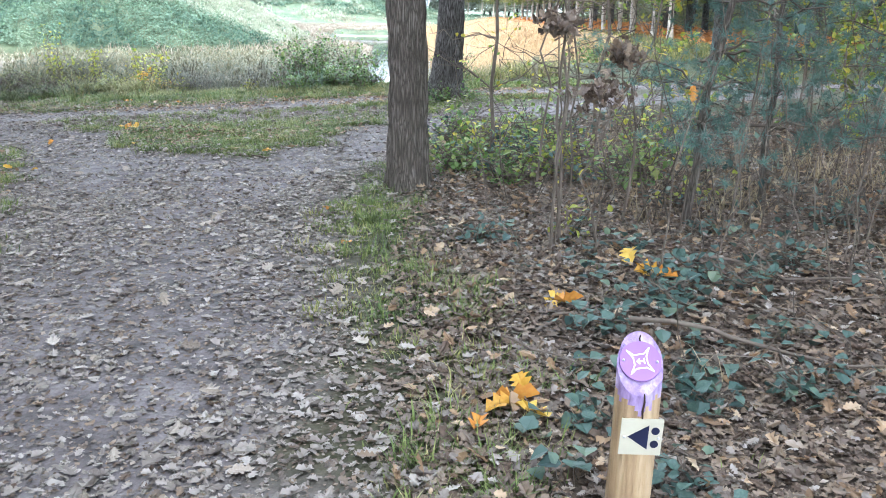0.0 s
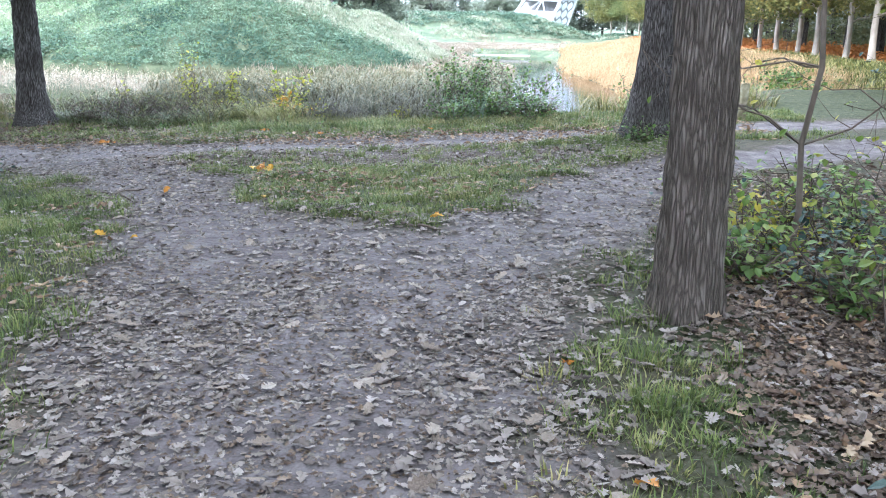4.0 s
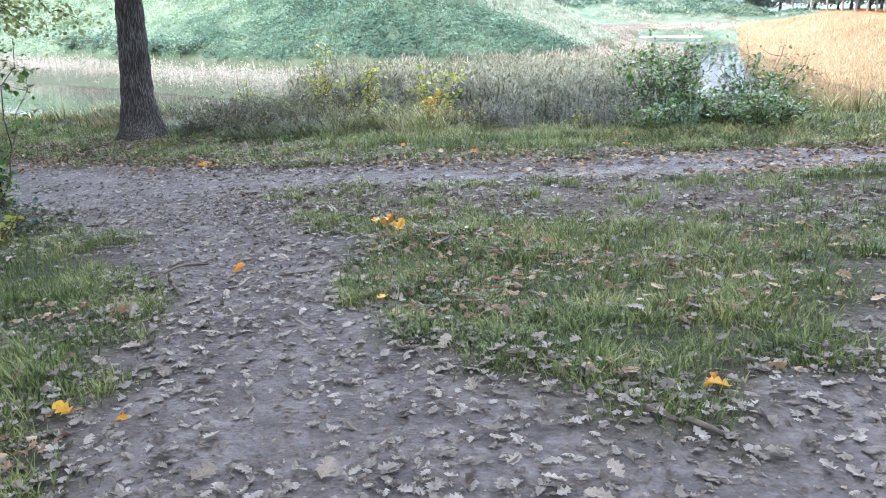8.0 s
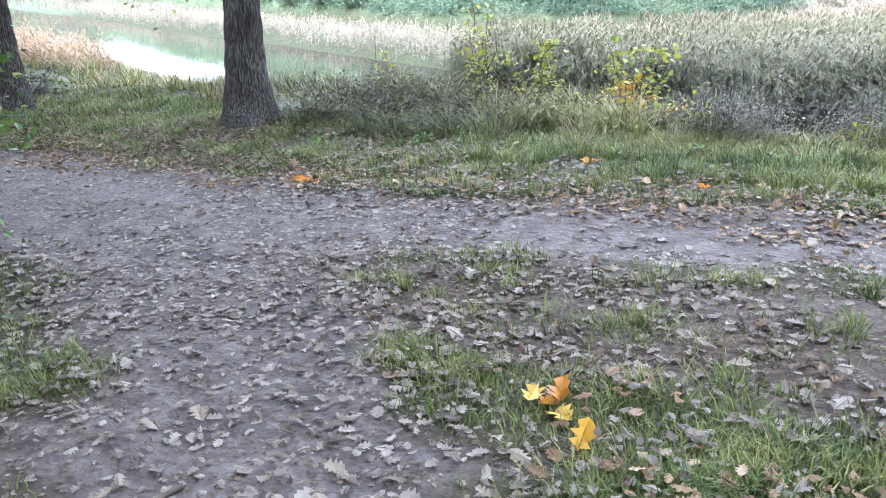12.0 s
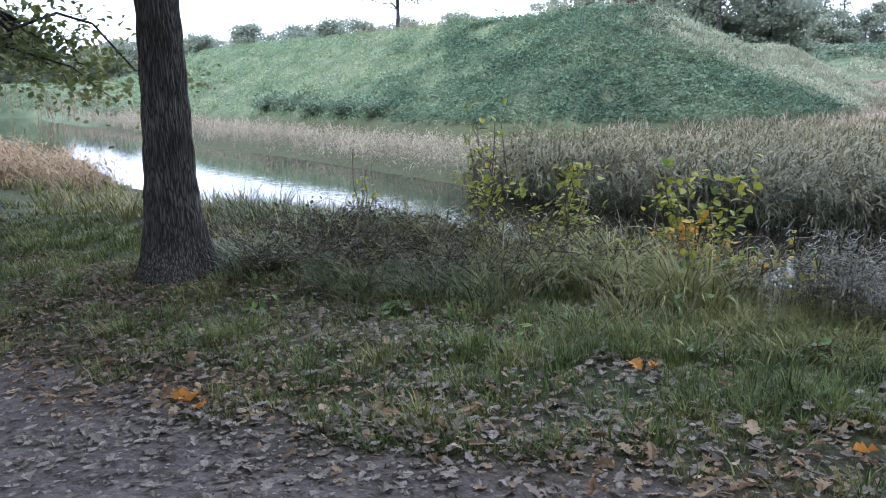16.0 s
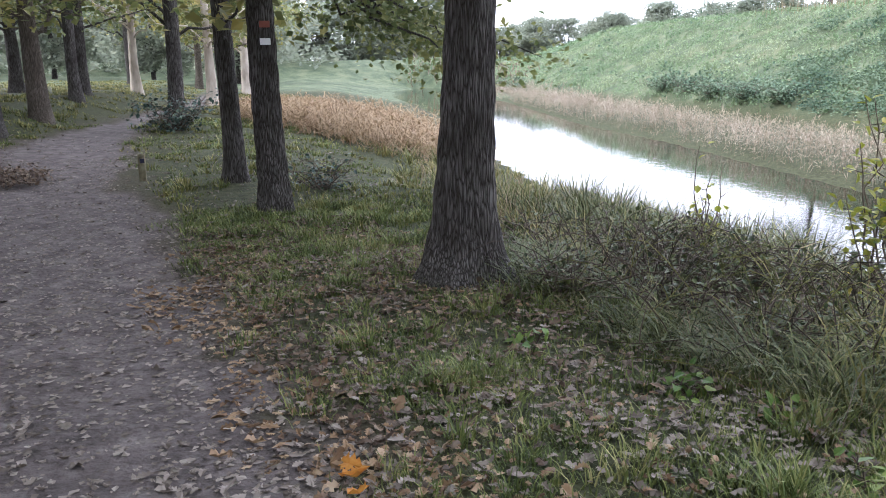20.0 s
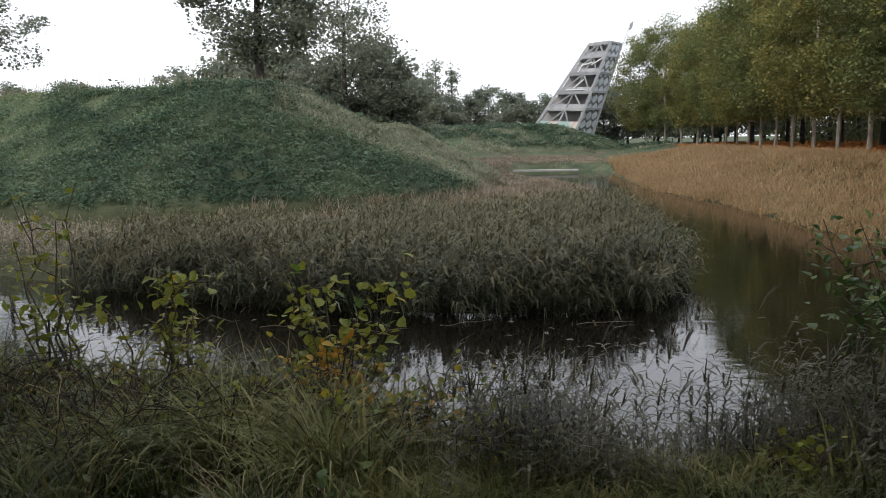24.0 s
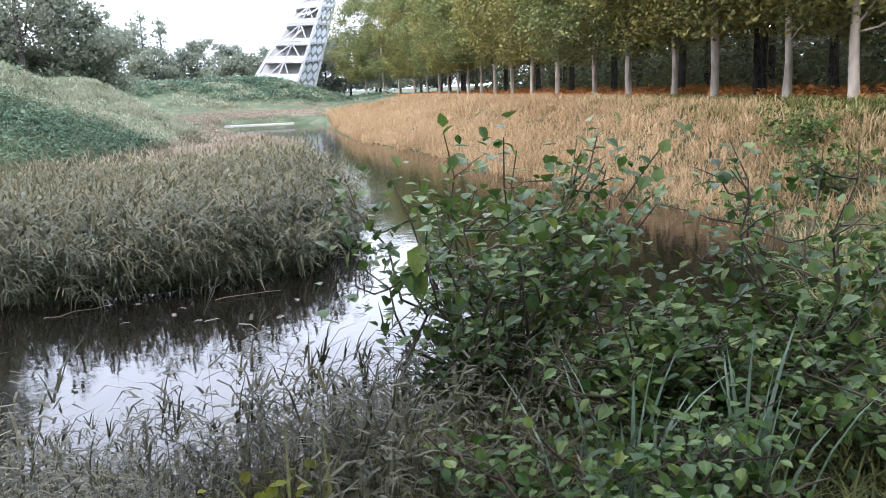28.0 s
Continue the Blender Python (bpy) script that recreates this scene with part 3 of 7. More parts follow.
def ridge(x, y, line, top, half, slope, end_slope, far_slope=None):
    """A rampart: height above a datum along a crest line, sloping down on its sides and ends."""
    (ax, ay), (bx, by) = line
    L = math.hypot(bx - ax, by - ay)
    ux, uy = (bx - ax) / L, (by - ay) / L
    s = (x - ax) * ux + (y - ay) * uy
    n = np.abs(-(x - ax) * uy + (y - ay) * ux)
    over = np.maximum(0, -s) * end_slope + np.maximum(0, s - L) * (far_slope or end_slope)
    d = np.hypot(np.maximum(0, n - half) * slope, over)
    return top - np.sqrt(d * d + 0.15) + 0.39


def near_side(x, y):
    """1 on the bank that is walked on, 0 on the rampart's bank."""
    mid = np.interp(x, [-130, -90, -50, -24, -13, -6, -4.2], [64, 52, 37, 28, 24, 22.8, 23.5])
    return np.where(x > -3.9, np.where((x < -1.5 - 0.02 * (y - 40)) & (y > 27), 0.0, 1.0), (y < mid).astype(float))


def height(x, y):
    x, y = np.asarray(x, float), np.asarray(y, float)
    land = 0.04 + 0.0456 * np.clip(x, -13, 4) - 0.0105 * np.clip(y, -5, 22) + 0.03 * np.clip(-14 - x, 0, 13)
    land = land + 0.12 * np.exp(-((x + 11.2) ** 2 + (y - 16.8) ** 2) / 2.5) + 0.1 * np.exp(-((x - 0.05) ** 2 + (y - 14.2) ** 2) / 1.2)
    land = land + 0.55 * smooth01((-17 - x) / 5) * smooth01((np.interp(x, [-60, -40, -31, -27.5, -23.7, -18], [24.5, 19.2, 15.8, 14.6, 12.8, 11.6]) - y) / 2.5)
    land = land + 0.35 * smooth01((x - 0.5) / 4) * smooth01((y - 22) / 6)
    path_d = inside(PATH_EDGE, x, y)
    land = land - 0.035 * smooth01((path_d + 0.1) / 0.5) + 0.012 * ripple(x, y, 2.2) + 0.035 * ripple(x, y, 0.45) * smooth01(-path_d / 1.5)
    near = near_side(x, y)
    marsh = -1.05 + 0.0 * x
    r1 = ridge(x, y, ((-18.3, 47.3), (-57, 58.4)), 3.8, 1.0, 0.5, 0.56, 0.12)
    r1b = ridge(x, y, ((-18.3, 49.5), (-15.0, 57.5)), 2.0, 0.5, 0.55, 0.6)
    r1 = np.maximum(r1, r1b)
    r1 = r1 + (0.11 * ripple(x, y, 0.35) + 0.07 * ripple(x, y, 1.1) + 0.05 * ripple(x + 0.6 * y, 0.5 * y, 1.9)) * smooth01((r1 + 0.6) / 2)
    r2 = ridge(x, y, ((-75, 100), (-9, 121)), 2.9, 2.5, 0.3, 0.33) + 0.12 * ripple(x, y, 0.2)
    r3 = ridge(x, y, ((-84, 70), (-106, -10)), 1.5, 4, 0.3, 0.2)
    far = np.maximum(np.maximum(marsh + 0.5 * smooth01((y - 60) / 30), r1), np.maximum(r2, r3))
    L = np.where(near > 0.5, np.maximum(np.maximum(land, r3), r2), far)
    water_d = inside(WATER_EDGE, x, y)
    width = np.where(near > 0.5, np.where((y > 24) & (x > -3), 5.5, 1.6 + 4.2 * smooth01((-14.5 - x) / 4)), 1.2)
    z = np.where(water_d > 0, WATER_Z - 0.7 * smooth01(water_d / 1.5), WATER_Z + (L - WATER_Z) * smooth01(-water_d / width + 0.02))
    return z


def grown(lo, hi, step, grow, end):
    out, v = [], hi
    while v < end:
        step *= grow
        v += step
        out.append(v)
    return out


def build_ground():
    xs = list(np.arange(-13, 4, 0.12)) + list(np.arange(4, 12, 0.35)) + grown(0, 12, 0.4, 1.12, 700)
    xs = sorted([-13 - (v - 12) for v in list(np.arange(12.3, 50, 0.45)) + grown(0, 50, 0.5, 1.12, 700)] + xs)
    ys = list(np.arange(-2, 22, 0.12)) + list(np.arange(22, 56, 0.4)) + grown(0, 56, 0.5, 1.06, 140) + grown(0, 140, 5, 1.15, 800)
    ys = [-2 - v for v in reversed(grown(0, 0, 0.3, 1.25, 300))] + ys
    X, Y = np.meshgrid(np.array(xs), np.array(ys))
    Z = height(X, Y)
    nx, ny = len(xs), len(ys)
    V = np.stack([X, Y, Z], -1).reshape(-1, 3)
    i = (np.arange(ny - 1)[:, None] * nx + np.arange(nx - 1)[None, :]).ravel()
    ob = link_mesh("ground", V, [np.stack([i, i + 1, i + nx + 1, i + nx], 1)], M_EARTH, smooth=True)
    x, y = V[:, 0], V[:, 1]
    wob = 0.22 * ripple(x, y, 1.6) + 0.12 * ripple(x, y, 5.0)
    p = smooth01((inside(PATH_EDGE, x, y) + wob) / 0.35 + 0.5)
    mud = smooth01((inside(MUD_EDGE, x, y) + wob) / 0.4 + 0.5)
    p = np.maximum(p, 0.35 * mud * smooth01(0.6 + ripple(x, y, 2.5)))
    wood = smooth01((x - (-0.15 + 0.1 * wob)) / 0.6) * smooth01((12.2 - y + wob) / 1.5)
    leafy = np.clip(np.maximum(np.maximum(wood, mud), 0.5 * smooth01((inside(PATH_EDGE, x, y) + 0.9 + wob) / 0.9)), 0, 1)
    turf = np.maximum(smooth01((V[:, 2] + 0.85) / 0.5) * (1 - near_side(x, y)), np.maximum(smooth01((-48 - x) / 8), smooth01((y - 60) / 15)))
    col = np.stack([p, leafy, turf, np.ones_like(p)], 1).astype(np.float32)
    attr = ob.data.color_attributes.new("zone", "FLOAT_COLOR", "POINT")
    attr.data.foreach_set("color", col.ravel())
    return tagged(ob, "damp trodden earth, grass and leaf mould around a moat", "ground", kind="structure")


GROUND = build_ground()


def build_water():
    xs, ys = np.linspace(-130, 8, 70), np.linspace(18, 86, 40)
    X, Y = np.meshgrid(xs, ys)
    V = np.stack([X, Y, np.full(X.shape, WATER_Z)], -1).reshape(-1, 3)
    i = (np.arange(39)[:, None] * 70 + np.arange(69)[None, :]).ravel()
    ob = link_mesh("water", V, [np.stack([i, i + 1, i + 71, i + 70], 1)], M_WATER, smooth=True)
    return tagged(ob, "still dark moat water that mirrors the pale sky", "water", kind="structure")


build_water()


def on_ground(xy, lift=0.0):
    xy = np.asarray(xy, float)
    return np.column_stack([xy, height(xy[:, 0], xy[:, 1]) + lift])


def sow(n, box, keep):
    """Random places in a box (x0, x1, y0, y1), kept with the chance that keep(x, y) gives."""
    x = rng.uniform(box[0], box[1], n)
    y = rng.uniform(box[2], box[3], n)
    k = rng.random(n) < keep(x, y)
    return np.stack([x[k], y[k]], 1)


def stuff(name, V, F, material, label, category):
    return tagged(link_mesh(name, V, F, material), label, category, kind="stuff")

# ---- trees ----


def trunk_mesh(name, h, r0, r1, flare, lean, material, parent, seed, sides=40, rows=90, ridges=0.022, label=""):
    """A trunk with a flared foot, slight sway and furrowed bark in the mesh itself."""
    r = np.random.default_rng(seed)
    t = np.linspace(0, 1, rows) ** 1.25
    z = t * (h + 0.25) - 0.25
    a = np.linspace(0, 2 * math.pi, sides, endpoint=False)
    A, Z = np.meshgrid(a, z)
    rad = r0 + (r1 - r0) * np.clip(Z / h, 0, 1)
    lobes = 1 + 0.16 * np.sin(3 * A + r.uniform(0, 6)) + 0.13 * np.sin(5 * A + r.uniform(0, 6))
    rad = rad + flare * lobes * np.exp(-np.maximum(Z + 0.1, 0) / 0.33)
    ph = r.uniform(0, 6, 8)
    u = A * 15 + 1.1 * np.sin(Z * 3.1 + ph[0]) + 0.8 * np.sin(Z * 7 + A * 2 + ph[1])
    furrow = np.abs(np.sin(u)) * 0.6 + np.abs(np.sin(1.9 * u + 2.2 * np.sin(Z * 5 + ph[2]))) * 0.4
    rad = rad + ridges * (furrow - 0.5) + 0.012 * np.sin(2 * A + Z * 1.3 + ph[3]) + 0.006 * np.sin(Z * 17 + A * 4 + ph[4])
    cx = lean[0] * Z + 0.05 * np.sin(Z * 0.7 + ph[5]) * np.clip(Z, 0, 1)
    cy = lean[1] * Z + 0.05 * np.sin(Z * 0.6 + ph[6]) * np.clip(Z, 0, 1)
    V = np.stack([cx + rad * np.cos(A), cy + rad * np.sin(A), Z], -1).reshape(-1, 3)
    i = np.arange(rows - 1)[:, None] * sides
    j = np.arange(sides)[None, :]
    k = (j + 1) % sides
    Q = np.stack([i + j, i + k, i + sides + k, i + sides + j], -1).reshape(-1, 4)
    ob = link_mesh(name, V, [Q], material, parent, smooth=True)
    return tagged(ob, label)


def crown_points(r, centre, size, clumps, per, spread, hollow=0.35, drop=0.0):
    """Leaf places in many uneven clumps that fill an ellipsoid, with gaps between them."""
    d = r.normal(size=(clumps, 3))
    d /= np.linalg.norm(d, axis=1)[:, None]
    d[:, 2] = np.maximum(d[:, 2], -0.85 + drop)
    rad = hollow + (1 - hollow) * r.random(clumps) ** 0.5
    C = np.asarray(centre) + d * rad[:, None] * np.asarray(size)
    n = r.poisson(per, clumps)
    idx = np.repeat(np.arange(clumps), n)
    w = spread * r.uniform(0.55, 1.3, clumps)
    P = C[idx] + np.clip(r.normal(size=(len(idx), 3)), -1.5, 1.5) * w[idx][:, None] * np.array([1, 1, 0.55])
    return C, P


def leaf_cloud(r, P, size, template, flat=0.9):
    n = len(P)
    R = turns(r.uniform(0, 6.28, n), r.normal(0, flat, n), r.uniform(0, 6.28, n), size * r.uniform(0.65, 1.35, n))
    return scatter(*template, R, P)


def tree(name, place, label, category, seed, h, r0, crown, leaf_mat, bark, leaf=0.16, clumps=60, per=70, spread=0.55, flare=0.08, lean=(0, 0), group="",
         fine=False, trunk_h=None, hollow=0.35, sides=14, drop=0.0, split=True):
    """A tree: furrowed trunk, limbs reaching to clumps of leaves, and a crown with gaps."""
    r = np.random.default_rng(seed)
    top = base_empty(name, place, label, category, group)
    th = trunk_h or h * 0.8
    trunk_mesh("trunk", th, r0, r0 * (0.62 if fine else 0.35), flare, lean, bark, top, seed, sides=190 if fine else sides, rows=150 if fine else 26, ridges=0.013 if fine else 0.008)
    centre, size = crown
    C, P = crown_points(r, centre, size, clumps, per, spread, hollow, drop)
    limbs = []
    for c in C[:: max(1, clumps // 11)]:
        z0 = min(th * 0.95, max(centre[2] - size[2] * 0.95, c[2] - 0.45 * np.hypot(c[0], c[1]) - 0.3))
        a = (lean[0] * z0, lean[1] * z0, z0)
        pts = bent_line(a, c, 6, 0.06, r)
        limbs.append(tube(pts, np.linspace(r0 * 0.22, 0.012, 6), 5))
    if split:
        for V, F in limbs:
            link_mesh("limb", V, F, bark, top, smooth=True)
    else:
        V, F = merge(limbs)
        tagged(link_mesh("branchwork", V, F, bark, top, smooth=True), kind="stuff")
    V, F = leaf_cloud(r, P, leaf, card_leaf())
    link_mesh("crown", V, F, leaf_mat, top)
    return top


def gz(x, y):
    return float(height(np.array([x]), np.array([y]))[0])


def at(x, y, lift=0.0):
    return (x, y, gz(x, y) + lift)


# the two oaks beside the walked path
tree("oak_tree", at(-0.29, 7.03), "tall oak with furrowed grey-brown bark beside the path", "tree", 11, 12, 0.158, ((0, 0, 8.4), (4, 4, 3.2)), M_OAKLEAF, M_BARK,
     0.16, 130, 70, 0.6, 0.09, (-0.045, 0.0), fine=True, trunk_h=10)
tree("oak_tree", at(0.05, 14.25), "oak with a spreading root foot on a grassy rise", "tree", 12, 12, 0.23, ((0, 0, 8.8), (5, 5, 3.6)), M_OAKLEAF, M_BARK_D,
     0.16, 130, 70, 0.6, 0.2, (0.03, 0.0), fine=True, trunk_h=10)
# the oak on the moat's edge
# its crown, out of view, is widened and thickened to shade the bank
tree("oak_tree", at(-11.08, 16.75), "dark furrowed oak on the grassy bank of the moat", "tree", 13, 12, 0.222, ((0.3, -0.4, 8.0), (5.2, 5.2, 3.6)), M_OAKLEAF, M_BARK_D,
     0.17, 150, 130, 0.65, 0.29, (-0.005, 0.0), fine=True, trunk_h=10)
# the avenue
marked_oak = tree("oak_tree", at(-15.75, 16.45), "avenue oak with a white and red painted waymark", "tree", 14, 11, 0.18, ((-1.2, 0.8, 6.3), (4.2, 4.2, 3.4)), M_OAKLEAF, M_BARK_D, 0.15, 110, 60, 0.5,
     0.1, (-0.02, 0.0), "avenue trees", fine=True, trunk_h=9)
avenue = [(-18.2, 16.5, 0.17, 15, M_BARK_D), (-27.6, 17.2, 0.22, 16, M_BARK_D), (-25.6, 13.0, 0.23, 17, M_BARK_D), (-28.6, 14.0, 0.25, 18, M_BARK), (-38.7, 20.4, 0.2, 19, M_BARK_P), (-34, 15.2, 0.2, 20, M_BARK_D),
          (-36.5, 15.6, 0.2, 21, M_BARK_D), (-44, 22.3, 0.22, 22, M_BARK), (-42, 18.0, 0.2, 23, M_BARK_P), (-50, 24.6, 0.22, 24, M_BARK_P), (-56, 26, 0.22, 25, M_BARK), (-31, 11.5, 0.22, 26, M_BARK),
          (-40, 13.5, 0.25, 27, M_BARK_D), (-52, 19, 0.25, 28, M_BARK_D), (-60, 24, 0.25, 29, M_BARK)]
for x, y, r0, seed, bark in avenue:
    tree("oak_tree", at(x, y), "oak of the path's avenue with autumn leaves", "tree", seed, 11, r0, ((0, 0, 5.6), (3.9, 3.9, 3.6)), M_OAKGOLD if seed % 2 else M_OAKLEAF, bark, 0.2, 62, 40, 0.6, 0.09,
         (0.0, 0.0), "avenue trees", trunk_h=9)

# low boughs of the marked oak, hanging towards the water
bough_rng = np.random.default_rng(77)
for i in range(7):
    tip = np.array([-2.6 + 0.75 * i * 0.7, 2.4 + bough_rng.uniform(0, 1.6), bough_rng.uniform(1.7, 2.6)])
    pts = bent_line((0, 0.1, 3.6), tip, 9, 0.05, bough_rng)
    V, F = tube(pts, np.linspace(0.04, 0.006, 9), 6)
    bough = link_mesh("bough", V, F, M_BARK_D, marked_oak, smooth=True)
    P = pts[bough_rng.integers(4, 9, 330)] + bough_rng.normal(0, 1, (330, 3)) * np.array([0.38, 0.38, 0.22])
    V, F = leaf_cloud(bough_rng, P, 0.11, card_leaf())
    link_mesh("bough_foliage", V, F, M_OAKLEAF, bough)

# the row of oaks on the bank across the channel: four kinds, then copies
row_kinds = []
for k in range(4):
    row_kinds.append(tree("row_oak", at(9.0, (42.5, 46.6, 50.5, 56.2)[k]), "oak of the waterside row turning golden", "tree", 40 + k, 12.5, 0.115, ((0, 0, 6.3), (3.9, 3.9, 5.1)), (M_OAKGOLD, M_OAKLEAF, M_OAKLEAF, M_OAKGOLD)[k], M_BARK_P,
                          0.14, 62, 480, 0.68, 0.025, (0, 0), "waterside row", hollow=0.68, trunk_h=10))
row_places = [(9.0, 32.8), (9.0, 35.6), (9.0, 39.6)] + [(8.9 - 0.15 * max(0, i - 6) ** 2, 60.6 + 4.6 * i) for i in range(13)]
for i, (x, y) in enumerate(row_places):
    s = rng.uniform(0.9, 1.1)
    copy_thing(row_kinds[i % 4 if i > 2 else (0, 3, 0)[i]], pose(*at(x, y), 0, 0, rng.uniform(0, 360)) @ Matrix.Diagonal((s, s, s * (1.18 if i > 3 else 1.05), 1)))
back_kinds = []
for k in range(3):
    back_kinds.append(tree("wood_oak", at(13.5 + k, 40 + 6 * k), "oak standing in the wood behind the row", "tree", 50 + k, 13, 0.18, ((0, 0, 8.2), (3.7, 3.7, 5.0)), M_WOODLEAF, M_BARK_D, 0.34, 100, 22, 0.75, 0.04,
                           (0, 0), "wood behind the row", hollow=0.45, trunk_h=10))
for i in range(42):
    x, y = 13.5 + 6.0 * (i % 3) + rng.uniform(-1, 1), 28 + 8.0 * (i // 3) + rng.uniform(-1.5, 1.5)
    copy_thing(back_kinds[i % 3], pose(*at(x, y), 0, 0, rng.uniform(0, 360)) @ Matrix.Diagonal((1, 1, rng.uniform(1.05, 1.3), 1)))

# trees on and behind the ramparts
tree("rampart_tree", at(-22.8, 58), "dark broad tree rising behind the rampart's crest", "tree", 60, 14, 0.35, ((0, 0, 9.6), (4.0, 4.0, 4.6)), M_HAZYLEAF, M_BARK_D, 0.24, 130, 130, 0.55, 0.1, trunk_h=12, hollow=0.3)
tree("rampart_tree", at(-23, 76), "thin-crowned tree behind the rampart", "tree", 61, 13, 0.28, ((0, 0, 9.8), (4.4, 4.4, 5.2)), M_HAZYLEAF, M_BARK_D, 0.24, 110, 60, 0.7, 0.1, trunk_h=12, hollow=0.3)
tree("rampart_tree", at(-40.4, 58.7), "small open tree on the rampart's crest", "tree", 62, 8, 0.2, ((0, 0, 5.8), (3.4, 3.4, 2.3)), M_HAZYLEAF, M_BARK_D, 0.2, 46, 60, 0.42, 0.08, trunk_h=7, hollow=0.2)
far_kinds = []
for k in range(4):
    far_kinds.append(tree("far_tree", at(-72 - 8 * k, 116 - 3 * k), "tree of the distant wood edge", "tree", 70 + k, 11, 0.22, ((0, 0, 5.4), (4.2, 4.2, 5.4)), M_FARHAZE, M_BARK_D, 0.36, 90, 110, 0.7, 0.05,
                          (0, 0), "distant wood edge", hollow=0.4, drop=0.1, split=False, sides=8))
far_spots = [(-31, 84, 1.05), (-27, 82, 0.95), (-23.5, 84, 1.0), (-20.6, 82, 0.85), (-36, 88, 1.0), (-40, 84, 0.9)]
far_spots += [(-96 + 3.2 * i + rng.uniform(-1, 1), 146 + rng.uniform(-4, 10), rng.uniform(0.75, 1.05)) for i in range(36)]
far_spots += [(12 + 5 * i, 140 + rng.uniform(-5, 10), rng.uniform(0.9, 1.3)) for i in range(4)]
far_spots += [(-62 - 4.5 * i, 120 + rng.uniform(-6, 6) - 2.2 * i, rng.uniform(0.7, 0.9)) for i in range(22)]
far_spots += [(-60 - 4.5 * i, 130 + rng.uniform(-4, 4) - 2.2 * i, rng.uniform(0.78, 0.92)) for i in range(20)]
far_spots += [(-116 - rng.uniform(0, 14), 78 - 3.4 * i, rng.uniform(0.95, 1.3)) for i in range(24)]
far_spots += [(-70 - rng.uniform(0, 10), -12 + 7.0 * i, rng.uniform(0.8, 1.1)) for i in range(7)]
for i, (x, y, s) in enumerate(far_spots):
    copy_thing(far_kinds[i % 4], pose(*at(x, y, -0.1), 0, 0, rng.uniform(0, 360)) @ Matrix.Diagonal((s, s, s * rng.uniform(0.9, 1.15), 1)))
for x, y, s in ((-27.5, 145, 1.0), (-25.2, 147, 0.85), (-29.5, 149, 0.8)):
    tree("poplar", at(x, y), "slender poplar above the distant trees", "tree", int(80 + s * 10), 16, 0.2, ((0, 0, 9), (1.1, 1.1, 6.5)), M_FARHAZE, M_BARK_D, 0.4, 40, 26, 0.5, 0.05, (0, 0), "poplars", trunk_h=14)

# unseen trees behind and beside the walk, added to shade the near ground
shade_kinds = []
for k in range(2):
    shade_kinds.append(tree("wood_tree", at(-12 - 8 * k, -13 - k), "unseen oak added beside the path for its shade", "tree", 64 + k, 12, 0.2, ((0, 0, 8.0), (5, 5, 4.6)), M_OAKLEAF, M_BARK, 0.42, 120, 42, 0.8, 0.08, (0, 0), "wood beside the path", trunk_h=10))
spots = [(-11 - 7.5 * i + 2.5 * (j % 2), 5.5 - 6.5 * j) for i in range(5) for j in range(3)] + [(-6 + 7 * i, -7 - 5 * (i % 2)) for i in range(4)] + [(-10.2, 8.6), (-9.5, 2.6)]
for i, (x, y) in enumerate(spots):
    copy_thing(shade_kinds[i % 2], pose(*at(x, y), 0, 0, 47 * i))

# ---- grass, reeds and fallen leaves ----
WALK = np.array([(0, -1), (-0.5, 1), (-1.3, 4), (-2, 6.2), (-3.2, 8.6), (-4.2, 10.8), (-4.9, 12.6), (-5.4, 13.6), (-4.6, 14.4), (-3.9, 15.1)])


def from_walk(x, y):
    d = np.full(np.shape(x), 1e9)
    for (ax, ay), (bx, by) in zip(WALK[:-1], WALK[1:]):
        ex, ey = bx - ax, by - ay
        t = np.clip(((x - ax) * ex + (y - ay) * ey) / (ex * ex + ey * ey), 0, 1)
        d = np.minimum(d, np.hypot(x - ax - t * ex, y - ay - t * ey))
    return d


def edge_wob(x, y):
    return 0.22 * ripple(x, y, 1.6) + 0.12 * ripple(x, y, 5.0)


def shore_zone(x, y):
    """Where the near shore's reeds take the place of grass."""
    return smooth01((x + 6.3 + 0.4 * ripple(x, y, 1.3)) / 0.8) * smooth01((-2.9 - x) / 0.6) * smooth01((y - 17.15 + 0.3 * ripple(x, y, 1.5)) / 0.5) * smooth01((23 - y) / 0.5)


def grass_here(x, y):
    """How thickly short grass grows."""
    pd = inside(PATH_EDGE, x, y) + edge_wob(x, y)
    mud = inside(MUD_EDGE, x, y)
    g = smooth01((-pd) / 0.35)
    g = g * np.where(mud > 0, 0.12, 1.0)
    wood = smooth01((-pd - 0.6 + 0.15 * ripple(x, y, 2)) / 0.35) * smooth01((12.4 - y) / 1.0) * (x > -1.3)
    g = g * (1 - 0.985 * wood)
    verge = (x > -1.3) & (y < 8.5)
    g = g * np.where(verge, smooth01(0.55 + 1.1 * ripple(x, y, 1.7)), 1.0)
    wet = smooth01(-inside(WATER_EDGE, x, y) / 0.3)
    return g * wet * (0.35 + 0.65 * smooth01(0.6 + ripple(x, y, 1.1))) * (1 - 0.85 * shore_zone(x, y))


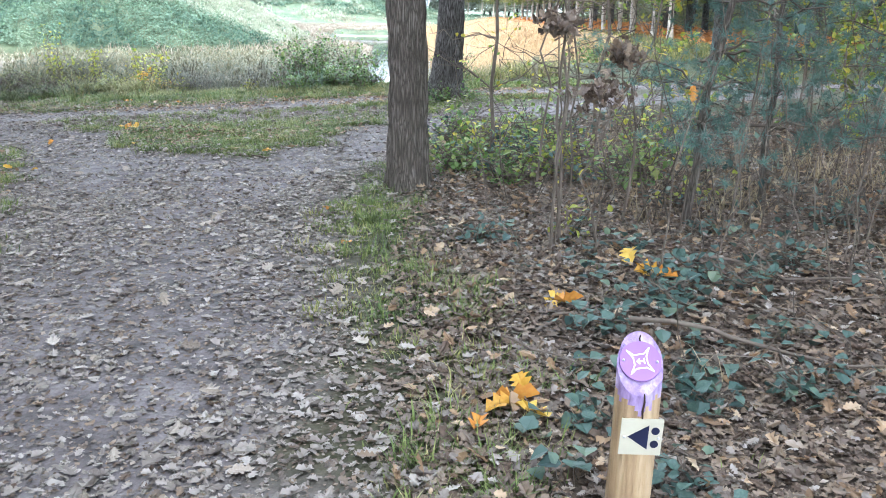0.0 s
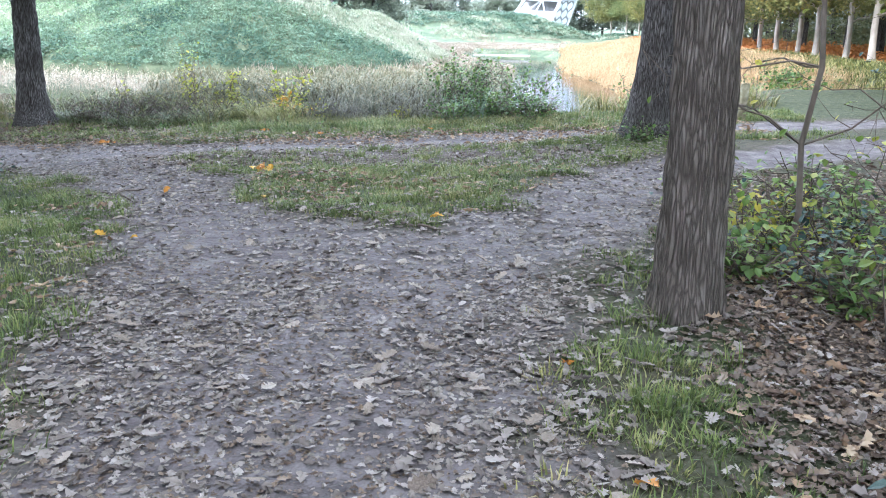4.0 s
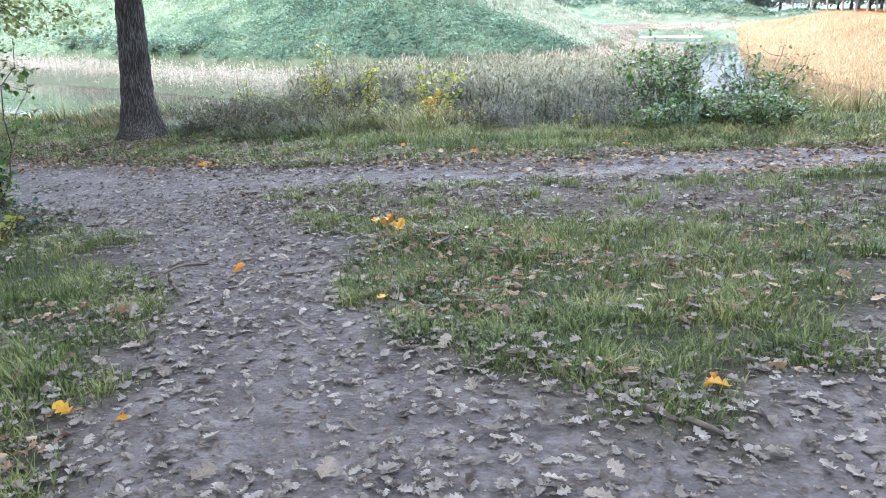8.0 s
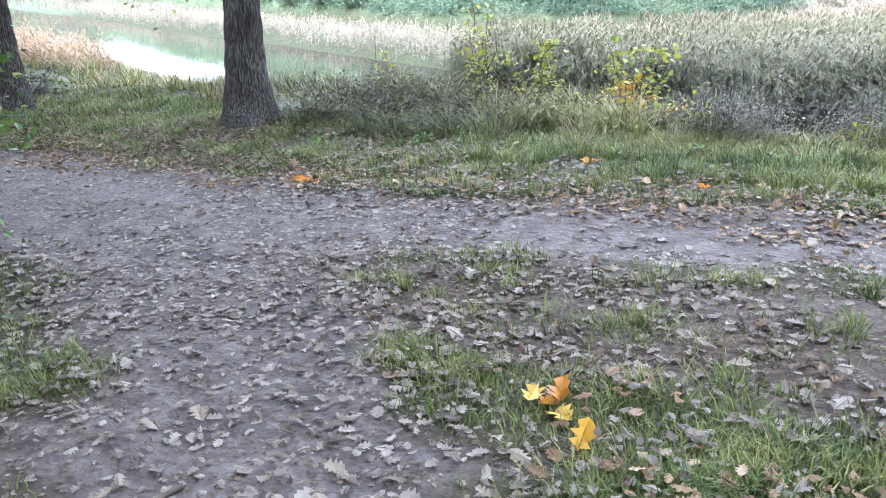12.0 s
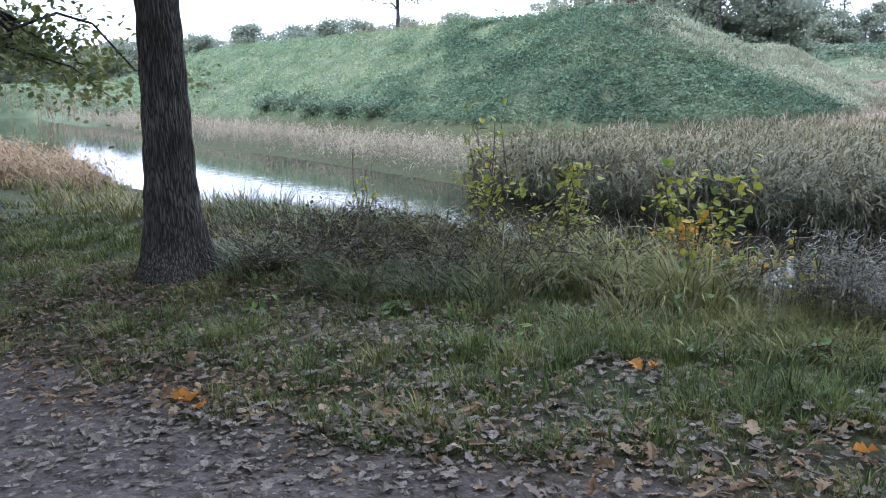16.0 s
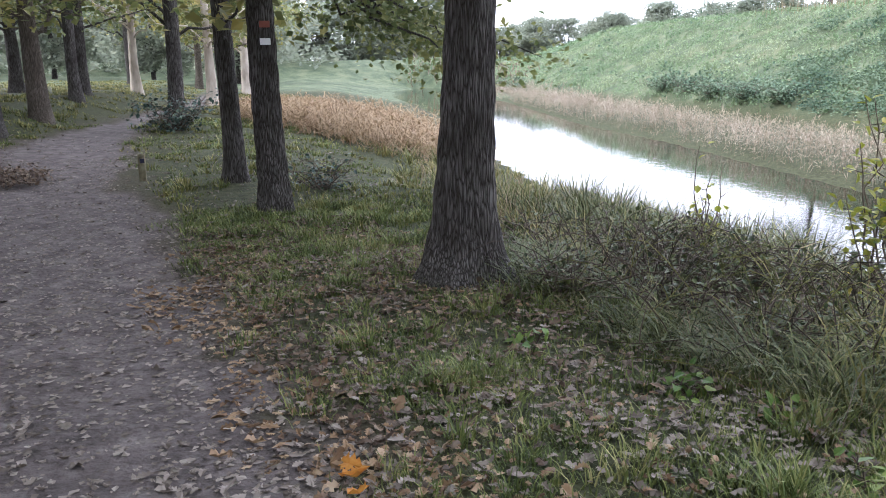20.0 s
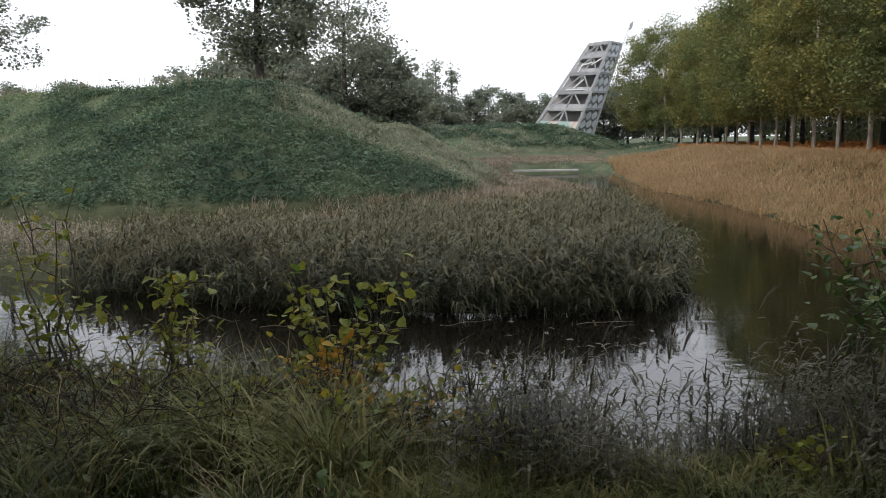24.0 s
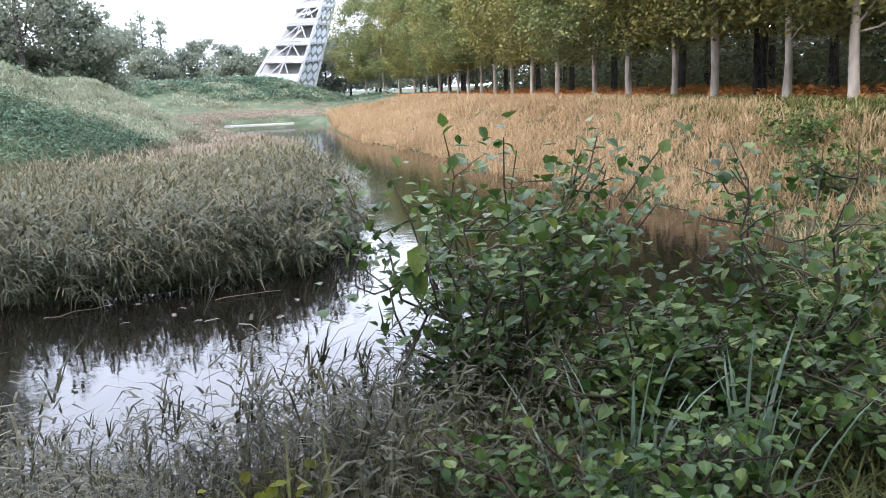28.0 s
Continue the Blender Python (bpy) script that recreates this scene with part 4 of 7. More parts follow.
def sow_blades(name, n, box, keep, hgt, wid, lean, material, label, far_thin=True, bend=0.6, clump=0.0, seg=3, lift=0.0, bias=None):
    xy = sow(n, box, keep)
    if clump:
        c = xy[rng.integers(0, len(xy), len(xy) // 9 + 1)]
        xy = c[rng.integers(0, len(c), len(xy))] + rng.normal(0, clump, xy.shape)
    m = len(xy)
    d = from_walk(xy[:, 0], xy[:, 1])
    grow = 1 + 0.1 * np.clip(d - 3, 0, 12) if far_thin else np.ones(m)
    h = hgt * rng.uniform(0.45, 1.35, m)
    w = wid * rng.uniform(0.7, 1.3, m) * grow
    yaw = rng.uniform(0, 6.28, m) if bias is None else rng.normal(bias, 0.7, m)
    V, F = blades(on_ground(xy, lift - 0.01), h, w, yaw, rng.uniform(lean[0], lean[1], m), bend, seg)
    return stuff(name, V, F, material, label, "grass")


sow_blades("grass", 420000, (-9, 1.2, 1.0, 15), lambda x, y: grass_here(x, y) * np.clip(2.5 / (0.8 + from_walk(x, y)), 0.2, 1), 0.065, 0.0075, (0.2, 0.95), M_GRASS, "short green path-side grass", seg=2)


def tufts(name, n, box, keep, per, radius, hgt, wid, material, label, lean=(0.25, 1.05), bend=0.7, seg=3):
    """Tufts of grass: blades lean outwards from each tuft's heart, every tuft with a height of its own."""
    c = sow(n, box, keep)
    k = rng.poisson(per, len(c))
    idx = np.repeat(np.arange(len(c)), k)
    m = len(idx)
    rad = radius * rng.uniform(0.5, 1.5, len(c))
    off = rng.normal(0, 1, (m, 2)) * rad[idx][:, None]
    xy = c[idx] + off
    tall = hgt * rng.uniform(0.45, 1.5, len(c))
    d = from_walk(xy[:, 0], xy[:, 1])
    yaw = np.arctan2(off[:, 1], off[:, 0]) + rng.normal(0, 0.7, m)
    V, F = blades(on_ground(xy, -0.01), tall[idx] * rng.uniform(0.5, 1.15, m), wid * rng.uniform(0.7, 1.3, m) * (1 + 0.06 * np.clip(d - 3, 0, 20)), yaw, rng.uniform(lean[0], lean[1], m), bend, seg)
    return stuff(name, V, F, material, label, "grass")


def sedge_zone(x, y):
    d = -inside(WATER_EDGE, x, y)
    under = np.exp(-(((x + 2.6) / 1.5) ** 2 + ((y - 17.7) / 1.1) ** 2) ** 2)
    tangle = smooth01((x + 11.5) / 0.8) * smooth01((-8.0 - x) / 0.8)
    return smooth01((d - 0.15) / 0.3) * smooth01((3.3 - d + 0.6 * ripple(x, y, 1)) / 0.8) * near_side(x, y) * (1 - 0.9 * under) * (1 - 0.45 * tangle) * (1 - 0.8 * smooth01((-14 - x) / 2)) * (1 - 0.9 * smooth01((x + 6.4) / 0.5) * smooth01((0.5 - x) / 1.0))


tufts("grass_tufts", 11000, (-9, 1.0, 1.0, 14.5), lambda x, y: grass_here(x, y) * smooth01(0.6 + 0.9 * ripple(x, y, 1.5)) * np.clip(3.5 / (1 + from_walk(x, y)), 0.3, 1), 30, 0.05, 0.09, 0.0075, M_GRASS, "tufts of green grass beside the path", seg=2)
tufts("triangle_grass", 2600, (-4.7, 0.4, 9.1, 12.9), lambda x, y: grass_here(x, y) * smooth01(0.75 + ripple(x, y, 1.3)), 36, 0.06, 0.085, 0.008, M_GRASS, "lush green grass between the forking paths", (0.4, 1.15), 0.7, 2)
tufts("triangle_dry_grass", 700, (-4.7, 0.4, 9.1, 12.9), lambda x, y: grass_here(x, y), 24, 0.09, 0.085, 0.007, M_GRASS_T, "dry olive blades among the green grass", (0.4, 1.25), 0.7, 2)
tufts("glade_grass", 3000, (-7.5, -2.3, 2.0, 12.5), lambda x, y: grass_here(x, y) * smooth01(0.75 + ripple(x, y, 1.0)) * (x < np.interp(y, [2, 6, 9, 12.5], [-2.5, -3.2, -4.7, -7.0])), 34, 0.07, 0.08, 0.008, M_GRASS, "short yellowish grass of the glade", (0.4, 1.15), 0.7, 2)
tufts("mud_tufts", 260, (-6.6, -0.4, 12.2, 13.9), lambda x, y: smooth01(inside(MUD_EDGE, x, y) / 0.2) * smooth01(0.3 + ripple(x, y, 2)), 40, 0.05, 0.1, 0.0075, M_GRASS, "grass tufts in the leafy mud")
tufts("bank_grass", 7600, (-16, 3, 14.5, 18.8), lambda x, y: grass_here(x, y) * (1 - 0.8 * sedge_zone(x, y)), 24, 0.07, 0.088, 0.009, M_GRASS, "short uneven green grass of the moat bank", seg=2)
tufts("lush_grass", 420, (-7.4, -3.4, 15.9, 17.5), lambda x, y: grass_here(x, y), 44, 0.06, 0.14, 0.009, M_GRASS, "fresh green grass near the shore")
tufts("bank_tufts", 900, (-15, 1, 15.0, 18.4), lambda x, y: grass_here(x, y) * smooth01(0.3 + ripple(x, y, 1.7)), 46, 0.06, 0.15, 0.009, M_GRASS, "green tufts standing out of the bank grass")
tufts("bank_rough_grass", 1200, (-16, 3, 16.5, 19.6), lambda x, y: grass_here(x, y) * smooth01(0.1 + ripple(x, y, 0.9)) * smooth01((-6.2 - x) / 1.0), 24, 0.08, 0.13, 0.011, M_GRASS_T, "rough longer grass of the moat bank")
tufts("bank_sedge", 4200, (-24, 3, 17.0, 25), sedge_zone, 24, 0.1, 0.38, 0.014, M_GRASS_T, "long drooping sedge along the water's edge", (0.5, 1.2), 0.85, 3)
tufts("bank_dead_grass", 1300, (-22, 3, 16.8, 24), sedge_zone, 14, 0.12, 0.42, 0.008, M_GRASS_D, "dead straw-coloured stems in the bank grass", (0.3, 1.2), 0.8, 4)
tufts("verge_grass", 2600, (-62, -12, 8, 26), lambda x, y: grass_here(x, y) * near_side(x, y), 26, 0.14, 0.1, 0.018, M_GRASS_T, "yellowing grass beside the avenue")
tufts("verge_grass", 1500, (-30, -13, 9, 20), lambda x, y: grass_here(x, y) * near_side(x, y), 28, 0.12, 0.075, 0.013, M_GRASS, "short green grass beside the avenue")

tufts("sedge_tussocks", 34, (-8.2, -6.3, 17.6, 18.7), lambda x, y: smooth01((18.9 - y) / 0.3), 80, 0.1, 0.36, 0.012, M_SEDGE, "pale sedge tussocks drooping over the bank's edge", (0.8, 1.32), 0.92, 5)
tufts("shore_grass", 900, (-6.6, -1.2, 16.7, 18.3), lambda x, y: smooth01((x + 6.6) / 0.6), 24, 0.07, 0.15, 0.011, M_GRASS_T, "low arching yellow-green grass along the shore", (0.6, 1.3), 0.9, 4)
tufts("withered_tussocks", 300, (-11.4, -7.6, 17.0, 18.7), lambda x, y: smooth01(0.7 + ripple(x, y, 1.5)), 46, 0.1, 0.3, 0.01, M_RANK, "rank olive grass arching over the bank", (0.8, 1.32), 0.9, 4)
tufts("edge_tussocks", 150, (-14.2, -9.0, 17.8, 20.2), lambda x, y: smooth01((-inside(WATER_EDGE, x, y) - 0.9) / 0.3) * smooth01((2.9 + inside(WATER_EDGE, x, y)) / 0.4), 44, 0.1, 0.5, 0.011, M_RANK, "tall olive grass along the top of the bank", (0.35, 1.1), 0.85, 4)
tufts("withered_tussocks", 60, (-11.4, -7.4, 17.0, 18.7), lambda x, y: smooth01(0.6 + ripple(x, y, 1.2)), 40, 0.1, 0.34, 0.005, M_GRASS_D, "withered straw arching over the bank", (0.7, 1.32), 0.9, 4)

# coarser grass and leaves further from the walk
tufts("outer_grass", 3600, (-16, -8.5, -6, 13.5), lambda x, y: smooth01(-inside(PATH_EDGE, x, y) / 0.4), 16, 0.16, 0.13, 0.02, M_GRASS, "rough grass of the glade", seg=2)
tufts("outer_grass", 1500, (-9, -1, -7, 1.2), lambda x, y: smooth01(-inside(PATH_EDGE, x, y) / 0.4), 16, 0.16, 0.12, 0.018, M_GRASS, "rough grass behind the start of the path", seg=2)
OAK = crinkled(oak_leaf(4, 0.38, 0.2), 1, 0.02, 0.12)
OAK_S = crinkled(oak_leaf(3, 0.4, 0.2), 2, 0.025, -0.1, 0.25)
OAK_B = crinkled(oak_leaf(3, 0.42, 0.5), 3, 0.03, 0.3, 0.2)
OAK_C = crinkled(oak_leaf(4, 0.36, -0.4), 4, 0.03, -0.25, -0.4)
OAK_D = crinkled(oak_leaf(3, 0.38, 0.4), 5, 0.04, 0.5, 0.5)
OAK_E = crinkled(oak_leaf(4, 0.4, -0.2), 6, 0.03, 0.2, -0.4)


def litter(name, n, box, keep, size, material, label, tilt=0.14, template=None, lift=0.012):
    xy = sow(n, box, keep)
    m = len(xy)
    R = turns(rng.uniform(0, 6.28, m), rng.normal(0, tilt, m), rng.uniform(0, 6.28, m), size * np.clip(rng.lognormal(-0.36, 0.38, m), 0.25, 1.3))
    flip = rng.random(m) < 0.5
    R[flip, :, 2] *= -1
    P = on_ground(xy, lift)
    P[:, 2] += 0.022 * grass_here(xy[:, 0], xy[:, 1])
    if template:
        V, F = scatter(*template, R, P)
    else:
        kind = rng.integers(0, 6, m)
        V, F = merge([scatter(*T_, R[kind == k], P[kind == k]) for k, T_ in enumerate((OAK, OAK_S, OAK_B, OAK_C, OAK_D, OAK_E))])
    return stuff(name, V, F, material, label, "leaf litter")


def path_leaves(x, y):
    p = inside(PATH_EDGE, x, y)
    edge = smooth01(1 - np.abs(p - 0.1) / 0.6)
    return np.clip((0.25 + 0.75 * smooth01(0.4 + ripple(x, y, 1.2)) + 0.7 * edge) * np.where(p > -0.3, 1.0, 0.72), 0, 1) * np.clip(6 / (2 + from_walk(x, y)), 0.25, 1) * (1 - 0.4 * smooth01((y - 12.6) / 1.2) * smooth01(p / 0.5))


litter("leaf_litter", 52000, (-9, 1, 0.6, 18.4), path_leaves, 0.066, M_LITTER, "pale dry oak leaves strewn over the path")
litter("leaf_litter", 20000, (-26, -6, 11.5, 20), lambda x, y: path_leaves(x, y) * near_side(x, y), 0.075, M_LITTER, "dry oak leaves along the avenue path")
litter("leaf_drift", 12000, (-14, 2, 13.9, 17.0), lambda x, y: smooth01(1 - np.abs(inside(PATH_EDGE, x, y) + 0.15 + 0.3 * ripple(x, y, 0.8)) / 0.65) * smooth01((y - 14.1) / 0.3), 0.076, M_LITTER_D, "drift of brown oak leaves along the path's edge", 0.4)
litter("wood_litter", 64000, (-0.6, 5.2, 0.6, 11.5), lambda x, y: smooth01((x + 0.45) / 0.5) * smooth01((-inside(PATH_EDGE, x, y)) / 0.3) * np.clip(4 / (1.5 + from_walk(x, y)), 0.15, 1), 0.063, M_LITTER_W,
       "brown and grey leaves under the trees", 0.36)
litter("wood_litter", 7000, (-0.6, 5.2, 0.6, 11.5), lambda x, y: smooth01((x + 0.45) / 0.5) * smooth01((-inside(PATH_EDGE, x, y)) / 0.3) * np.clip(4 / (1.5 + from_walk(x, y)), 0.15, 1), 0.052, M_LITTER, "pale dry leaves among the brown ones", 0.5, None, 0.03)
litter("wood_litter", 4500, (-0.4, 5.2, 0.6, 9.5), lambda x, y: smooth01((x + 0.35) / 0.5) * smooth01((-inside(PATH_EDGE, x, y)) / 0.3) * np.clip(4 / (1.5 + from_walk(x, y)), 0.15, 1), 0.066, M_LITTER_D, "tan and rusty leaves on the wood floor", 0.55, None, 0.03)
litter("wood_crumbs", 50000, (-0.4, 3.6, 0.6, 7.5), lambda x, y: smooth01((x + 0.35) / 0.4) * np.clip(3 / (1 + from_walk(x, y)), 0.2, 1), 0.024, M_LITTER_W, "crumbled leaf bits on the wood floor", 0.5, card_leaf(), 0.014)
litter("small_leaves", 24000, (-4.2, 0.8, 0.6, 7.5), lambda x, y: path_leaves(x, y) * smooth01((inside(PATH_EDGE, x, y) + 0.35) / 0.3) * np.clip(3.4 / (0.8 + from_walk(x, y)), 0.1, 1), 0.042, M_LITTER, "small grey-brown leaves and leaf bits on the path", 0.25, None, 0.008)
litter("small_leaves", 12000, (-4.2, 0.8, 0.6, 8.0), lambda x, y: smooth01((inside(PATH_EDGE, x, y) + 0.35) / 0.3) * np.clip(3.4 / (0.8 + from_walk(x, y)), 0.1, 1), 0.04, M_LITTER_W, "small dark leaves trodden into the path", 0.2, None, 0.006)
litter("mud_litter", 2600, (-6.8, 0.2, 11.8, 14.2), lambda x, y: smooth01((inside(MUD_EDGE, x, y) + 0.25) / 0.3) * smooth01(0.5 + ripple(x, y, 1.6)), 0.08, M_LITTER, "pale and brown leaves lying on the mud", 0.3)
litter("mud_litter", 3200, (-6.8, 0.2, 11.8, 14.2), lambda x, y: smooth01((inside(MUD_EDGE, x, y) + 0.25) / 0.3) * smooth01(0.5 + ripple(x, y, 1.6)), 0.075, M_LITTER_W, "dark wet leaves lying on the mud", 0.3)
litter("bank_litter", 5600, (-14, 1, 14.6, 18.2), lambda x, y: smooth01(-inside(PATH_EDGE, x, y) / 0.4) * smooth01(0.35 + ripple(x, y, 1.3)) * smooth01((18.0 - y) / 0.6), 0.058, M_LITTER_D, "brown leaves lying in the bank grass", 0.4, None, 0.03)
litter("bank_litter", 2600, (-13, -3, 14.5, 17.2), lambda x, y: smooth01(-inside(PATH_EDGE, x, y) / 0.3) * smooth01(0.5 + ripple(x, y, 1.9)), 0.056, M_LITTER, "pale dry leaves scattered on the bank grass", 0.3, None, 0.035)
litter("bank_litter", 5000, (-15, -7.5, 14.6, 17.4), lambda x, y: smooth01(-inside(PATH_EDGE, x, y) / 0.3) * smooth01((-7.8 - x) / 1.5), 0.065, M_LITTER_W, "brown leaves round the bank oak", 0.4, None, 0.03)
litter("crumbled_leaves", 26000, (-22, -6.5, 12, 19), lambda x, y: smooth01((inside(PATH_EDGE, x, y) + 0.2) / 0.4), 0.05, M_LITTER, "broken leaves trodden into the avenue path", 0.2, card_leaf(), 0.006)
litter("outer_litter", 15000, (0.2, 15, -7, 13.5), lambda x, y: smooth01(-inside(PATH_EDGE, x, y) / 0.4) * np.where((x < 5.2) & (y > 0.6) & (y < 11.5), 0.0, 1.0), 0.11, M_LITTER_W, "brown leaves deeper in the wood", 0.36)
litter("crumbled_leaves", 60000, (-7.5, 0.6, 0.8, 15), lambda x, y: smooth01((inside(PATH_EDGE, x, y) + 0.5) / 0.4) * np.clip(3 / (1 + from_walk(x, y)), 0.2, 1), 0.026, M_LITTER_W, "crumbs of broken leaves trodden into the path",
       0.2, card_leaf(), 0.006)


litter("grass_litter", 1400, (-4.6, 0.2, 9.2, 13.2), lambda x, y: smooth01(-inside(PATH_EDGE, x, y) / 0.2) * smooth01(0.45 + ripple(x, y, 1.1)), 0.075, M_LITTER, "pale leaves lying in the grass between the paths", 0.35, None, 0.035)
litter("grass_litter", 1800, (-4.6, 0.2, 9.2, 12.2), lambda x, y: smooth01(-inside(PATH_EDGE, x, y) / 0.2) * smooth01(0.3 + ripple(x, y, 0.9)), 0.07, M_LITTER_D, "tan leaves lying in the grass between the paths", 0.35, None, 0.035)
litter("verge_litter", 2600, (-6.2, -2.4, 1.5, 12), lambda x, y: smooth01(-inside(PATH_EDGE, x, y) / 0.2) * smooth01(0.3 + ripple(x, y, 1.4)) * smooth01((1.3 + inside(PATH_EDGE, x, y)) / 0.5), 0.07, M_LITTER_D, "brown leaves caught in the verge grass", 0.35, None, 0.035)
litter("root_litter", 900, (-12.2, -10.2, 15.7, 17.6), lambda x, y: smooth01(1.5 - 1.5 * ((x + 11.2) ** 2 + (y - 16.6) ** 2)), 0.08, M_LITTER_W, "brown leaves heaped at the oak's foot", 0.5)


# ---- reeds ----


def reed_bed(name, xy, tall, material, label, leaves=5, width=0.012, yaw_bias=-0.6, plume=0.5, leaf_len=0.42, droop=1.0, lean_to=0.22, spread=1.1, tops=None, seg=2, hang=False, bare=0.12):
    """Reed stems in uneven stands, with drooping leaves all the way up and loose plumes on some."""
    m = len(xy)
    P = on_ground(xy)
    edge = inside(WATER_EDGE, P[:, 0], P[:, 1])
    P[:, 2] = np.maximum(P[:, 2], WATER_Z - 0.1) - 0.03
    stand = 0.85 + 0.2 * ripple(P[:, 0], P[:, 1], 1.1) + 0.14 * ripple(P[:, 0], P[:, 1], 3.1)
    h = tall * rng.uniform(0.6, 1.15, m) * (1 - 0.4 * smooth01(-edge / 6)) * stand
    yaw = rng.normal(yaw_bias, 1.0, m)
    lean = rng.uniform(0.02, lean_to, m) + np.where(rng.random(m) < 0.12, 0.5, 0.0) + 0.45 * smooth01(edge / 0.4) * rng.random(m)
    sets, crown = [blades(P, h, np.full(m, width * 0.6), yaw, lean, 0.7, 3)], []
    for k in range(leaves):
        s = bare + (0.98 - bare) * (k + rng.random(m)) / leaves
        out = h * lean * (0.3 * s + 0.7 * s * s)
        up = h * s * np.sqrt(np.maximum(0.05, 1 - (lean * s * 0.75) ** 2))
        Q = P + np.stack([np.cos(yaw) * out, np.sin(yaw) * out, up], 1)
        L = leaf_len * rng.uniform(0.5, 1.25, m)
        if hang:
            (crown if tops and k >= leaves * 0.75 else sets).append(droops(Q, L, width * 1.7 * rng.uniform(0.7, 1.4, m), rng.normal(yaw_bias, spread, m), rng.uniform(0.2, 0.9, m), rng.uniform(0.3, 1.2, m)))
            continue
        (crown if tops and k >= leaves * 0.72 else sets).append(blades(Q, L, width * 1.7 * rng.uniform(0.7, 1.4, m), rng.normal(yaw_bias, spread, m), rng.uniform(0.6, 1.3, m) * droop, 0.8, seg))
    if plume:
        k = rng.random(m) < plume
        s = 0.97
        out = (h * lean * (0.3 * s + 0.7 * s * s))[k]
        up = (h * s * np.sqrt(np.maximum(0.05, 1 - (lean * s * 0.75) ** 2)))[k]
        for rep in range(3):
            Q = P[k] + np.stack([np.cos(yaw[k]) * out, np.sin(yaw[k]) * out, up], 1)
            (crown if tops else sets).append(blades(Q, rng.uniform(0.1, 0.2, k.sum()), np.full(k.sum(), width * 2.0), rng.normal(yaw_bias, 1.0, k.sum()), rng.uniform(0.3, 1.1, k.sum()), 0.6, 2))
    V, F = merge(sets)
    if crown:
        stuff("reed_tops", *merge(crown), tops, "olive-yellow tops and plumes of the reeds", "reeds")
    return stuff(name, V, F, material, label, "reeds")


def far_bank(x, y, wide):
    d = -inside(WATER_EDGE, x, y)
    return (1 - near_side(x, y)) * smooth01((d + 0.3) / 0.3) * smooth01((wide - d) / 1.5)


def open_marsh(x, y):
    """The low ground round the pond by the footbridge, where reeds stay away."""
    return smooth01((y - 49) / 4) * smooth01((x + 11.5) / 1.5)


reed_bed("reed_bed", sow(8800, (-15, -2.6, 25, 39), lambda x, y: far_bank(x, y, 8.5) * np.clip(3.0 / (1 + np.abs(inside(WATER_EDGE, x, y))), 0.45, 1)), 1.08, M_REED, "dense grey-green reeds standing in the moat", 13, 0.015, yaw_bias=-0.3, spread=1.0, leaf_len=0.36, hang=True, tops=M_REED_TOP, bare=0.36)
reed_bed("reed_bed", sow(4200, (-7.5, -2.5, 30, 66), lambda x, y: far_bank(x, y, 4.0) * (1 - open_marsh(x, y))), 0.62, M_REED_B, "browning reeds along the channel", 7, 0.009, leaf_len=0.22, spread=1.8, plume=0.2)
reed_bed("reed_bed", sow(15000, (-60, -11, 26, 48), lambda x, y: far_bank(x, y, 5.0) * smooth01((-0.1 - inside(WATER_EDGE, x, y)) / 0.3) * smooth01((-11 - x) / 3)), 0.9, M_REED_B, "tall brown reeds below the rampart", 8, 0.009, yaw_bias=2.2, leaf_len=0.3, spread=1.4, plume=0.15, hang=True)
reed_bed("reed_bed", sow(1500, (-100, -58, 40, 66), lambda x, y: far_bank(x, y, 6.0)), 1.5, M_REED_B, "far brown reeds at the moat's bend", 3, 0.06)


reed_bed("reed_bed", sow(4200, (-16, -3.5, 40, 80), lambda x, y: far_bank(x, y, 14.0) * smooth01((-height(x, y) - 0.5) / 0.3) * (1 - open_marsh(x, y))), 0.5, M_REED_B, "low brown reeds on the marsh below the rampart", 7, 0.013, leaf_len=0.24, spread=1.8, plume=0.1)
reed_bed("leaning_reeds", sow(5000, (-14, -2.8, 24.6, 34), lambda x, y: (1 - near_side(x, y)) * smooth01((inside(WATER_EDGE, x, y) + 0.45) / 0.2) * smooth01((0.35 - inside(WATER_EDGE, x, y)) / 0.2)), 0.85, M_REED,
         "reeds bent down over the water", 11, 0.013, yaw_bias=-1.2, plume=0.4, lean_to=0.95, leaf_len=0.3, spread=1.3, hang=True, tops=M_REED_TOP)


def right_bank(x, y):
    d = -inside(WATER_EDGE, x, y)
    return near_side(x, y) * smooth01((d + 0.2) / 0.3) * smooth01((7.2 - x) / 0.8) * smooth01((y - 24) / 4)


reed_bed("ochre_reed_bed", sow(21000, (-3, 8, 24, 82), lambda x, y: right_bank(x, y)), 0.48, M_REED_O, "ochre dry reeds and grass on the far bank", 6, 0.006, leaf_len=0.2, plume=0, spread=2.6, lean_to=0.45)
reed_bed("ochre_reed_bed", sow(9500, (-5, 4.5, 27, 82), lambda x, y: right_bank(x, y) * smooth01((2.6 + inside(WATER_EDGE, x, y)) / 1.0) * smooth01((y - 28) / 3)), 1.3, M_REED_O, "tall ochre reeds at the far water's edge", 8, 0.007, leaf_len=0.24, plume=0.3, spread=2.4, lean_to=0.3)
tufts("ochre_thatch", 5200, (-3, 8, 24, 84), right_bank, 20, 0.16, 0.3, 0.016, M_REED_O, "matted ochre grass on the far bank", (0.3, 1.2), 0.7, 2)
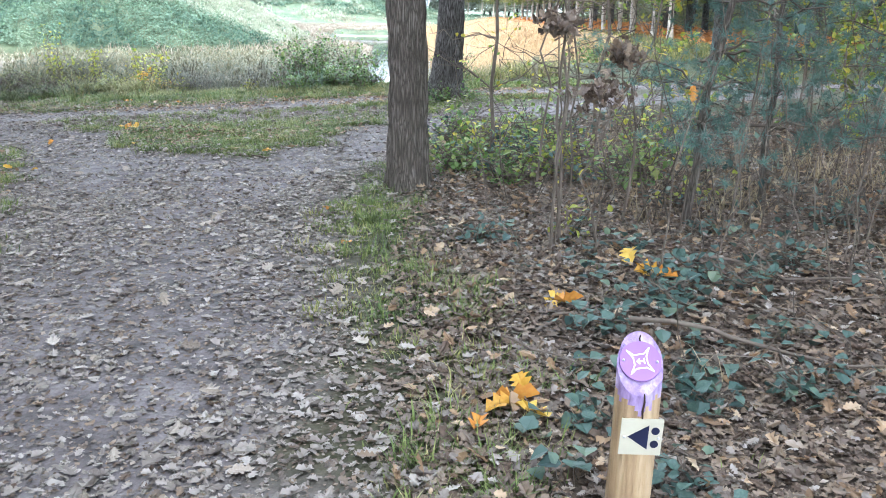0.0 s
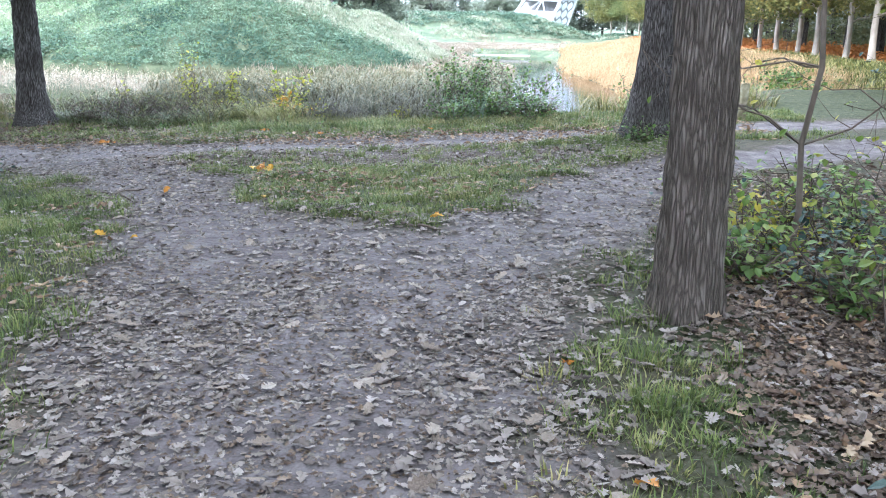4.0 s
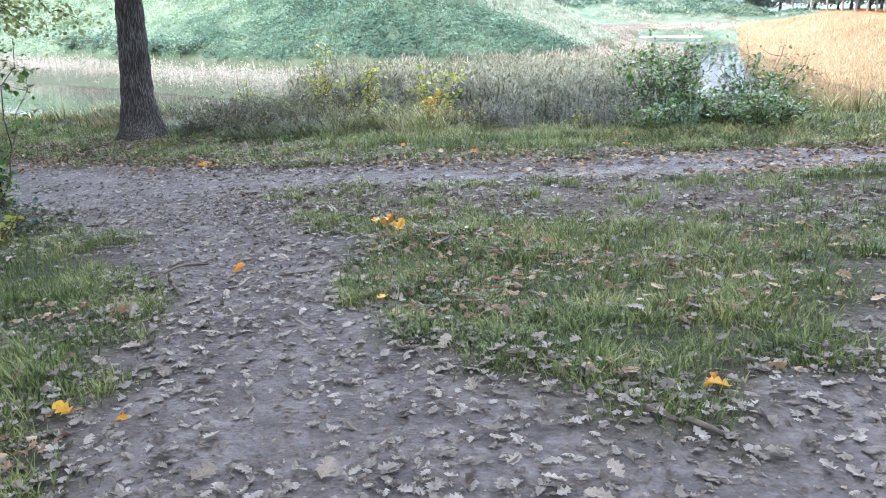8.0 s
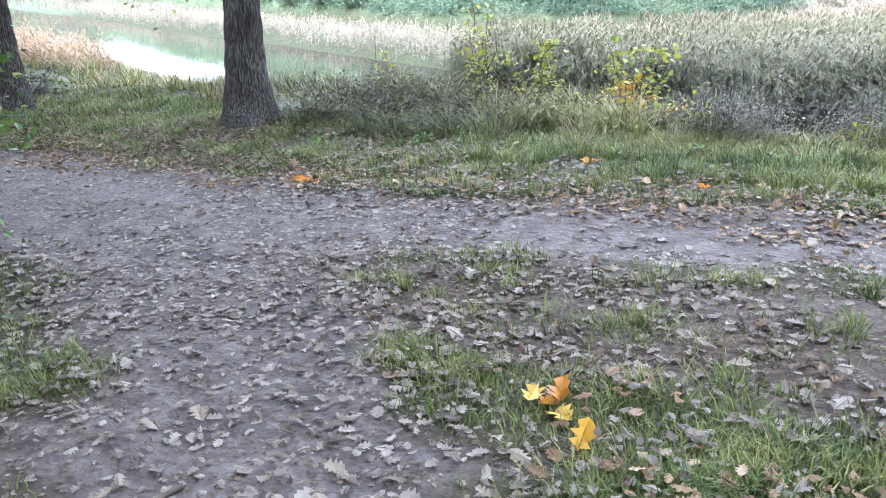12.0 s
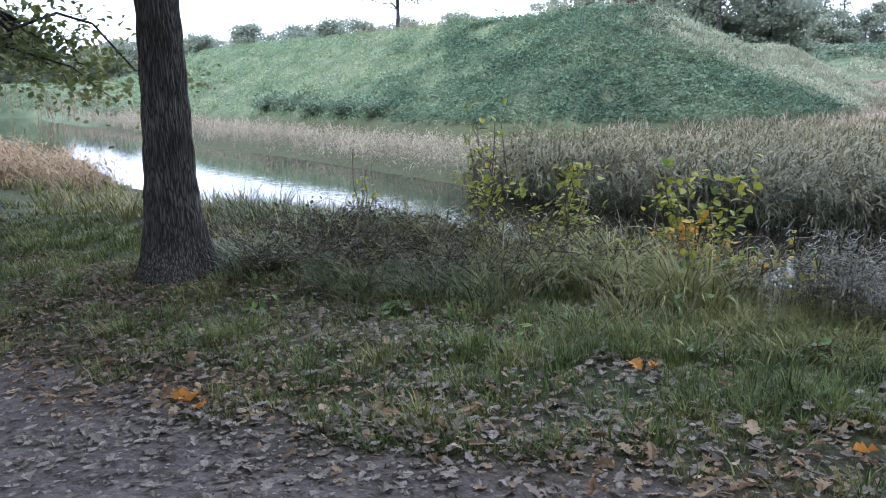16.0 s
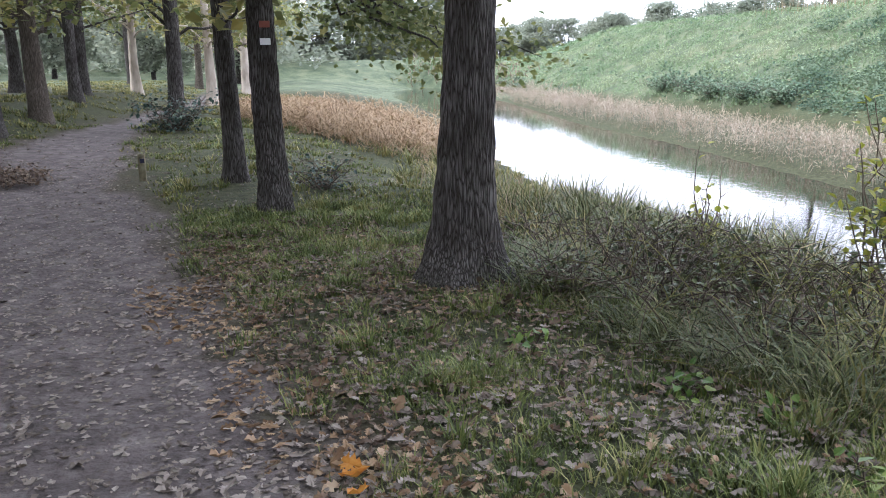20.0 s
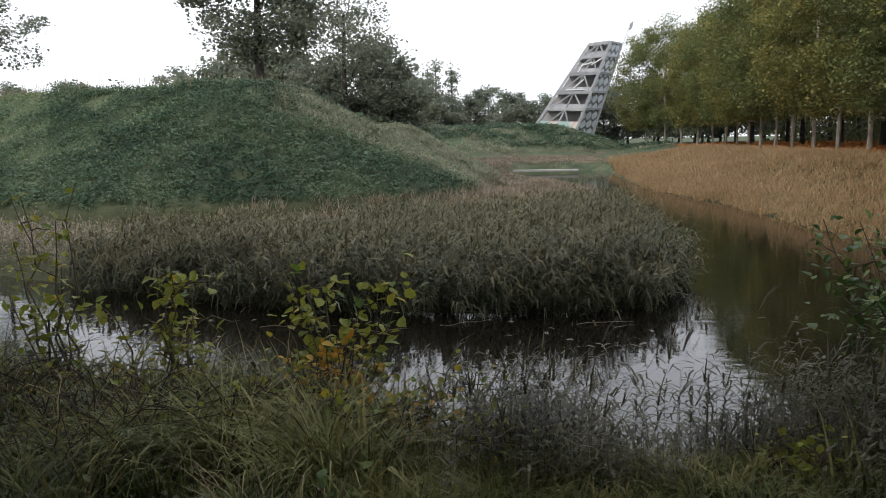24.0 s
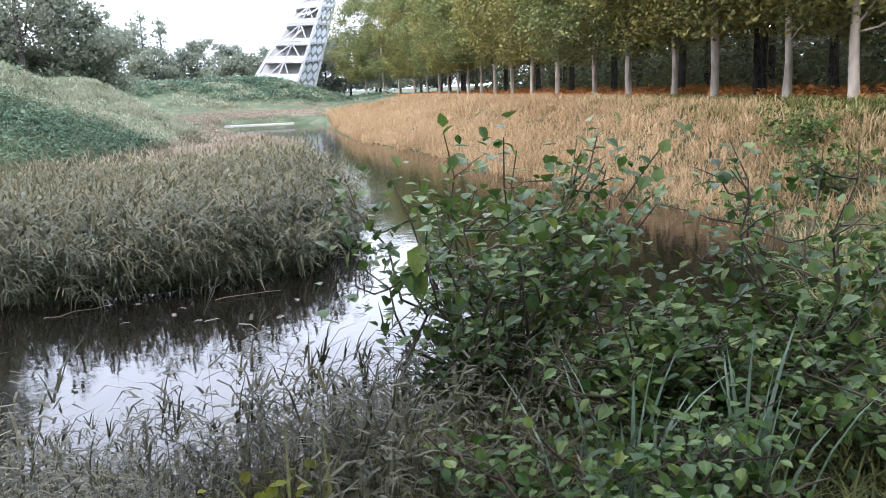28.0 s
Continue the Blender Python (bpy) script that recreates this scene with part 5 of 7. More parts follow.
tufts("marsh_thatch", 2600, (-16, -3.5, 36, 80), lambda x, y: far_bank(x, y, 14.0) * smooth01((-height(x, y) - 0.5) / 0.3) * (1 - open_marsh(x, y)), 20, 0.18, 0.34, 0.016, M_REED_B, "matted brown grass of the marsh", (0.3, 1.2), 0.7, 2)
tufts("marsh_turf", 3400, (-18, -2.5, 49, 112), lambda x, y: (1 - near_side(x, y)) * smooth01(-inside(WATER_EDGE, x, y) / 0.4) * smooth01((0.3 - height(x, y)) / 0.4), 20, 0.35, 0.14, 0.03, M_REED_B, "short brown turf round the pond", (0.4, 1.2), 0.7, 2)
reed_bed("bracken", sow(4000, (6.2, 12, 36, 100), lambda x, y: 0.9 + 0 * x), 0.27, M_BRACKEN, "rust-orange dead bracken under the trees", 8, 0.02, plume=0, hang=True, spread=3.0, leaf_len=0.24)
reed_bed("bracken", sow(4600, (-37, -21, 19.0, 27), lambda x, y: smooth01((1 - ((x + 29) / 8) ** 2 - ((y - 22.2) / 3.4) ** 2) * 2) * smooth01((-inside(WATER_EDGE, x, y)) / 0.5)), 1.0, M_BRACKEN_B,
         "brown dead bracken on the moat bank", 10, 0.016, plume=0, hang=True, spread=3.0, leaf_len=0.36)
reed_bed("shore_reeds", sow(10500, (-7.2, -1.8, 17.2, 21.4), lambda x, y: np.maximum(0.3 * smooth01((inside(WATER_EDGE, x, y) + 1.3) / 0.5), shore_zone(x, y)) * 0.7 * (1 - 0.45 * smooth01((inside(WATER_EDGE, x, y) - 0.05) / 0.45)) * smooth01((1.1 - inside(WATER_EDGE, x, y)) / 0.8) * smooth01((x + 6.4) / 0.8) * smooth01(0.75 + ripple(x, y, 1.4))), 0.72, M_REED_S,
         "grey-brown reeds on the near shore", 12, 0.006, leaf_len=0.12, spread=3.0, lean_to=0.12, plume=0.2, hang=True)


# ---- rampart herbs ----


def herbs(name, n, box, keep, size, material, label, flat=0.7, rise=0.0):
    xy = sow(n, box, keep)
    m = len(xy)
    P = on_ground(xy)
    idx = np.repeat(np.arange(m), 7)
    Q = P[idx] + rng.normal(0, 1, (len(idx), 3)) * np.array([0.22, 0.22, 0.1]) * size * 5 + np.array([0, 0, 0.1])
    Q[:, 2] += np.repeat(rise * rng.random(m) ** 1.5, 7)
    V, F = leaf_cloud(rng, Q, size, card_leaf(), flat)
    return stuff(name, V, F, material, label, "herbs")


herbs("undergrowth", 3200, (15, 31, 26, 112), lambda x, y: smooth01(0.6 + ripple(x, y, 0.4)), 0.3, M_WOODLEAF, "dim green undergrowth of the wood behind the row", 0.8, 2.4)
herbs("undergrowth", 1500, (17, 26, 24, 70), lambda x, y: 0 * x + 1, 0.3, M_WOODLEAF, "dim leafy undergrowth deep in the wood", 0.8, 5.0)
reed_bed("bracken", sow(6000, (5.0, 9.4, 42, 104), lambda x, y: smooth01((x - 5.0 - 0.08 * np.maximum(0, 60 - y)) / 1.2)), 0.4, M_BRACKEN, "bright orange dead bracken at the row's foot", 8, 0.018, plume=0, hang=True, spread=3.0, leaf_len=0.26)
herbs("wood_thicket", 9000, (24, 40, 16, 130), lambda x, y: 0 * x + 1, 0.5, M_FARHAZE, "dense thicket closing the wood, paled for haze", 0.8, 8.0)
herbs("west_thicket", 2600, (-112, -84, -20, 44), lambda x, y: 0 * x + 1, 0.6, M_FARHAZE, "thicket beyond the avenue, its leaves paled for haze", 0.8, 9.0)
herbs("leaf_floor", 5000, (9.3, 24, 30, 110), lambda x, y: 0 * x + 1, 0.16, M_BRACKEN, "red-brown bracken and leaves under the row", 0.6)
tufts("bank_turf", 900, (5.6, 9.2, 25, 47), lambda x, y: smooth01((x - 5.2) / 0.8), 26, 0.14, 0.2, 0.02, M_GRASS_T, "yellow-green grass below the row of oaks")


def on_rampart(x, y):
    return (1 - near_side(x, y)) * smooth01((height(x, y) + 0.75) / 0.3)


def shoulder(x, y):
    """The rampart's dry shoulder, which runs down from the crest's end."""
    across = -0.37 * (x + 18.3) + 0.93 * (y - 47.3) + 1.0 + 0.35 * ripple(x, y, 0.8)
    along = 0.93 * (x + 18.3) + 0.37 * (y - 47.3)
    return on_rampart(x, y) * smooth01((across + 3.4) / 1.6) * smooth01((16 - across) / 3) * smooth01(along / 3 + 0.3)


herbs("rampart_herbs", 30000, (-34, -4, 33, 50), lambda x, y: on_rampart(x, y) * (1 - 0.95 * shoulder(x, y)) * smooth01((x + 30) / 8 + 0.8 * ripple(x, y, 0.5)), 0.095, M_NETTLE, "dark nettles and herbs covering the rampart", 0.6, 0.22)
herbs("rampart_herbs", 22000, (-86, -20, 37, 66), lambda x, y: on_rampart(x, y), 0.1, M_HERB_L, "pale green grass and herbs of the rampart", 0.55, 0.12)
herbs("rampart_clumps", 2600, (-80, -5, 34, 62), lambda x, y: on_rampart(x, y) * smooth01(4 * (ripple(x, y, 0.7) - 0.25)), 0.15, M_NETTLE, "taller dark clumps of nettles on the rampart", 0.8, 0.5)
sow_blades("rampart_grass", 30000, (-86, -5, 34, 60), lambda x, y: on_rampart(x, y), 0.3, 0.035, (0.2, 0.9), M_HERB_L, "rough grass on the rampart", far_thin=False, clump=0.3)
tufts("ridge_grass", 11000, (-20, -3, 38, 64), shoulder, 26, 0.16, 0.22, 0.014, M_SHOULDER, "pale dry grass down the rampart's shoulder")
sow_blades("crest_stalks", 1500, (-40, -15, 44.5, 56), lambda x, y: (height(x, y) > 3.45).astype(float), 0.75, 0.03, (0.0, 0.35), M_GRASS_D, "dead stalks along the rampart's crest", far_thin=False)
sow_blades("rampart_grass", 15000, (-75, 4, 96, 130), lambda x, y: (height(x, y) > 0).astype(float), 0.3, 0.05, (0.3, 1.1), M_NETTLE, "grass of the distant rampart", far_thin=False)

herbs("rampart_herbs", 7000, (-40, 6, 108, 124), lambda x, y: (height(x, y) > 0).astype(float) * smooth01(0.75 + ripple(x, y, 0.3)), 0.24, M_NETTLE, "dark herbs on the distant rampart", 0.5, 0.08)
tufts("rampart_grass", 2200, (-30, 6, 104, 124), lambda x, y: (height(x, y) > 0).astype(float) * smooth01(0.4 + ripple(x, y, 0.25)), 18, 0.4, 0.3, 0.05, M_SHOULDER, "pale grass on the distant rampart")

# ---- waymarked post ----


def frame_post():
    px, py = 0.513, 1.86
    z0 = gz(px, py)
    top = base_empty("marker_post", (px, py, z0), "round wooden waymark post with a slanted purple top", "post")
    r, h = 0.057, 0.724 - z0
    bm = bmesh.new()
    bmesh.ops.create_cone(bm, cap_ends=True, segments=40, radius1=r * 1.05, radius2=r, depth=h + 0.3)
    bmesh.ops.translate(bm, verts=bm.verts, vec=(0, 0, (h + 0.3) / 2 - 0.3))
    bmesh.ops.subdivide_edges(bm, edges=[e for e in bm.edges if abs(e.verts[0].co.z - e.verts[1].co.z) > 0.2], cuts=70)
    # the slanted cut, facing the path
    tilt = radians(48)
    nrm = Vector((-0.08, -math.sin(tilt), math.cos(tilt)))
    bmesh.ops.bisect_plane(bm, geom=bm.verts[:] + bm.edges[:] + bm.faces[:], plane_co=(0, 0, h - 0.075), plane_no=nrm, clear_outer=True)
    bmesh.ops.holes_fill(bm, edges=[e for e in bm.edges if e.is_boundary], sides=0)
    for v in bm.verts:
        a = math.atan2(v.co.y, v.co.x)
        k = 1 + 0.02 * math.sin(3 * a + 5 * v.co.z) + 0.012 * math.sin(7 * a + 9 * v.co.z)
        v.co.x *= k
        v.co.y *= k
    body = part("body", bm, M_POST, top, smooth=False)
    body.data.materials.append(M_PURPLE_R)
    for p in body.data.polygons:
        d = (Vector(p.center) - Vector((0, 0, h - 0.075))).dot(nrm.normalized())
        a = math.atan2(p.center[1], p.center[0])
        if d > -0.026 + 0.009 * math.sin(5 * a) + 0.007 * math.sin(13 * a + 1) and p.center[2] > h - 0.24:
            p.material_index = 1
    # disc on the slant
    nn = nrm.normalized()
    up = Vector((0, 0, 1)) - nn * nn.z
    yax = up.normalized()
    xax = yax.cross(nn)
    face = Matrix(((xax.x, yax.x, nn.x, 0), (xax.y, yax.y, nn.y, 0), (xax.z, yax.z, nn.z, h - 0.075), (0, 0, 0, 1)))
    bm = bmesh.new()
    bmesh.ops.create_cone(bm, cap_ends=True, segments=48, radius1=0.053, radius2=0.052, depth=0.006)
    bmesh.ops.translate(bm, verts=bm.verts, vec=(0, 0.004, 0.005))
    bmesh.ops.transform(bm, matrix=face, verts=bm.verts)
    disc = part("disc", bm, M_PURPLE, top, "purple plastic waymark disc")

    def bars(lines, width, lift, mat_, parent, name, m):
        for (ax, ay), (bx, by) in lines:
            b2 = bmesh.new()
            L = math.hypot(bx - ax, by - ay) + width * 0.8
            bmesh.ops.create_cube(b2, size=1)
            bmesh.ops.scale(b2, vec=(L, width, 0.0012), verts=b2.verts)
            ang = math.atan2(by - ay, bx - ax)
            bmesh.ops.transform(b2, matrix=m @ Matrix.Translation(((ax + bx) / 2, (ay + by) / 2, lift)) @ Matrix.Rotation(ang, 4, "Z"), verts=b2.verts)
            part(name, b2, mat_, parent)

    k = 0.031
    star = [(-1, 1), (-0.45, 0.55), (0.45, 0.55), (1, 1), (0.62, 0.3), (0.62, -0.3), (1, -1), (0.45, -0.62), (-0.45, -0.62), (-1, -1), (-0.55, -0.3), (-0.55, 0.3)]
    ln = [((a[0] * k * 0.92, a[1] * k + 0.004), (b[0] * k * 0.92, b[1] * k + 0.004)) for a, b in zip(star, star[1:] + star[:1])]
    bars(ln, 0.003, 0.0086, M_WHITE, disc, "fort_outline", face @ Matrix.Rotation(radians(11), 4, "Z"))
    bars([((0.01, 0.003), (-0.008, 0.003)), ((-0.008, 0.003), (-0.002, 0.009)), ((-0.008, 0.003), (-0.002, -0.003)), ((0.01, -0.003), (0.01, 0.009))], 0.003, 0.0086, M_WHITE, disc, "arrow", face @ Matrix.Rotation(radians(8), 4, "Z"))
    for sx in (-0.042, 0.042):
        bm = bmesh.new()
        bmesh.ops.create_uvsphere(bm, u_segments=10, v_segments=6, radius=0.004)
        bmesh.ops.transform(bm, matrix=face @ Matrix.Translation((sx, 0.004, 0.008)), verts=bm.verts)
        part("screw", bm, M_STEEL, disc)
    # square plate below
    pm = Matrix.Translation((0.004, -r * 1.02, h - 0.25)) @ Matrix.Rotation(radians(90), 4, "X") @ Matrix.Rotation(radians(-1.5), 4, "Z")
    bm = bmesh.new()
    bmesh.ops.create_cube(bm, size=1)
    bmesh.ops.scale(bm, vec=(0.106, 0.1, 0.004), verts=bm.verts)
    bmesh.ops.bevel(bm, geom=bm.edges[:], offset=0.001, segments=1)
    bmesh.ops.transform(bm, matrix=pm, verts=bm.verts)
    plate = part("plate", bm, M_CREAM, top, "cream plate with a navy triangle and two dots")
    bm = bmesh.new()
    vs = [bm.verts.new(v) for v in ((-0.035, 0.001, 0), (0.017, -0.034, 0), (0.017, 0.034, 0))]
    bm.faces.new(vs)
    ex = bmesh.ops.extrude_face_region(bm, geom=bm.faces[:])
    bmesh.ops.translate(bm, verts=[v for v in ex["geom"] if isinstance(v, bmesh.types.BMVert)], vec=(0, 0, 0.001))
    bmesh.ops.recalc_face_normals(bm, faces=bm.faces)
    bmesh.ops.transform(bm, matrix=pm @ Matrix.Translation((0, 0, 0.0022)), verts=bm.verts)
    part("triangle", bm, M_NAVY, plate)
    for sy in (-0.0185, 0.0185):
        bm = bmesh.new()
        bmesh.ops.create_cone(bm, cap_ends=True, segments=24, radius1=0.0105, radius2=0.0105, depth=0.001)
        bmesh.ops.transform(bm, matrix=pm @ Matrix.Translation((0.034, sy, 0.0027)), verts=bm.verts)
        part("dot", bm, M_NAVY, plate)
    for sx in (-0.043, 0.044):
        bm = bmesh.new()
        bmesh.ops.create_uvsphere(bm, u_segments=10, v_segments=6, radius=0.004)
        bmesh.ops.transform(bm, matrix=pm @ Matrix.Translation((sx, 0, 0.003)), verts=bm.verts)
        part("screw", bm, M_STEEL, plate)
    # drying crack
    pts = [(0.004, -r * 1.015, h - 0.205), (0.002, -r * 1.02, h - 0.18), (0.005, -r * 1.015, h - 0.155), (0.003, -r * 1.0, h - 0.132)]
    V, F = tube(pts, [0.0018, 0.003, 0.0028, 0.002], 5)
    link_mesh("crack", V, F, M_CRACK, top)
    pts = [face @ Vector(p) for p in ((0.002, 0.055, 0.0005), (0.0, 0.066, 0.0008), (0.003, 0.076, 0.0005))]
    V, F = tube([tuple(p) for p in pts], [0.0015, 0.0022, 0.0018], 5)
    link_mesh("crack", V, F, M_CRACK, top)


frame_post()

# ---- shrubs, saplings and the undergrowth ----
LEAF = plain_leaf()
LEAF_MESHES = {}


def leaf_objects(top, P, sizes, material, r, tilt=0.7, name="leaf", tmpl=None, key="plain"):
    """Single leaves as parts that share one mesh."""
    if (key, material.name) not in LEAF_MESHES:
        T, F = tmpl or LEAF
        me = bpy.data.meshes.new(name)
        me.from_pydata([tuple(v) for v in T], [], [tuple(int(i) for i in f) for ff in F for f in ff])
        me.materials.append(material)
        LEAF_MESHES[(key, material.name)] = me
    for p, s in zip(P, sizes):
        ob = new(name, LEAF_MESHES[(key, material.name)])
        ob.parent = top
        ob.matrix_basis = pose(*p, math.degrees(r.normal(0, tilt)), math.degrees(r.normal(0, 0.35)), r.uniform(0, 360)) @ Matrix.Diagonal((s, s, s, 1))


def bush(name, place, label, category, seed, tall, wide, stems, n_parts, n_mass, leaf, part_mat, mass_mat, fall=0.6, low=0.1, group=""):
    """A many-stemmed bush: stems, side twigs, single leaves and a mass of leaves."""
    r = np.random.default_rng(seed)
    top = base_empty(name, place, label, category, group)
    tubes, tips = [], []
    for s in range(stems):
        a = r.uniform(0, 6.28)
        out = wide * r.uniform(0.2, 1.0)
        hh = tall * r.uniform(0.55, 1.0)
        end = np.array([math.cos(a) * out, math.sin(a) * out, hh])
        pts = bent_line((r.normal(0, 0.05), r.normal(0, 0.05), -0.06), end, 8, 0.04, r)
        tubes.append(tube(pts, np.linspace(0.011, 0.003, 8), 5))
        for q in range(7):
            f = r.uniform(low, 1.0)
            b = pts[int(f * 7)] * 1.0
            e = b + np.array([r.normal(0, 0.22), r.normal(0, 0.22), r.uniform(-0.02, 0.2)]) * wide
            ln = bent_line(b, e, 4, 0.06, r)
            tubes.append(tube(ln, np.linspace(0.005, 0.0015, 4), 4))
            tips += [ln[1], ln[2], ln[3]]
        tips += [pts[i] for i in range(2, 8)]
    V, F = merge(tubes)
    link_mesh("stem_work", V, F, M_TWIG, top, smooth=True)
    tips = np.array(tips)
    P = tips[r.integers(0, len(tips), n_parts)] + r.normal(0, 0.045, (n_parts, 3))
    P[:, 2] = np.maximum(P[:, 2], 0.03)
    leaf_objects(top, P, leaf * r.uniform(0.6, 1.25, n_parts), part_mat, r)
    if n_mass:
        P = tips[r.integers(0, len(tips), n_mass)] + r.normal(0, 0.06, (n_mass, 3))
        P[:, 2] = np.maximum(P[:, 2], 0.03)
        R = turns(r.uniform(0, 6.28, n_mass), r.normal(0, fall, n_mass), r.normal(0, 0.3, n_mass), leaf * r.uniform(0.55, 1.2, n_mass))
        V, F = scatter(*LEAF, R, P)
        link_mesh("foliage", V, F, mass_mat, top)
    return top


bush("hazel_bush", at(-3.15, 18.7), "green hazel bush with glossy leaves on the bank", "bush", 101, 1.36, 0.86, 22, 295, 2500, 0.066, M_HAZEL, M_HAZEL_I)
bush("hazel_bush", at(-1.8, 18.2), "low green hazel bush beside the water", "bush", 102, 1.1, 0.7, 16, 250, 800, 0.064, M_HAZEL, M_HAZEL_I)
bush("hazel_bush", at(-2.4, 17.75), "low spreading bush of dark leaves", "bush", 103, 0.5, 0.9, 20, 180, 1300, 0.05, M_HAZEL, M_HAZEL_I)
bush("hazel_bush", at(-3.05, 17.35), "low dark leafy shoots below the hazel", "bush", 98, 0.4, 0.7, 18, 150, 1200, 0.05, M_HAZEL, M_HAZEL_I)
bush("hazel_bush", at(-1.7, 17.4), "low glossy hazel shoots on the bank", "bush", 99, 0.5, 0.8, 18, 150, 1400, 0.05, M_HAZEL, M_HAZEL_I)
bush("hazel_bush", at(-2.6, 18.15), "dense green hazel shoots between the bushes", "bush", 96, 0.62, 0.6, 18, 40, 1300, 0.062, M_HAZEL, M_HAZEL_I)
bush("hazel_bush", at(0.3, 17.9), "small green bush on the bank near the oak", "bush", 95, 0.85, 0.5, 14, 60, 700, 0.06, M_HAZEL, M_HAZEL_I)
bush("oak_sapling", at(-8.9, 12.0), "dark bushy oak sapling beside the path", "bush", 104, 2.05, 0.5, 9, 200, 400, 0.075, M_HAZEL, M_HAZEL_I)
bush("turning_sapling", at(-6.8, 19.0), "sapling with green leaves yellow at the base", "sapling", 105, 1.15, 0.42, 8, 220, 160, 0.09, M_YGREEN, M_YGREEN)
bush("turning_weed", at(-6.75, 18.85), "orange-yellow leaves at the sapling's foot", "weed", 97, 0.6, 0.3, 9, 90, 30, 0.075, M_YELLOW, M_YELLOW)
bush("turning_sapling", at(-8.0, 18.9), "slender sapling with sparse yellow-green leaves", "sapling", 106, 1.1, 0.5, 8, 190, 90, 0.08, M_YGREEN, M_YGREEN)
bush("turning_sapling", at(-8.8, 18.8), "tall thin sapling losing its yellow leaves", "sapling", 107, 1.6, 0.4, 8, 170, 90, 0.075, M_YGREEN, M_YGREEN)
bush("turning_sapling", at(-10.3, 18.6), "thin sapling with a few leaves above the grass", "sapling", 108, 1.3, 0.35, 5, 60, 0, 0.07, M_YGREEN, M_YGREEN)
bush("bramble", at(-10.2, 18.3), "tangled dark bramble at the water's edge", "bush", 109, 0.55, 0.9, 26, 160, 360, 0.05, M_BANKB, M_BANKB)
bush("bramble", at(-9.2, 18.7), "low brown bramble on the bank", "bush", 110, 0.45, 0.8, 24, 140, 300, 0.05, M_BANKB, M_BANKB)
bush("bramble", at(-12.0, 18.2), "dark bramble tangle behind the bank oak", "bush", 113, 0.5, 0.8, 24, 120, 300, 0.05, M_BANKB, M_BANKB)
bush("bramble", at(-7.6, 18.6), "bramble and withered stems on the bank", "bush", 114, 0.4, 0.7, 22, 100, 200, 0.05, M_BANKB, M_BANKB)
for i, (x, y) in enumerate(((-6.75, 18.6), (-6.2, 18.2), (-6.95, 18.8))):
    bush("turning_weed", at(x, y), "bright yellow leaves of a low bank weed", "weed", 180 + i, 0.36, 0.28, 9, 20, 60, 0.06, M_YELLOW, M_YELLOW, group="bank weeds")
bush("turning_weed", at(-5.6, 17.9), "low yellowing weed on the bank", "weed", 115, 0.28, 0.35, 8, 70, 60, 0.06, M_YGREEN, M_YGREEN)
bush("turning_weed", at(-4.2, 17.6), "low yellow-leaved weed above the reeds", "weed", 116, 0.25, 0.3, 8, 60, 40, 0.055, M_YGREEN, M_YGREEN)
bush("turning_weed", at(-6.3, 18.3), "yellow-green weed at the sapling's foot", "weed", 117, 0.3, 0.4, 8, 80, 60, 0.06, M_YGREEN, M_YGREEN)
bush("bramble", at(-17.2, 17.6), "brambles at the foot of the avenue oaks", "bush", 111, 0.5, 0.9, 14, 60, 160, 0.07, M_BRAMBLE, M_BRAMBLE)
bush("brush_heap", at(-26.2, 16.9), "heap of leafy brush at a tree's foot", "bush", 112, 0.9, 1.6, 26, 0, 700, 0.12, M_BRAMBLE, M_BRAMBLE)
for i, (x, y, hh) in enumerate(((-34.5, 41.8, 1.3), (-32, 40.8, 1.1), (-29.4, 40.0, 1.4), (-27, 39.4, 1.0), (-37, 42.4, 1.0), (-58, 47, 1.5))):
    bush("rampart_bush", at(x, y), "grey-green scrub on the rampart's foot", "bush", 120 + i, hh * 0.75, 2.2, 16, 0, 900, 0.13, M_NETTLE, M_NETTLE, group="rampart scrub")

bush("hazel_shoot", at(-3.55, 18.4), "tall single hazel shoot with a few large leaves", "sapling", 118, 1.55, 0.08, 1, 9, 0, 0.12, M_HAZEL, M_HAZEL, low=0.8)
bush("turning_weed", at(-7.6, 10.9), "yellow leafy sprig at the path's edge", "weed", 119, 0.3, 0.25, 4, 26, 0, 0.1, M_YGREEN, M_YGREEN)
tufts("shore_grass", 260, (-6.9, -5.4, 16.6, 17.9), lambda x, y: smooth01(0.6 + ripple(x, y, 1.3)), 40, 0.07, 0.17, 0.01, M_SEDGE, "fresh yellow-green grass above the shore", (0.5, 1.2), 0.85, 4)
tufts("iris_clump", 14, (-3.15, -2.6, 17.2, 17.55), lambda x, y: 0 * x + 1, 8, 0.05, 0.4, 0.022, M_IRIS, "clump of broad blue-green iris blades", (0.1, 0.6), 0.8, 4)

# bits adrift along the reeds
for i in range(26):
    x, y = rng.uniform(-13, -4.2), rng.uniform(23.2, 25.0)
    T_, F_ = OAK_C if i % 3 else OAK
    ob = tagged(link_mesh("floating_leaf", T_, F_, M_LITTER), "pale leaf afloat on the moat", "leaf", "floating leaves")
    ob.matrix_basis = pose(x, y, WATER_Z + 0.012, rng.normal(0, 8), rng.normal(0, 8), rng.uniform(0, 360)) @ Matrix.Diagonal((0.1, 0.1, 0.1, 1))
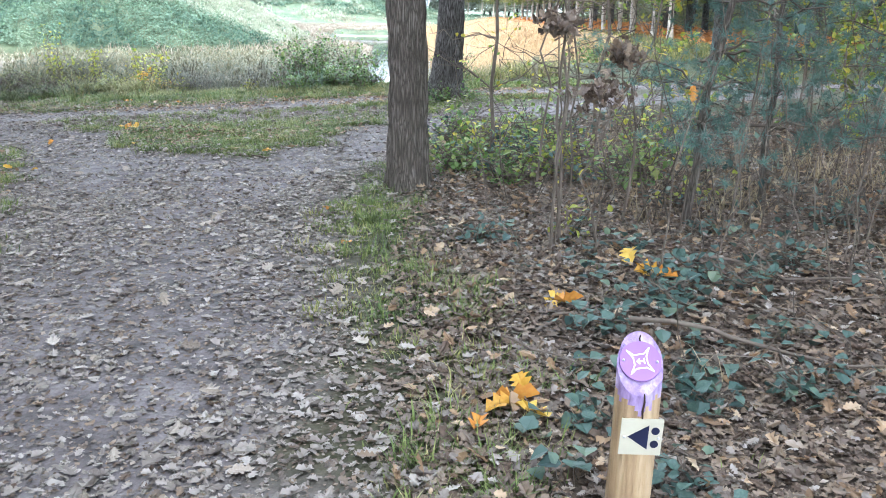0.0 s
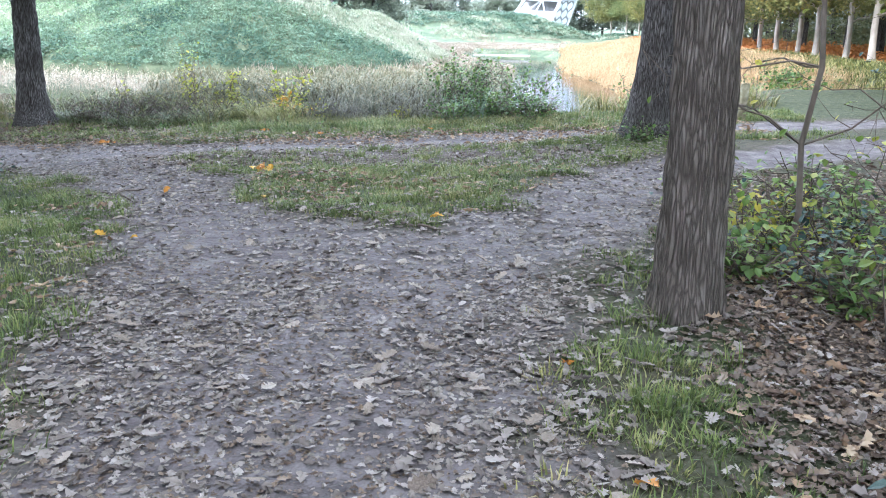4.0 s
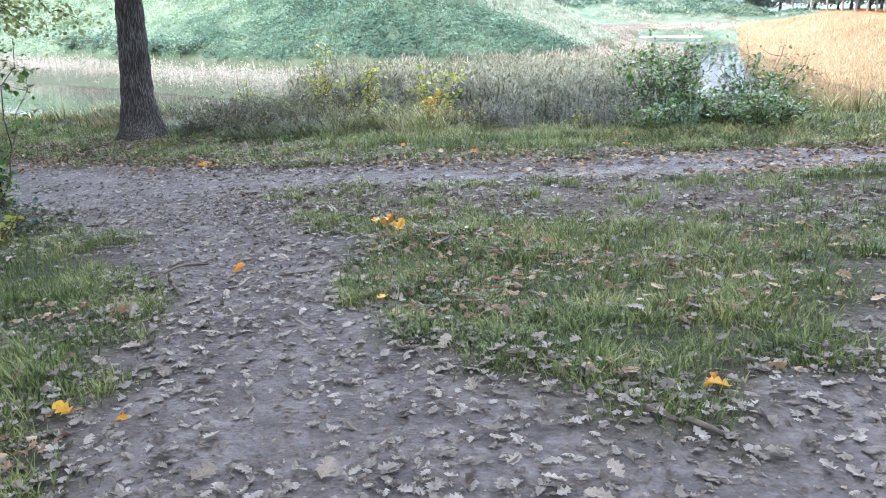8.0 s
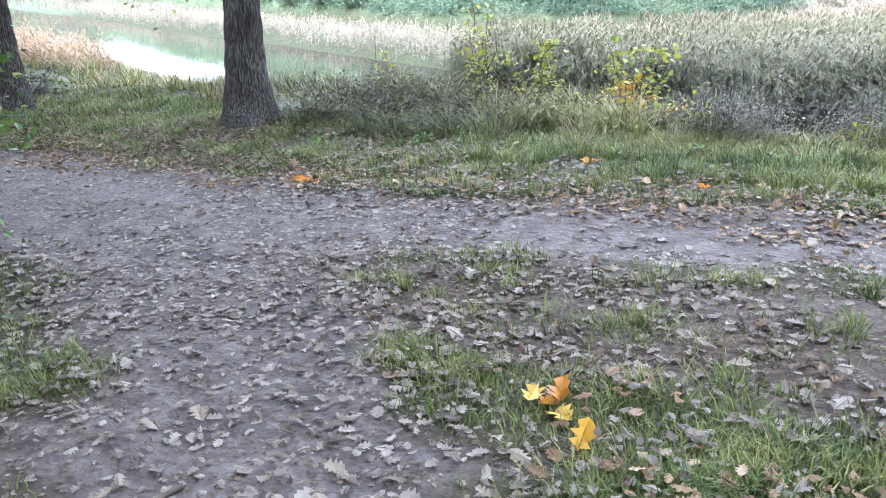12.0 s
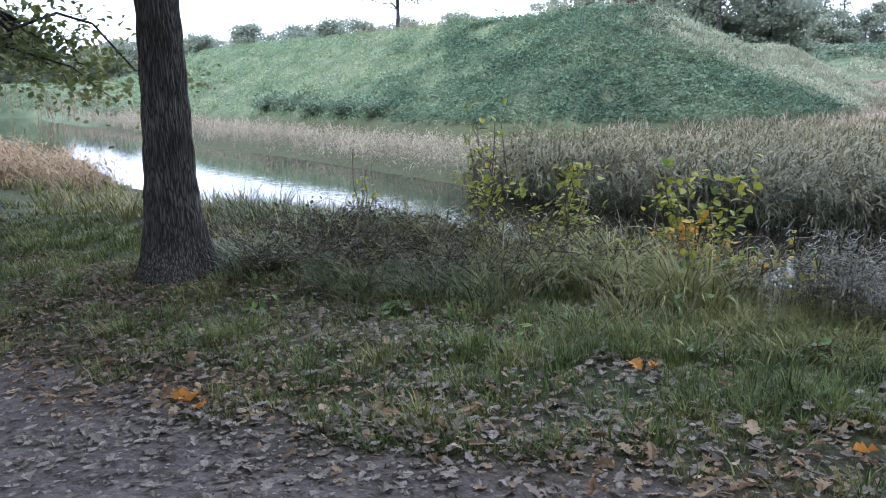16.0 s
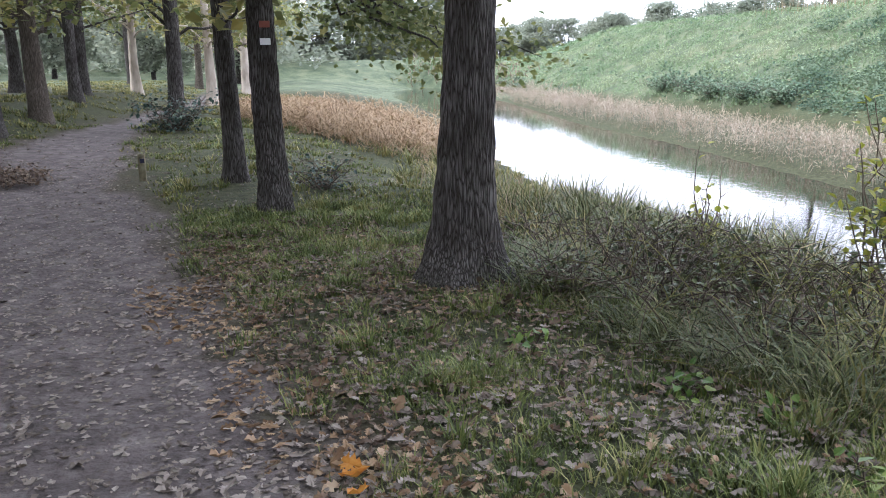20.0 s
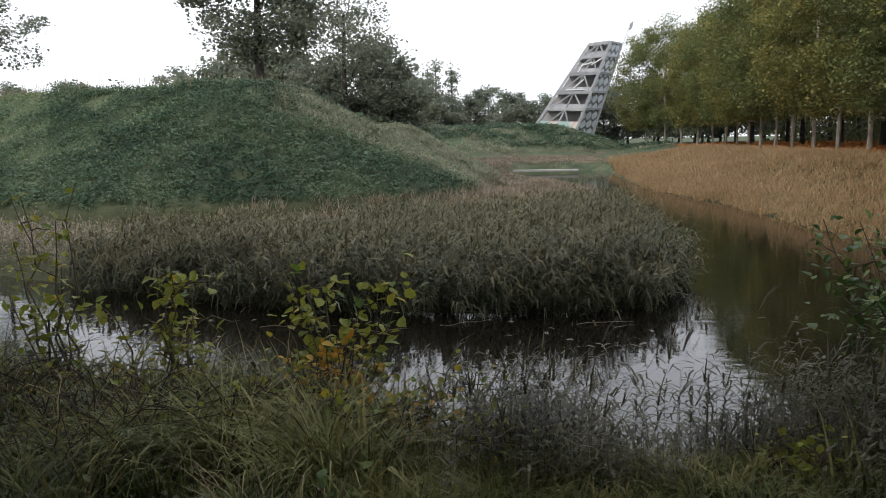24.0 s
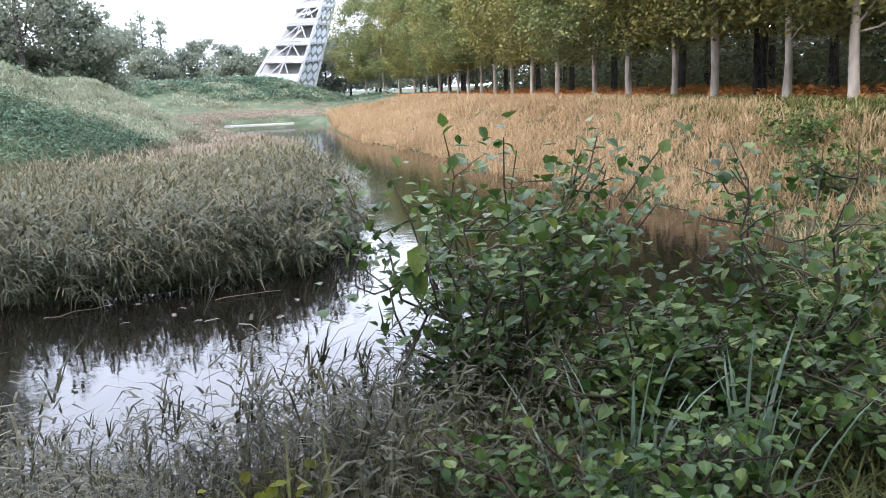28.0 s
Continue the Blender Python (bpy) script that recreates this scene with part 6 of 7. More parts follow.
for x, y, a, L in ((-9.6, 24.3, 0.1, 1.1), (-8.2, 24.1, 0.3, 0.8), (-11, 24.8, -0.2, 1.0), (-7.0, 24.6, 0.5, 0.7), (-5.2, 24.8, 0.2, 0.8)):
    V, F = tube(bent_line((x, y, WATER_Z + 0.01), (x + L * math.cos(a), y + L * math.sin(a), WATER_Z + 0.03), 7, 0.03), np.linspace(0.006, 0.003, 7), 6)
    tagged(link_mesh("fallen_reed", V, F, M_REED_B, smooth=True), "broken reed stem lying on the water", "reed", "fallen reeds")

for i, (x, y, hh, wd) in enumerate(((-6.7, 18.5, 0.45, 0.6), (-7.4, 18.2, 0.4, 0.6), (-5.9, 18.3, 0.5, 0.5), (-8.2, 18.4, 0.45, 0.6))):
    bush("turning_weed", at(x, y), "low weed with yellow and green leaves on the bank", "weed", 170 + i, hh, wd, 10, 40, 80, 0.06, M_YGREEN, M_YGREEN, group="bank weeds")
for i, (x, y, hh, wd, nl) in enumerate(((-6.35, 17.3, 0.16, 0.16, 40), (-6.5, 16.9, 0.12, 0.14, 34), (-7.9, 16.7, 0.12, 0.16, 30), (-6.1, 16.6, 0.1, 0.12, 26), (-7.2, 16.5, 0.1, 0.14, 26), (-8.4, 16.6, 0.12, 0.16, 34), (-5.4, 16.9, 0.14, 0.15, 34), (-4.7, 16.6, 0.1, 0.14, 28), (-9.6, 16.4, 0.12, 0.16, 30), (-6.9, 17.0, 0.12, 0.15, 30))):
    bush("leafy_weed", at(x, y), "fresh green broad-leaved weed in the grass", "weed", 400 + i, hh, wd, 6, nl, 0, 0.07, M_HAZEL, M_HAZEL, group="bank weeds")
for i, (x, y, hh) in enumerate(((-10.3, 17.2, 0.42), (-9.5, 17.5, 0.5), (-8.7, 17.6, 0.46), (-7.9, 17.8, 0.34), (-10.1, 18.0, 0.62), (-9.2, 18.2, 0.6), (-10.8, 18.3, 0.6), (-8.3, 18.3, 0.46))):
    bush("bramble", at(x, y), "dark bramble and withered stems on the moat bank", "bush", 440 + i, hh, 0.65, 22, 24, 460, 0.045, M_BANKB, M_BANKB, group="bank brambles")
bush("ivy_patch", at(0.0, 13.95), "dark leafy growth round the oak's foot", "weed", 420, 0.22, 0.5, 14, 120, 260, 0.06, M_HAZEL, M_HAZEL_I)
bush("ivy_patch", at(0.35, 14.15), "dark low leaves beside the oak's roots", "weed", 421, 0.2, 0.45, 12, 100, 220, 0.06, M_HAZEL, M_HAZEL_I)
for i, (x, y) in enumerate(((-8.0, 11.3), (-7.6, 10.2), (-7.9, 9.3))):
    bush("bramble", at(x, y), "dark low bramble in the grass beside the path", "bush", 430 + i, 0.28, 0.5, 14, 90, 120, 0.055, M_BRAMBLE, M_BRAMBLE)
for i, (x, y, hh) in enumerate(((4.3, 27.0, 1.2), (5.4, 29.5, 1.0), (4.9, 24.6, 1.1))):
    bush("bank_bush", at(x, y), "dark green bush on the far bank", "bush", 130 + i, hh, 0.9, 12, 0, 700, 0.11, M_HAZEL_I, M_HAZEL_I, group="far bank bushes")

# low brambles and weeds of the wood floor
for i, (x, y, hh, wd, nl) in enumerate(((1.2, 3.9, 0.16, 0.35, 70), (0.8, 3.7, 0.12, 0.25, 40), (1.05, 2.75, 0.12, 0.3, 60), (2.05, 4.4, 0.22, 0.4, 70), (0.24, 5.2, 0.16, 0.4, 70), (1.5, 2.9, 0.15, 0.35, 60), (0.6, 2.7, 0.1, 0.2, 30),
                                        (0.9, 5.2, 0.2, 0.35, 60), (1.6, 4.2, 0.2, 0.4, 70), (2.4, 3.6, 0.25, 0.4, 60), (0.45, 7.6, 0.35, 0.5, 120), (0.2, 8.6, 0.4, 0.6, 150), (0.8, 8.2, 0.4, 0.6, 150), (1.3, 7.2, 0.3, 0.6, 110),
                                        (1.9, 6.2, 0.3, 0.6, 90), (2.8, 5.4, 0.35, 0.6, 90), (0.85, 1.9, 0.1, 0.25, 40), (0.75, 2.2, 0.12, 0.25, 40), (1.4, 9.0, 0.5, 0.7, 160), (2.6, 8.0, 0.5, 0.8, 160))):
    bush("bramble_patch", at(x, y), "low blue-green bramble leaves on the wood floor", "weed", 140 + i, hh, wd, 6, min(nl, 30), max(0, nl - 30), 0.06, M_YGREEN if i in (7, 10, 11, 12, 13, 14) else M_BRAMBLE, M_BRAMBLE, group="wood floor weeds")


for i, (x, y, hh, wd) in enumerate(((0.15, 7.75, 0.42, 0.4), (0.5, 8.5, 0.5, 0.5), (1.0, 9.5, 0.55, 0.6), (1.1, 8.6, 0.5, 0.5), (1.15, 7.6, 0.42, 0.45), (1.7, 7.0, 0.4, 0.5), (0.6, 7.15, 0.36, 0.4), (2.1, 8.1, 0.6, 0.6), (0.2, 10.2, 0.4, 0.5))):
    bush("wood_herbs", at(x, y), "fresh yellow-green leafy herbs under the saplings", "weed", 460 + i, hh, wd, 14, 0, 300, 0.07, M_YGREEN, M_YGREEN if i % 3 == 1 else M_HAZEL_L, group="wood edge herbs")


def leaf_patch(x, y, wide, n, seed):
    """Broad flat bramble leaves on short stalks, close over the fallen leaves."""
    r = np.random.default_rng(seed)
    P = np.stack([r.normal(0, wide * 0.42, n), r.normal(0, wide * 0.42, n), r.uniform(0.03, 0.11, n)], 1)
    stalks = [tube(bent_line((p[0] * 0.5, p[1] * 0.5, -0.03), p, 4, 0.05, r), np.linspace(0.002, 0.0012, 4), 3) for p in P]
    top = base_empty("bramble_patch", at(x, y), "broad blue-green bramble leaves among fallen leaves", "weed", "wood floor weeds")
    link_mesh("stem_work", *merge(stalks), M_TWIG, top)
    R = turns(r.uniform(0, 6.28, n), r.normal(0, 0.4, n), r.normal(0, 0.3, n), 0.058 * r.uniform(0.55, 1.3, n))
    link_mesh("foliage", *scatter(*plain_leaf(0.56, 0.25), R, P), M_BRAMBLE, top)


for i, (x, y, wide, n) in enumerate(((1.19, 4.8, 0.2, 34), (0.85, 4.6, 0.16, 22), (1.35, 4.2, 0.24, 50), (1.13, 3.75, 0.24, 46), (0.87, 4.2, 0.16, 20), (0.72, 3.6, 0.2, 34), (1.04, 2.93, 0.18, 30), (1.16, 3.27, 0.14, 18),
                                     (0.68, 3.06, 0.12, 14), (0.6, 2.64, 0.14, 18), (0.37, 2.6, 0.1, 10), (0.44, 5.1, 0.16, 20), (0.49, 4.33, 0.08, 8), (0.46, 2.28, 0.12, 14), (1.8, 5.2, 0.22, 40), (1.6, 3.4, 0.2, 30))):
    leaf_patch(x, y, wide * 1.1, int(n * 0.72), 700 + i)


def sapling(place, seed, tall, lean, r0, label, branches=14, leaf_mat=None, n_leaves=0, leaf=0.05):
    """A thin bare or sparsely leaved sapling."""
    r = np.random.default_rng(seed)
    top = base_empty("sapling", place, label, "sapling", "wood saplings")
    end = np.array([lean[0] * tall, lean[1] * tall, tall])
    pts = bent_line((0, 0, -0.1), end, 12, 0.012, r)
    V, F = tube(pts, np.linspace(r0, r0 * 0.25, 12), 7)
    link_mesh("stem", V, F, M_TWIG, top, smooth=True)
    tubes, tips = [], []
    for b in range(branches):
        f = r.uniform(0.15, 0.95)
        p = pts[int(f * 11)]
        a = r.uniform(0, 6.28)
        L = tall * r.uniform(0.12, 0.3) * (1.1 - 0.6 * f)
        e = p + np.array([math.cos(a) * L, math.sin(a) * L, L * r.uniform(-0.1, 0.7)])
        ln = bent_line(p, e, 6, 0.05, r)
        tubes.append(tube(ln, np.linspace(r0 * 0.35, 0.0015, 6), 4))
        for q in range(4):
            s = ln[r.integers(1, 6)]
            e2 = s + r.normal(0, 0.3, 3) * L
            l2 = bent_line(s, e2, 4, 0.06, r)
            tubes.append(tube(l2, np.linspace(0.003, 0.001, 4), 3))
            tips += [l2[2], l2[3]]
    V, F = merge(tubes)
    tagged(link_mesh("branchwork", V, F, M_TWIG, top), kind="stuff")
    if n_leaves:
        tips = np.array(tips)
        P = tips[r.integers(0, len(tips), n_leaves)] + r.normal(0, 0.03, (n_leaves, 3))
        V, F = scatter(*LEAF, turns(r.uniform(0, 6.28, n_leaves), r.normal(0.4, 0.7, n_leaves), r.normal(0, 0.4, n_leaves), leaf * r.uniform(0.6, 1.3, n_leaves)), P)
        tagged(link_mesh("foliage", V, F, leaf_mat, top), kind="stuff")
    return top


sapling(at(0.7, 4.8), 201, 3.6, (0.02, 0.0), 0.011, "thin sapling among the leaves", 12, M_YGREEN, 50, 0.045)
sapling(at(0.78, 4.95), 202, 3.2, (-0.06, 0.05), 0.012, "thin leaning sapling with few leaves", 10, M_YGREEN, 40, 0.045)
sapling(at(1.3, 5.6), 203, 3.0, (0.07, 0.0), 0.012, "thin bare sapling of the thicket", 10)
sapling(at(0.5, 8.1), 204, 5.0, (0.02, 0.0), 0.022, "slim dark sapling with a few yellow leaves", 22, M_YGREEN, 80)
sapling(at(0.85, 7.0), 205, 3.4, (0.05, 0.02), 0.012, "thin sapling of the thicket", 16, M_YGREEN, 70, 0.05)
sapling(at(1.15, 6.9), 206, 3.8, (-0.03, 0.02), 0.012, "thin sapling of the thicket", 18, M_YGREEN, 70, 0.05)
sapling(at(1.8, 9.4), 207, 4.5, (0.0, 0.0), 0.025, "sapling with yellowing leaves", 24, M_YGREEN, 220, 0.06)
for i in range(26):
    x, y = rng.uniform(1.2, 6.5), rng.uniform(4.2, 12.0)
    if y > 11.0 and x < 3.5:
        continue
    sapling(at(x, y), 210 + i, rng.uniform(2.0, 4.5), (rng.normal(0, 0.06), rng.normal(0, 0.06)), rng.uniform(0.005, 0.013), "thin sapling of the thicket with sparse leaves", 12, M_YGREEN if i % 2 else M_BRAMBLE,
            90 if i % 3 else 20, 0.055)


def dead_leaf_clump(place, seed, size):
    r = np.random.default_rng(seed)
    n = 150
    P = r.normal(0, 1, (n, 3)) * np.array([size, size, size * 0.62]) * 1.05
    V, F = scatter(*OAK_S, turns(r.uniform(0, 6.28, n), r.uniform(0.5, 2.6, n), r.uniform(0, 6.28, n), 0.05 * r.uniform(0.7, 1.3, n)), P)
    ob = base_empty("dead_leaf_clump", place, "clump of withered brown leaves hanging in twigs", "leaf clump", "withered clumps")
    tagged(link_mesh("leaves", V, F, M_LITTER_W, ob), kind="stuff")
    twig = bent_line((0, 0, -0.06), (r.normal(0, 0.1), 0.1, -(place[2] - gz(place[0], place[1])) - 0.05), 8, 0.03, r)
    V, F = tube(twig, np.linspace(0.004, 0.007, 8), 5)
    link_mesh("twig", V, F, M_TWIG, ob)


dead_leaf_clump((0.88, 4.46, 1.07), 301, 0.066)
dead_leaf_clump((0.67, 4.78, 1.43), 302, 0.05)
dead_leaf_clump((1.04, 4.73, 1.27), 303, 0.04)


def pine(place, seed, tall, r0, lean, label):
    """A young soft-needled pine: stem, whorled branches and tufts of long needles."""
    r = np.random.default_rng(seed)
    top = base_empty("young_pine", place, label, "pine", "young pines")
    pts = bent_line((0, 0, -0.1), (lean[0] * tall, lean[1] * tall, tall), 14, 0.012, r)
    V, F = tube(pts, np.linspace(r0, r0 * 0.3, 14), 9)
    link_mesh("stem", V, F, M_BARK, top, smooth=True)
    tubes, tuft = [], []
    for w in range(9):
        f = 0.27 + 0.71 * w / 9
        p = pts[int(f * 13)]
        for k in range(4):
            a = r.uniform(0, 6.28)
            L = (1.0 - 0.6 * f) * r.uniform(0.5, 1.1)
            e = p + np.array([math.cos(a) * L, math.sin(a) * L, L * r.uniform(-0.15, 0.3)])
            ln = bent_line(p, e, 7, 0.04, r)
            tubes.append(tube(ln, np.linspace(0.012, 0.002, 7), 4))
            for q in range(9):
                s = ln[r.integers(2, 7)]
                e2 = s + np.array([math.cos(a), math.sin(a), 0.2]) * r.uniform(0.05, 0.22) + r.normal(0, 0.12, 3)
                tubes.append(tube([s, (s + e2) / 2 + r.normal(0, 0.01, 3), e2], [0.003, 0.002, 0.001], 3))
                tuft += [(s + e2) / 2, e2, e2]
    V, F = merge(tubes)
    tagged(link_mesh("branchwork", V, F, M_TWIG, top), kind="stuff")
    tuft = np.repeat(np.array(tuft), 34, axis=0)
    n = len(tuft)
    d = r.normal(size=(n, 3)) + np.array([0, 0, 0.35])
    d /= np.linalg.norm(d, axis=1)[:, None]
    L = r.uniform(0.04, 0.1, n)[:, None]
    side = np.cross(d, r.normal(size=(n, 3)))
    side /= np.linalg.norm(side, axis=1)[:, None]
    V = np.stack([tuft - side * 0.0015, tuft + side * 0.0015, tuft + d * L], 1).reshape(-1, 3)
    link_mesh("needle_mass", V, [np.arange(3 * n).reshape(-1, 3)], M_PINE, top)


pine(at(1.74, 5.5), 401, 3.4, 0.035, (0.07, 0.0), "young soft-needled pine at the wood's edge")
pine(at(2.45, 6.0), 402, 3.0, 0.03, (0.0, 0.0), "young blue-green pine in the thicket")
pine(at(4.6, 7.4), 403, 3.6, 0.04, (-0.02, 0.0), "young blue-green pine in the thicket")
pine(at(3.1, 5.0), 404, 2.8, 0.03, (0.03, 0.0), "young blue-green pine in the thicket")

# trees that close the wood on its far side
wood_kinds = []
for k in range(3):
    wood_kinds.append(tree("wood_tree", at(6.5 + 2.5 * k, 9 + 1.8 * k), "slim tree of the wood with yellowing leaves", "tree", 90 + k, 11, 0.1, ((0, 0, 6.4), (3.0, 3.0, 4.6)), (M_OAKGOLD, M_OAKLEAF, M_OAKGOLD)[k], M_BARK_D,
                           0.24, 100, 30, 0.55, 0.04, (0, 0), "wood trees", split=False))
for i in range(24):
    x, y = rng.uniform(6.5, 24), rng.uniform(0, 13.0)
    copy_thing(wood_kinds[i % 3], pose(*at(x, y), 0, 0, rng.uniform(0, 360)))
for i in range(12):
    x = rng.uniform(7, 26)
    copy_thing(wood_kinds[i % 3], pose(*at(x, 21.0 + 0.1 * x + rng.uniform(0, 2.0)), 0, 0, rng.uniform(0, 360)))

# dead stalks and bramble canes of the wood edge
canes = []
for i in range(110):
    x, y = rng.uniform(0.5, 5), rng.uniform(2.4, 8.5)
    p = np.array(at(x, y))
    a, L = rng.uniform(0, 6.28), rng.uniform(0.15, 0.7)
    e = p + np.array([math.cos(a) * L, math.sin(a) * L, rng.uniform(0.02, 0.6)])
    canes.append(tube(bent_line(p, e, 6, 0.08), np.linspace(0.004, 0.0015, 6), 4))
V, F = merge(canes)
stuff("dead_stalks", V, F, M_TWIG, "brown dead stalks and bramble canes", "stalks")
sow_blades("wood_dry_grass", 6000, (0.4, 6, 2.6, 10), lambda x, y: smooth01(0.2 + ripple(x, y, 1.4)) * smooth01((x - 0.5) / 0.8), 0.28, 0.006, (0.4, 1.2), M_GRASS_D, "dry grass at the wood's edge", clump=0.08)


# bare twigs of the thicket, and the tangle of dead stems on the moat bank
twigs = []
for i in range(46):
    x, y = rng.uniform(0.5, 3.0), rng.uniform(3.6, 7.4)
    if x < 0.9 and y < 4.4:
        continue
    p = np.array(at(x, y))
    hh = rng.uniform(0.5, 1.9)
    ln = bent_line(p, p + np.array([rng.normal(0, 0.22) * hh, rng.normal(0, 0.22) * hh, hh]), 7, 0.035)
    twigs.append(tube(ln, np.linspace(0.0045, 0.0015, 7), 4))
    for q in range(3):
        s = ln[rng.integers(2, 7)]
        twigs.append(tube(bent_line(s, s + rng.normal(0, 0.16, 3) + np.array([0, 0, 0.08]), 4, 0.06), np.linspace(0.002, 0.0008, 4), 3))
V, F = merge(twigs)
stuff("bare_twigs", V, F, M_TWIG, "thin bare twigs of the thicket", "twigs")
for mat_, n, lab in ((M_CANE, 170, "dark tangle of dead bramble stems on the bank"), (M_GRASS_T, 130, "pale withered stems tangled on the bank")):
    stems = []
    for i in range(n):
        x, y = rng.uniform(-10.4, -7.6), 17.9 + rng.normal(0, 0.4)
        p = np.array(at(x, y))
        a, L, hh = rng.normal(0.2, 1.0) + (3.14 if i % 2 else 0), rng.uniform(0.4, 1.2), rng.uniform(0.1, 0.55)
        t_ = np.linspace(0, 1, 7)
        arc = p + np.stack([np.cos(a) * L * t_, np.sin(a) * L * t_, hh * 4 * t_ * (1 - 0.8 * t_)], 1) + rng.normal(0, 0.012, (7, 3))
        stems.append(tube(arc, np.linspace(0.0045, 0.0015, 7), 3))
    V, F = merge(stems)
    stuff("stem_tangle", V, F, mat_, lab, "stems")
tufts("verge_tufts", 400, (-1.6, 0.9, 0.9, 7.2), lambda x, y: smooth01((-inside(PATH_EDGE, x, y) + 0.1) / 0.2) * smooth01((0.95 + inside(PATH_EDGE, x, y)) / 0.4) * smooth01(0.3 + 1.6 * ripple(x, y, 1.9)), 50, 0.07, 0.06, 0.009, M_GRASS_T,
      "green grass between the path and the wood", seg=2)
for i, (x, y, hh) in enumerate(((3.4, 9.2, 3.2), (4.2, 8.6, 3.4), (5.0, 9.6, 3.6), (2.7, 10.0, 3.0), (5.6, 8.2, 3.4), (4.6, 10.4, 3.8))):
    sapling(at(x, y), 260 + i, hh, (0.03, 0.0), 0.016, "sapling with bright yellow autumn leaves", 20, M_YGREEN, 900, 0.085)


# ---- bright leaves, sticks, posts ----
def bright_leaf(x, y, size, material, label, seed):
    r = np.random.default_rng(seed)
    T, F = (OAK_B, OAK_E, OAK_D)[seed % 3]
    ob = tagged(link_mesh("fallen_leaf", T, F, material), label, "leaf", "bright fallen leaves")
    ob.matrix_basis = pose(*at(x, y, 0.03), r.normal(0, 22), r.normal(0, 22), r.uniform(0, 360)) @ Matrix.Diagonal((size, size, size, 1))


for i, (x, y, s) in enumerate(((0.6, 3.85, 0.16), (0.63, 3.95, 0.15), (0.19, 2.75, 0.15), (0.24, 2.85, 0.17), (0.33, 2.78, 0.15), (0.36, 2.9, 0.12), (0.16, 2.66, 0.13), (1.13, 4.3, 0.17), (1.1, 4.4, 0.15), (1.2, 4.2, 0.14),
                               (-4.6, 8.5, 0.1), (-4.35, 8.55, 0.07), (-4.63, 11.95, 0.16), (-4.75, 12.0, 0.14), (-4.55, 11.85, 0.15), (-4.68, 11.9, 0.16), (-4.43, 11.65, 0.13), (-2.0, 9.4, 0.12), (-2.05, 9.5, 0.09), (-3.9, 10.2, 0.1),
                               (-6.26, 16.2, 0.13), (-6.2, 16.3, 0.1), (-8.34, 14.64, 0.13), (-8.4, 14.75, 0.12), (-8.2, 14.7, 0.1), (-0.9, 6.2, 0.1), (-0.6, 5.2, 0.1), (-5.0, 15.6, 0.1), (-3.3, 16.1, 0.12), (-5.2, 10.6, 0.09))):
    bright_leaf(x, y, s, M_ORANGE if i % 3 == 0 or i > 19 else M_YELLOW, "bright yellow to orange fallen leaf", 500 + i)
lf = tagged(link_mesh("fallen_leaf", *OAK, M_ORANGE), "orange leaf caught on a thin stem", "leaf", "bright fallen leaves")
lf.matrix_basis = pose(1.56, 5.05, 0.97, 70, 10, 20) @ Matrix.Diagonal((0.11, 0.11, 0.11, 1))
V, F = tube(bent_line((1.56, 5.06, 0.98), at(1.62, 5.2, -0.02), 7, 0.03), np.linspace(0.003, 0.005, 7), 4)
tagged(link_mesh("twig", V, F, M_TWIG), "thin upright bare twig holding a leaf", "twig")

for a, b, r0, lab in (((-5.62, 10.45), (-5.3, 10.12), 0.018, "short broken branch at the path's edge"), ((-8.0, 11.9), (-7.3, 11.6), 0.02, "dead branch lying in the grass"), ((-2.3, 9.12), (-1.95, 9.0), 0.016, "pale stick on the grass"),
                      ((-4.9, 10.6), (-4.3, 10.95), 0.008, "thin twig on the path"), ((-4.5, 11.2), (-3.9, 11.0), 0.007, "thin twig on the path"), ((-5.6, 10.9), (-5.75, 10.2), 0.012, "stick lying along the path"),
                      ((0.9, 3.5), (1.85, 2.95), 0.013, "thin dark fallen branch on the wood floor"), ((1.5, 4.45), (2.4, 3.85), 0.011, "thin fallen branch among the brambles"), ((0.55, 3.62), (1.0, 3.55), 0.006, "thin dark twig on the leaves"),
                      ((0.3, 3.4), (0.62, 3.05), 0.006, "thin dark twig on the leaves"), ((0.9, 4.7), (1.5, 4.95), 0.007, "thin grey twig on the leaves")):
    bed = 0.06 if a[0] > 0 else 0.0
    pa, pb = np.array(at(*a, r0 + bed)), np.array(at(*b, r0 * 0.8 + bed))
    V, F = tube(bent_line(pa, pb, 7, 0.03), np.linspace(r0, r0 * 0.5, 7), 8)
    tagged(link_mesh("stick", V, F, M_TWIG, smooth=True), lab, "stick", "fallen sticks")


def short_post(place, tall, r0, material, label):
    V, F = tube([(0, 0, -0.2), (0, 0, tall * 0.5), (0.01, 0, tall), (0.01, 0, tall + 0.005)], [r0, r0 * 0.98, r0 * 0.95, r0 * 0.4], 14)
    ob = tagged(link_mesh("wooden_post", V, F, material, smooth=True), label, "post")
    ob.location = place
    return ob


short_post(at(2.0, 17.7), 0.62, 0.075, M_MOSS, "weathered round post beside the water")
mk = short_post(at(-18.9, 15.2), 0.42, 0.06, M_MOSS, "small dark marker post on the verge")
bm = bmesh.new()
bmesh.ops.create_cube(bm, size=1)
bmesh.ops.scale(bm, vec=(0.012, 0.07, 0.07), verts=bm.verts)
bmesh.ops.translate(bm, verts=bm.verts, vec=(0.063, 0, 0.32))
part("marker_plate", bm, M_NAVY, mk)
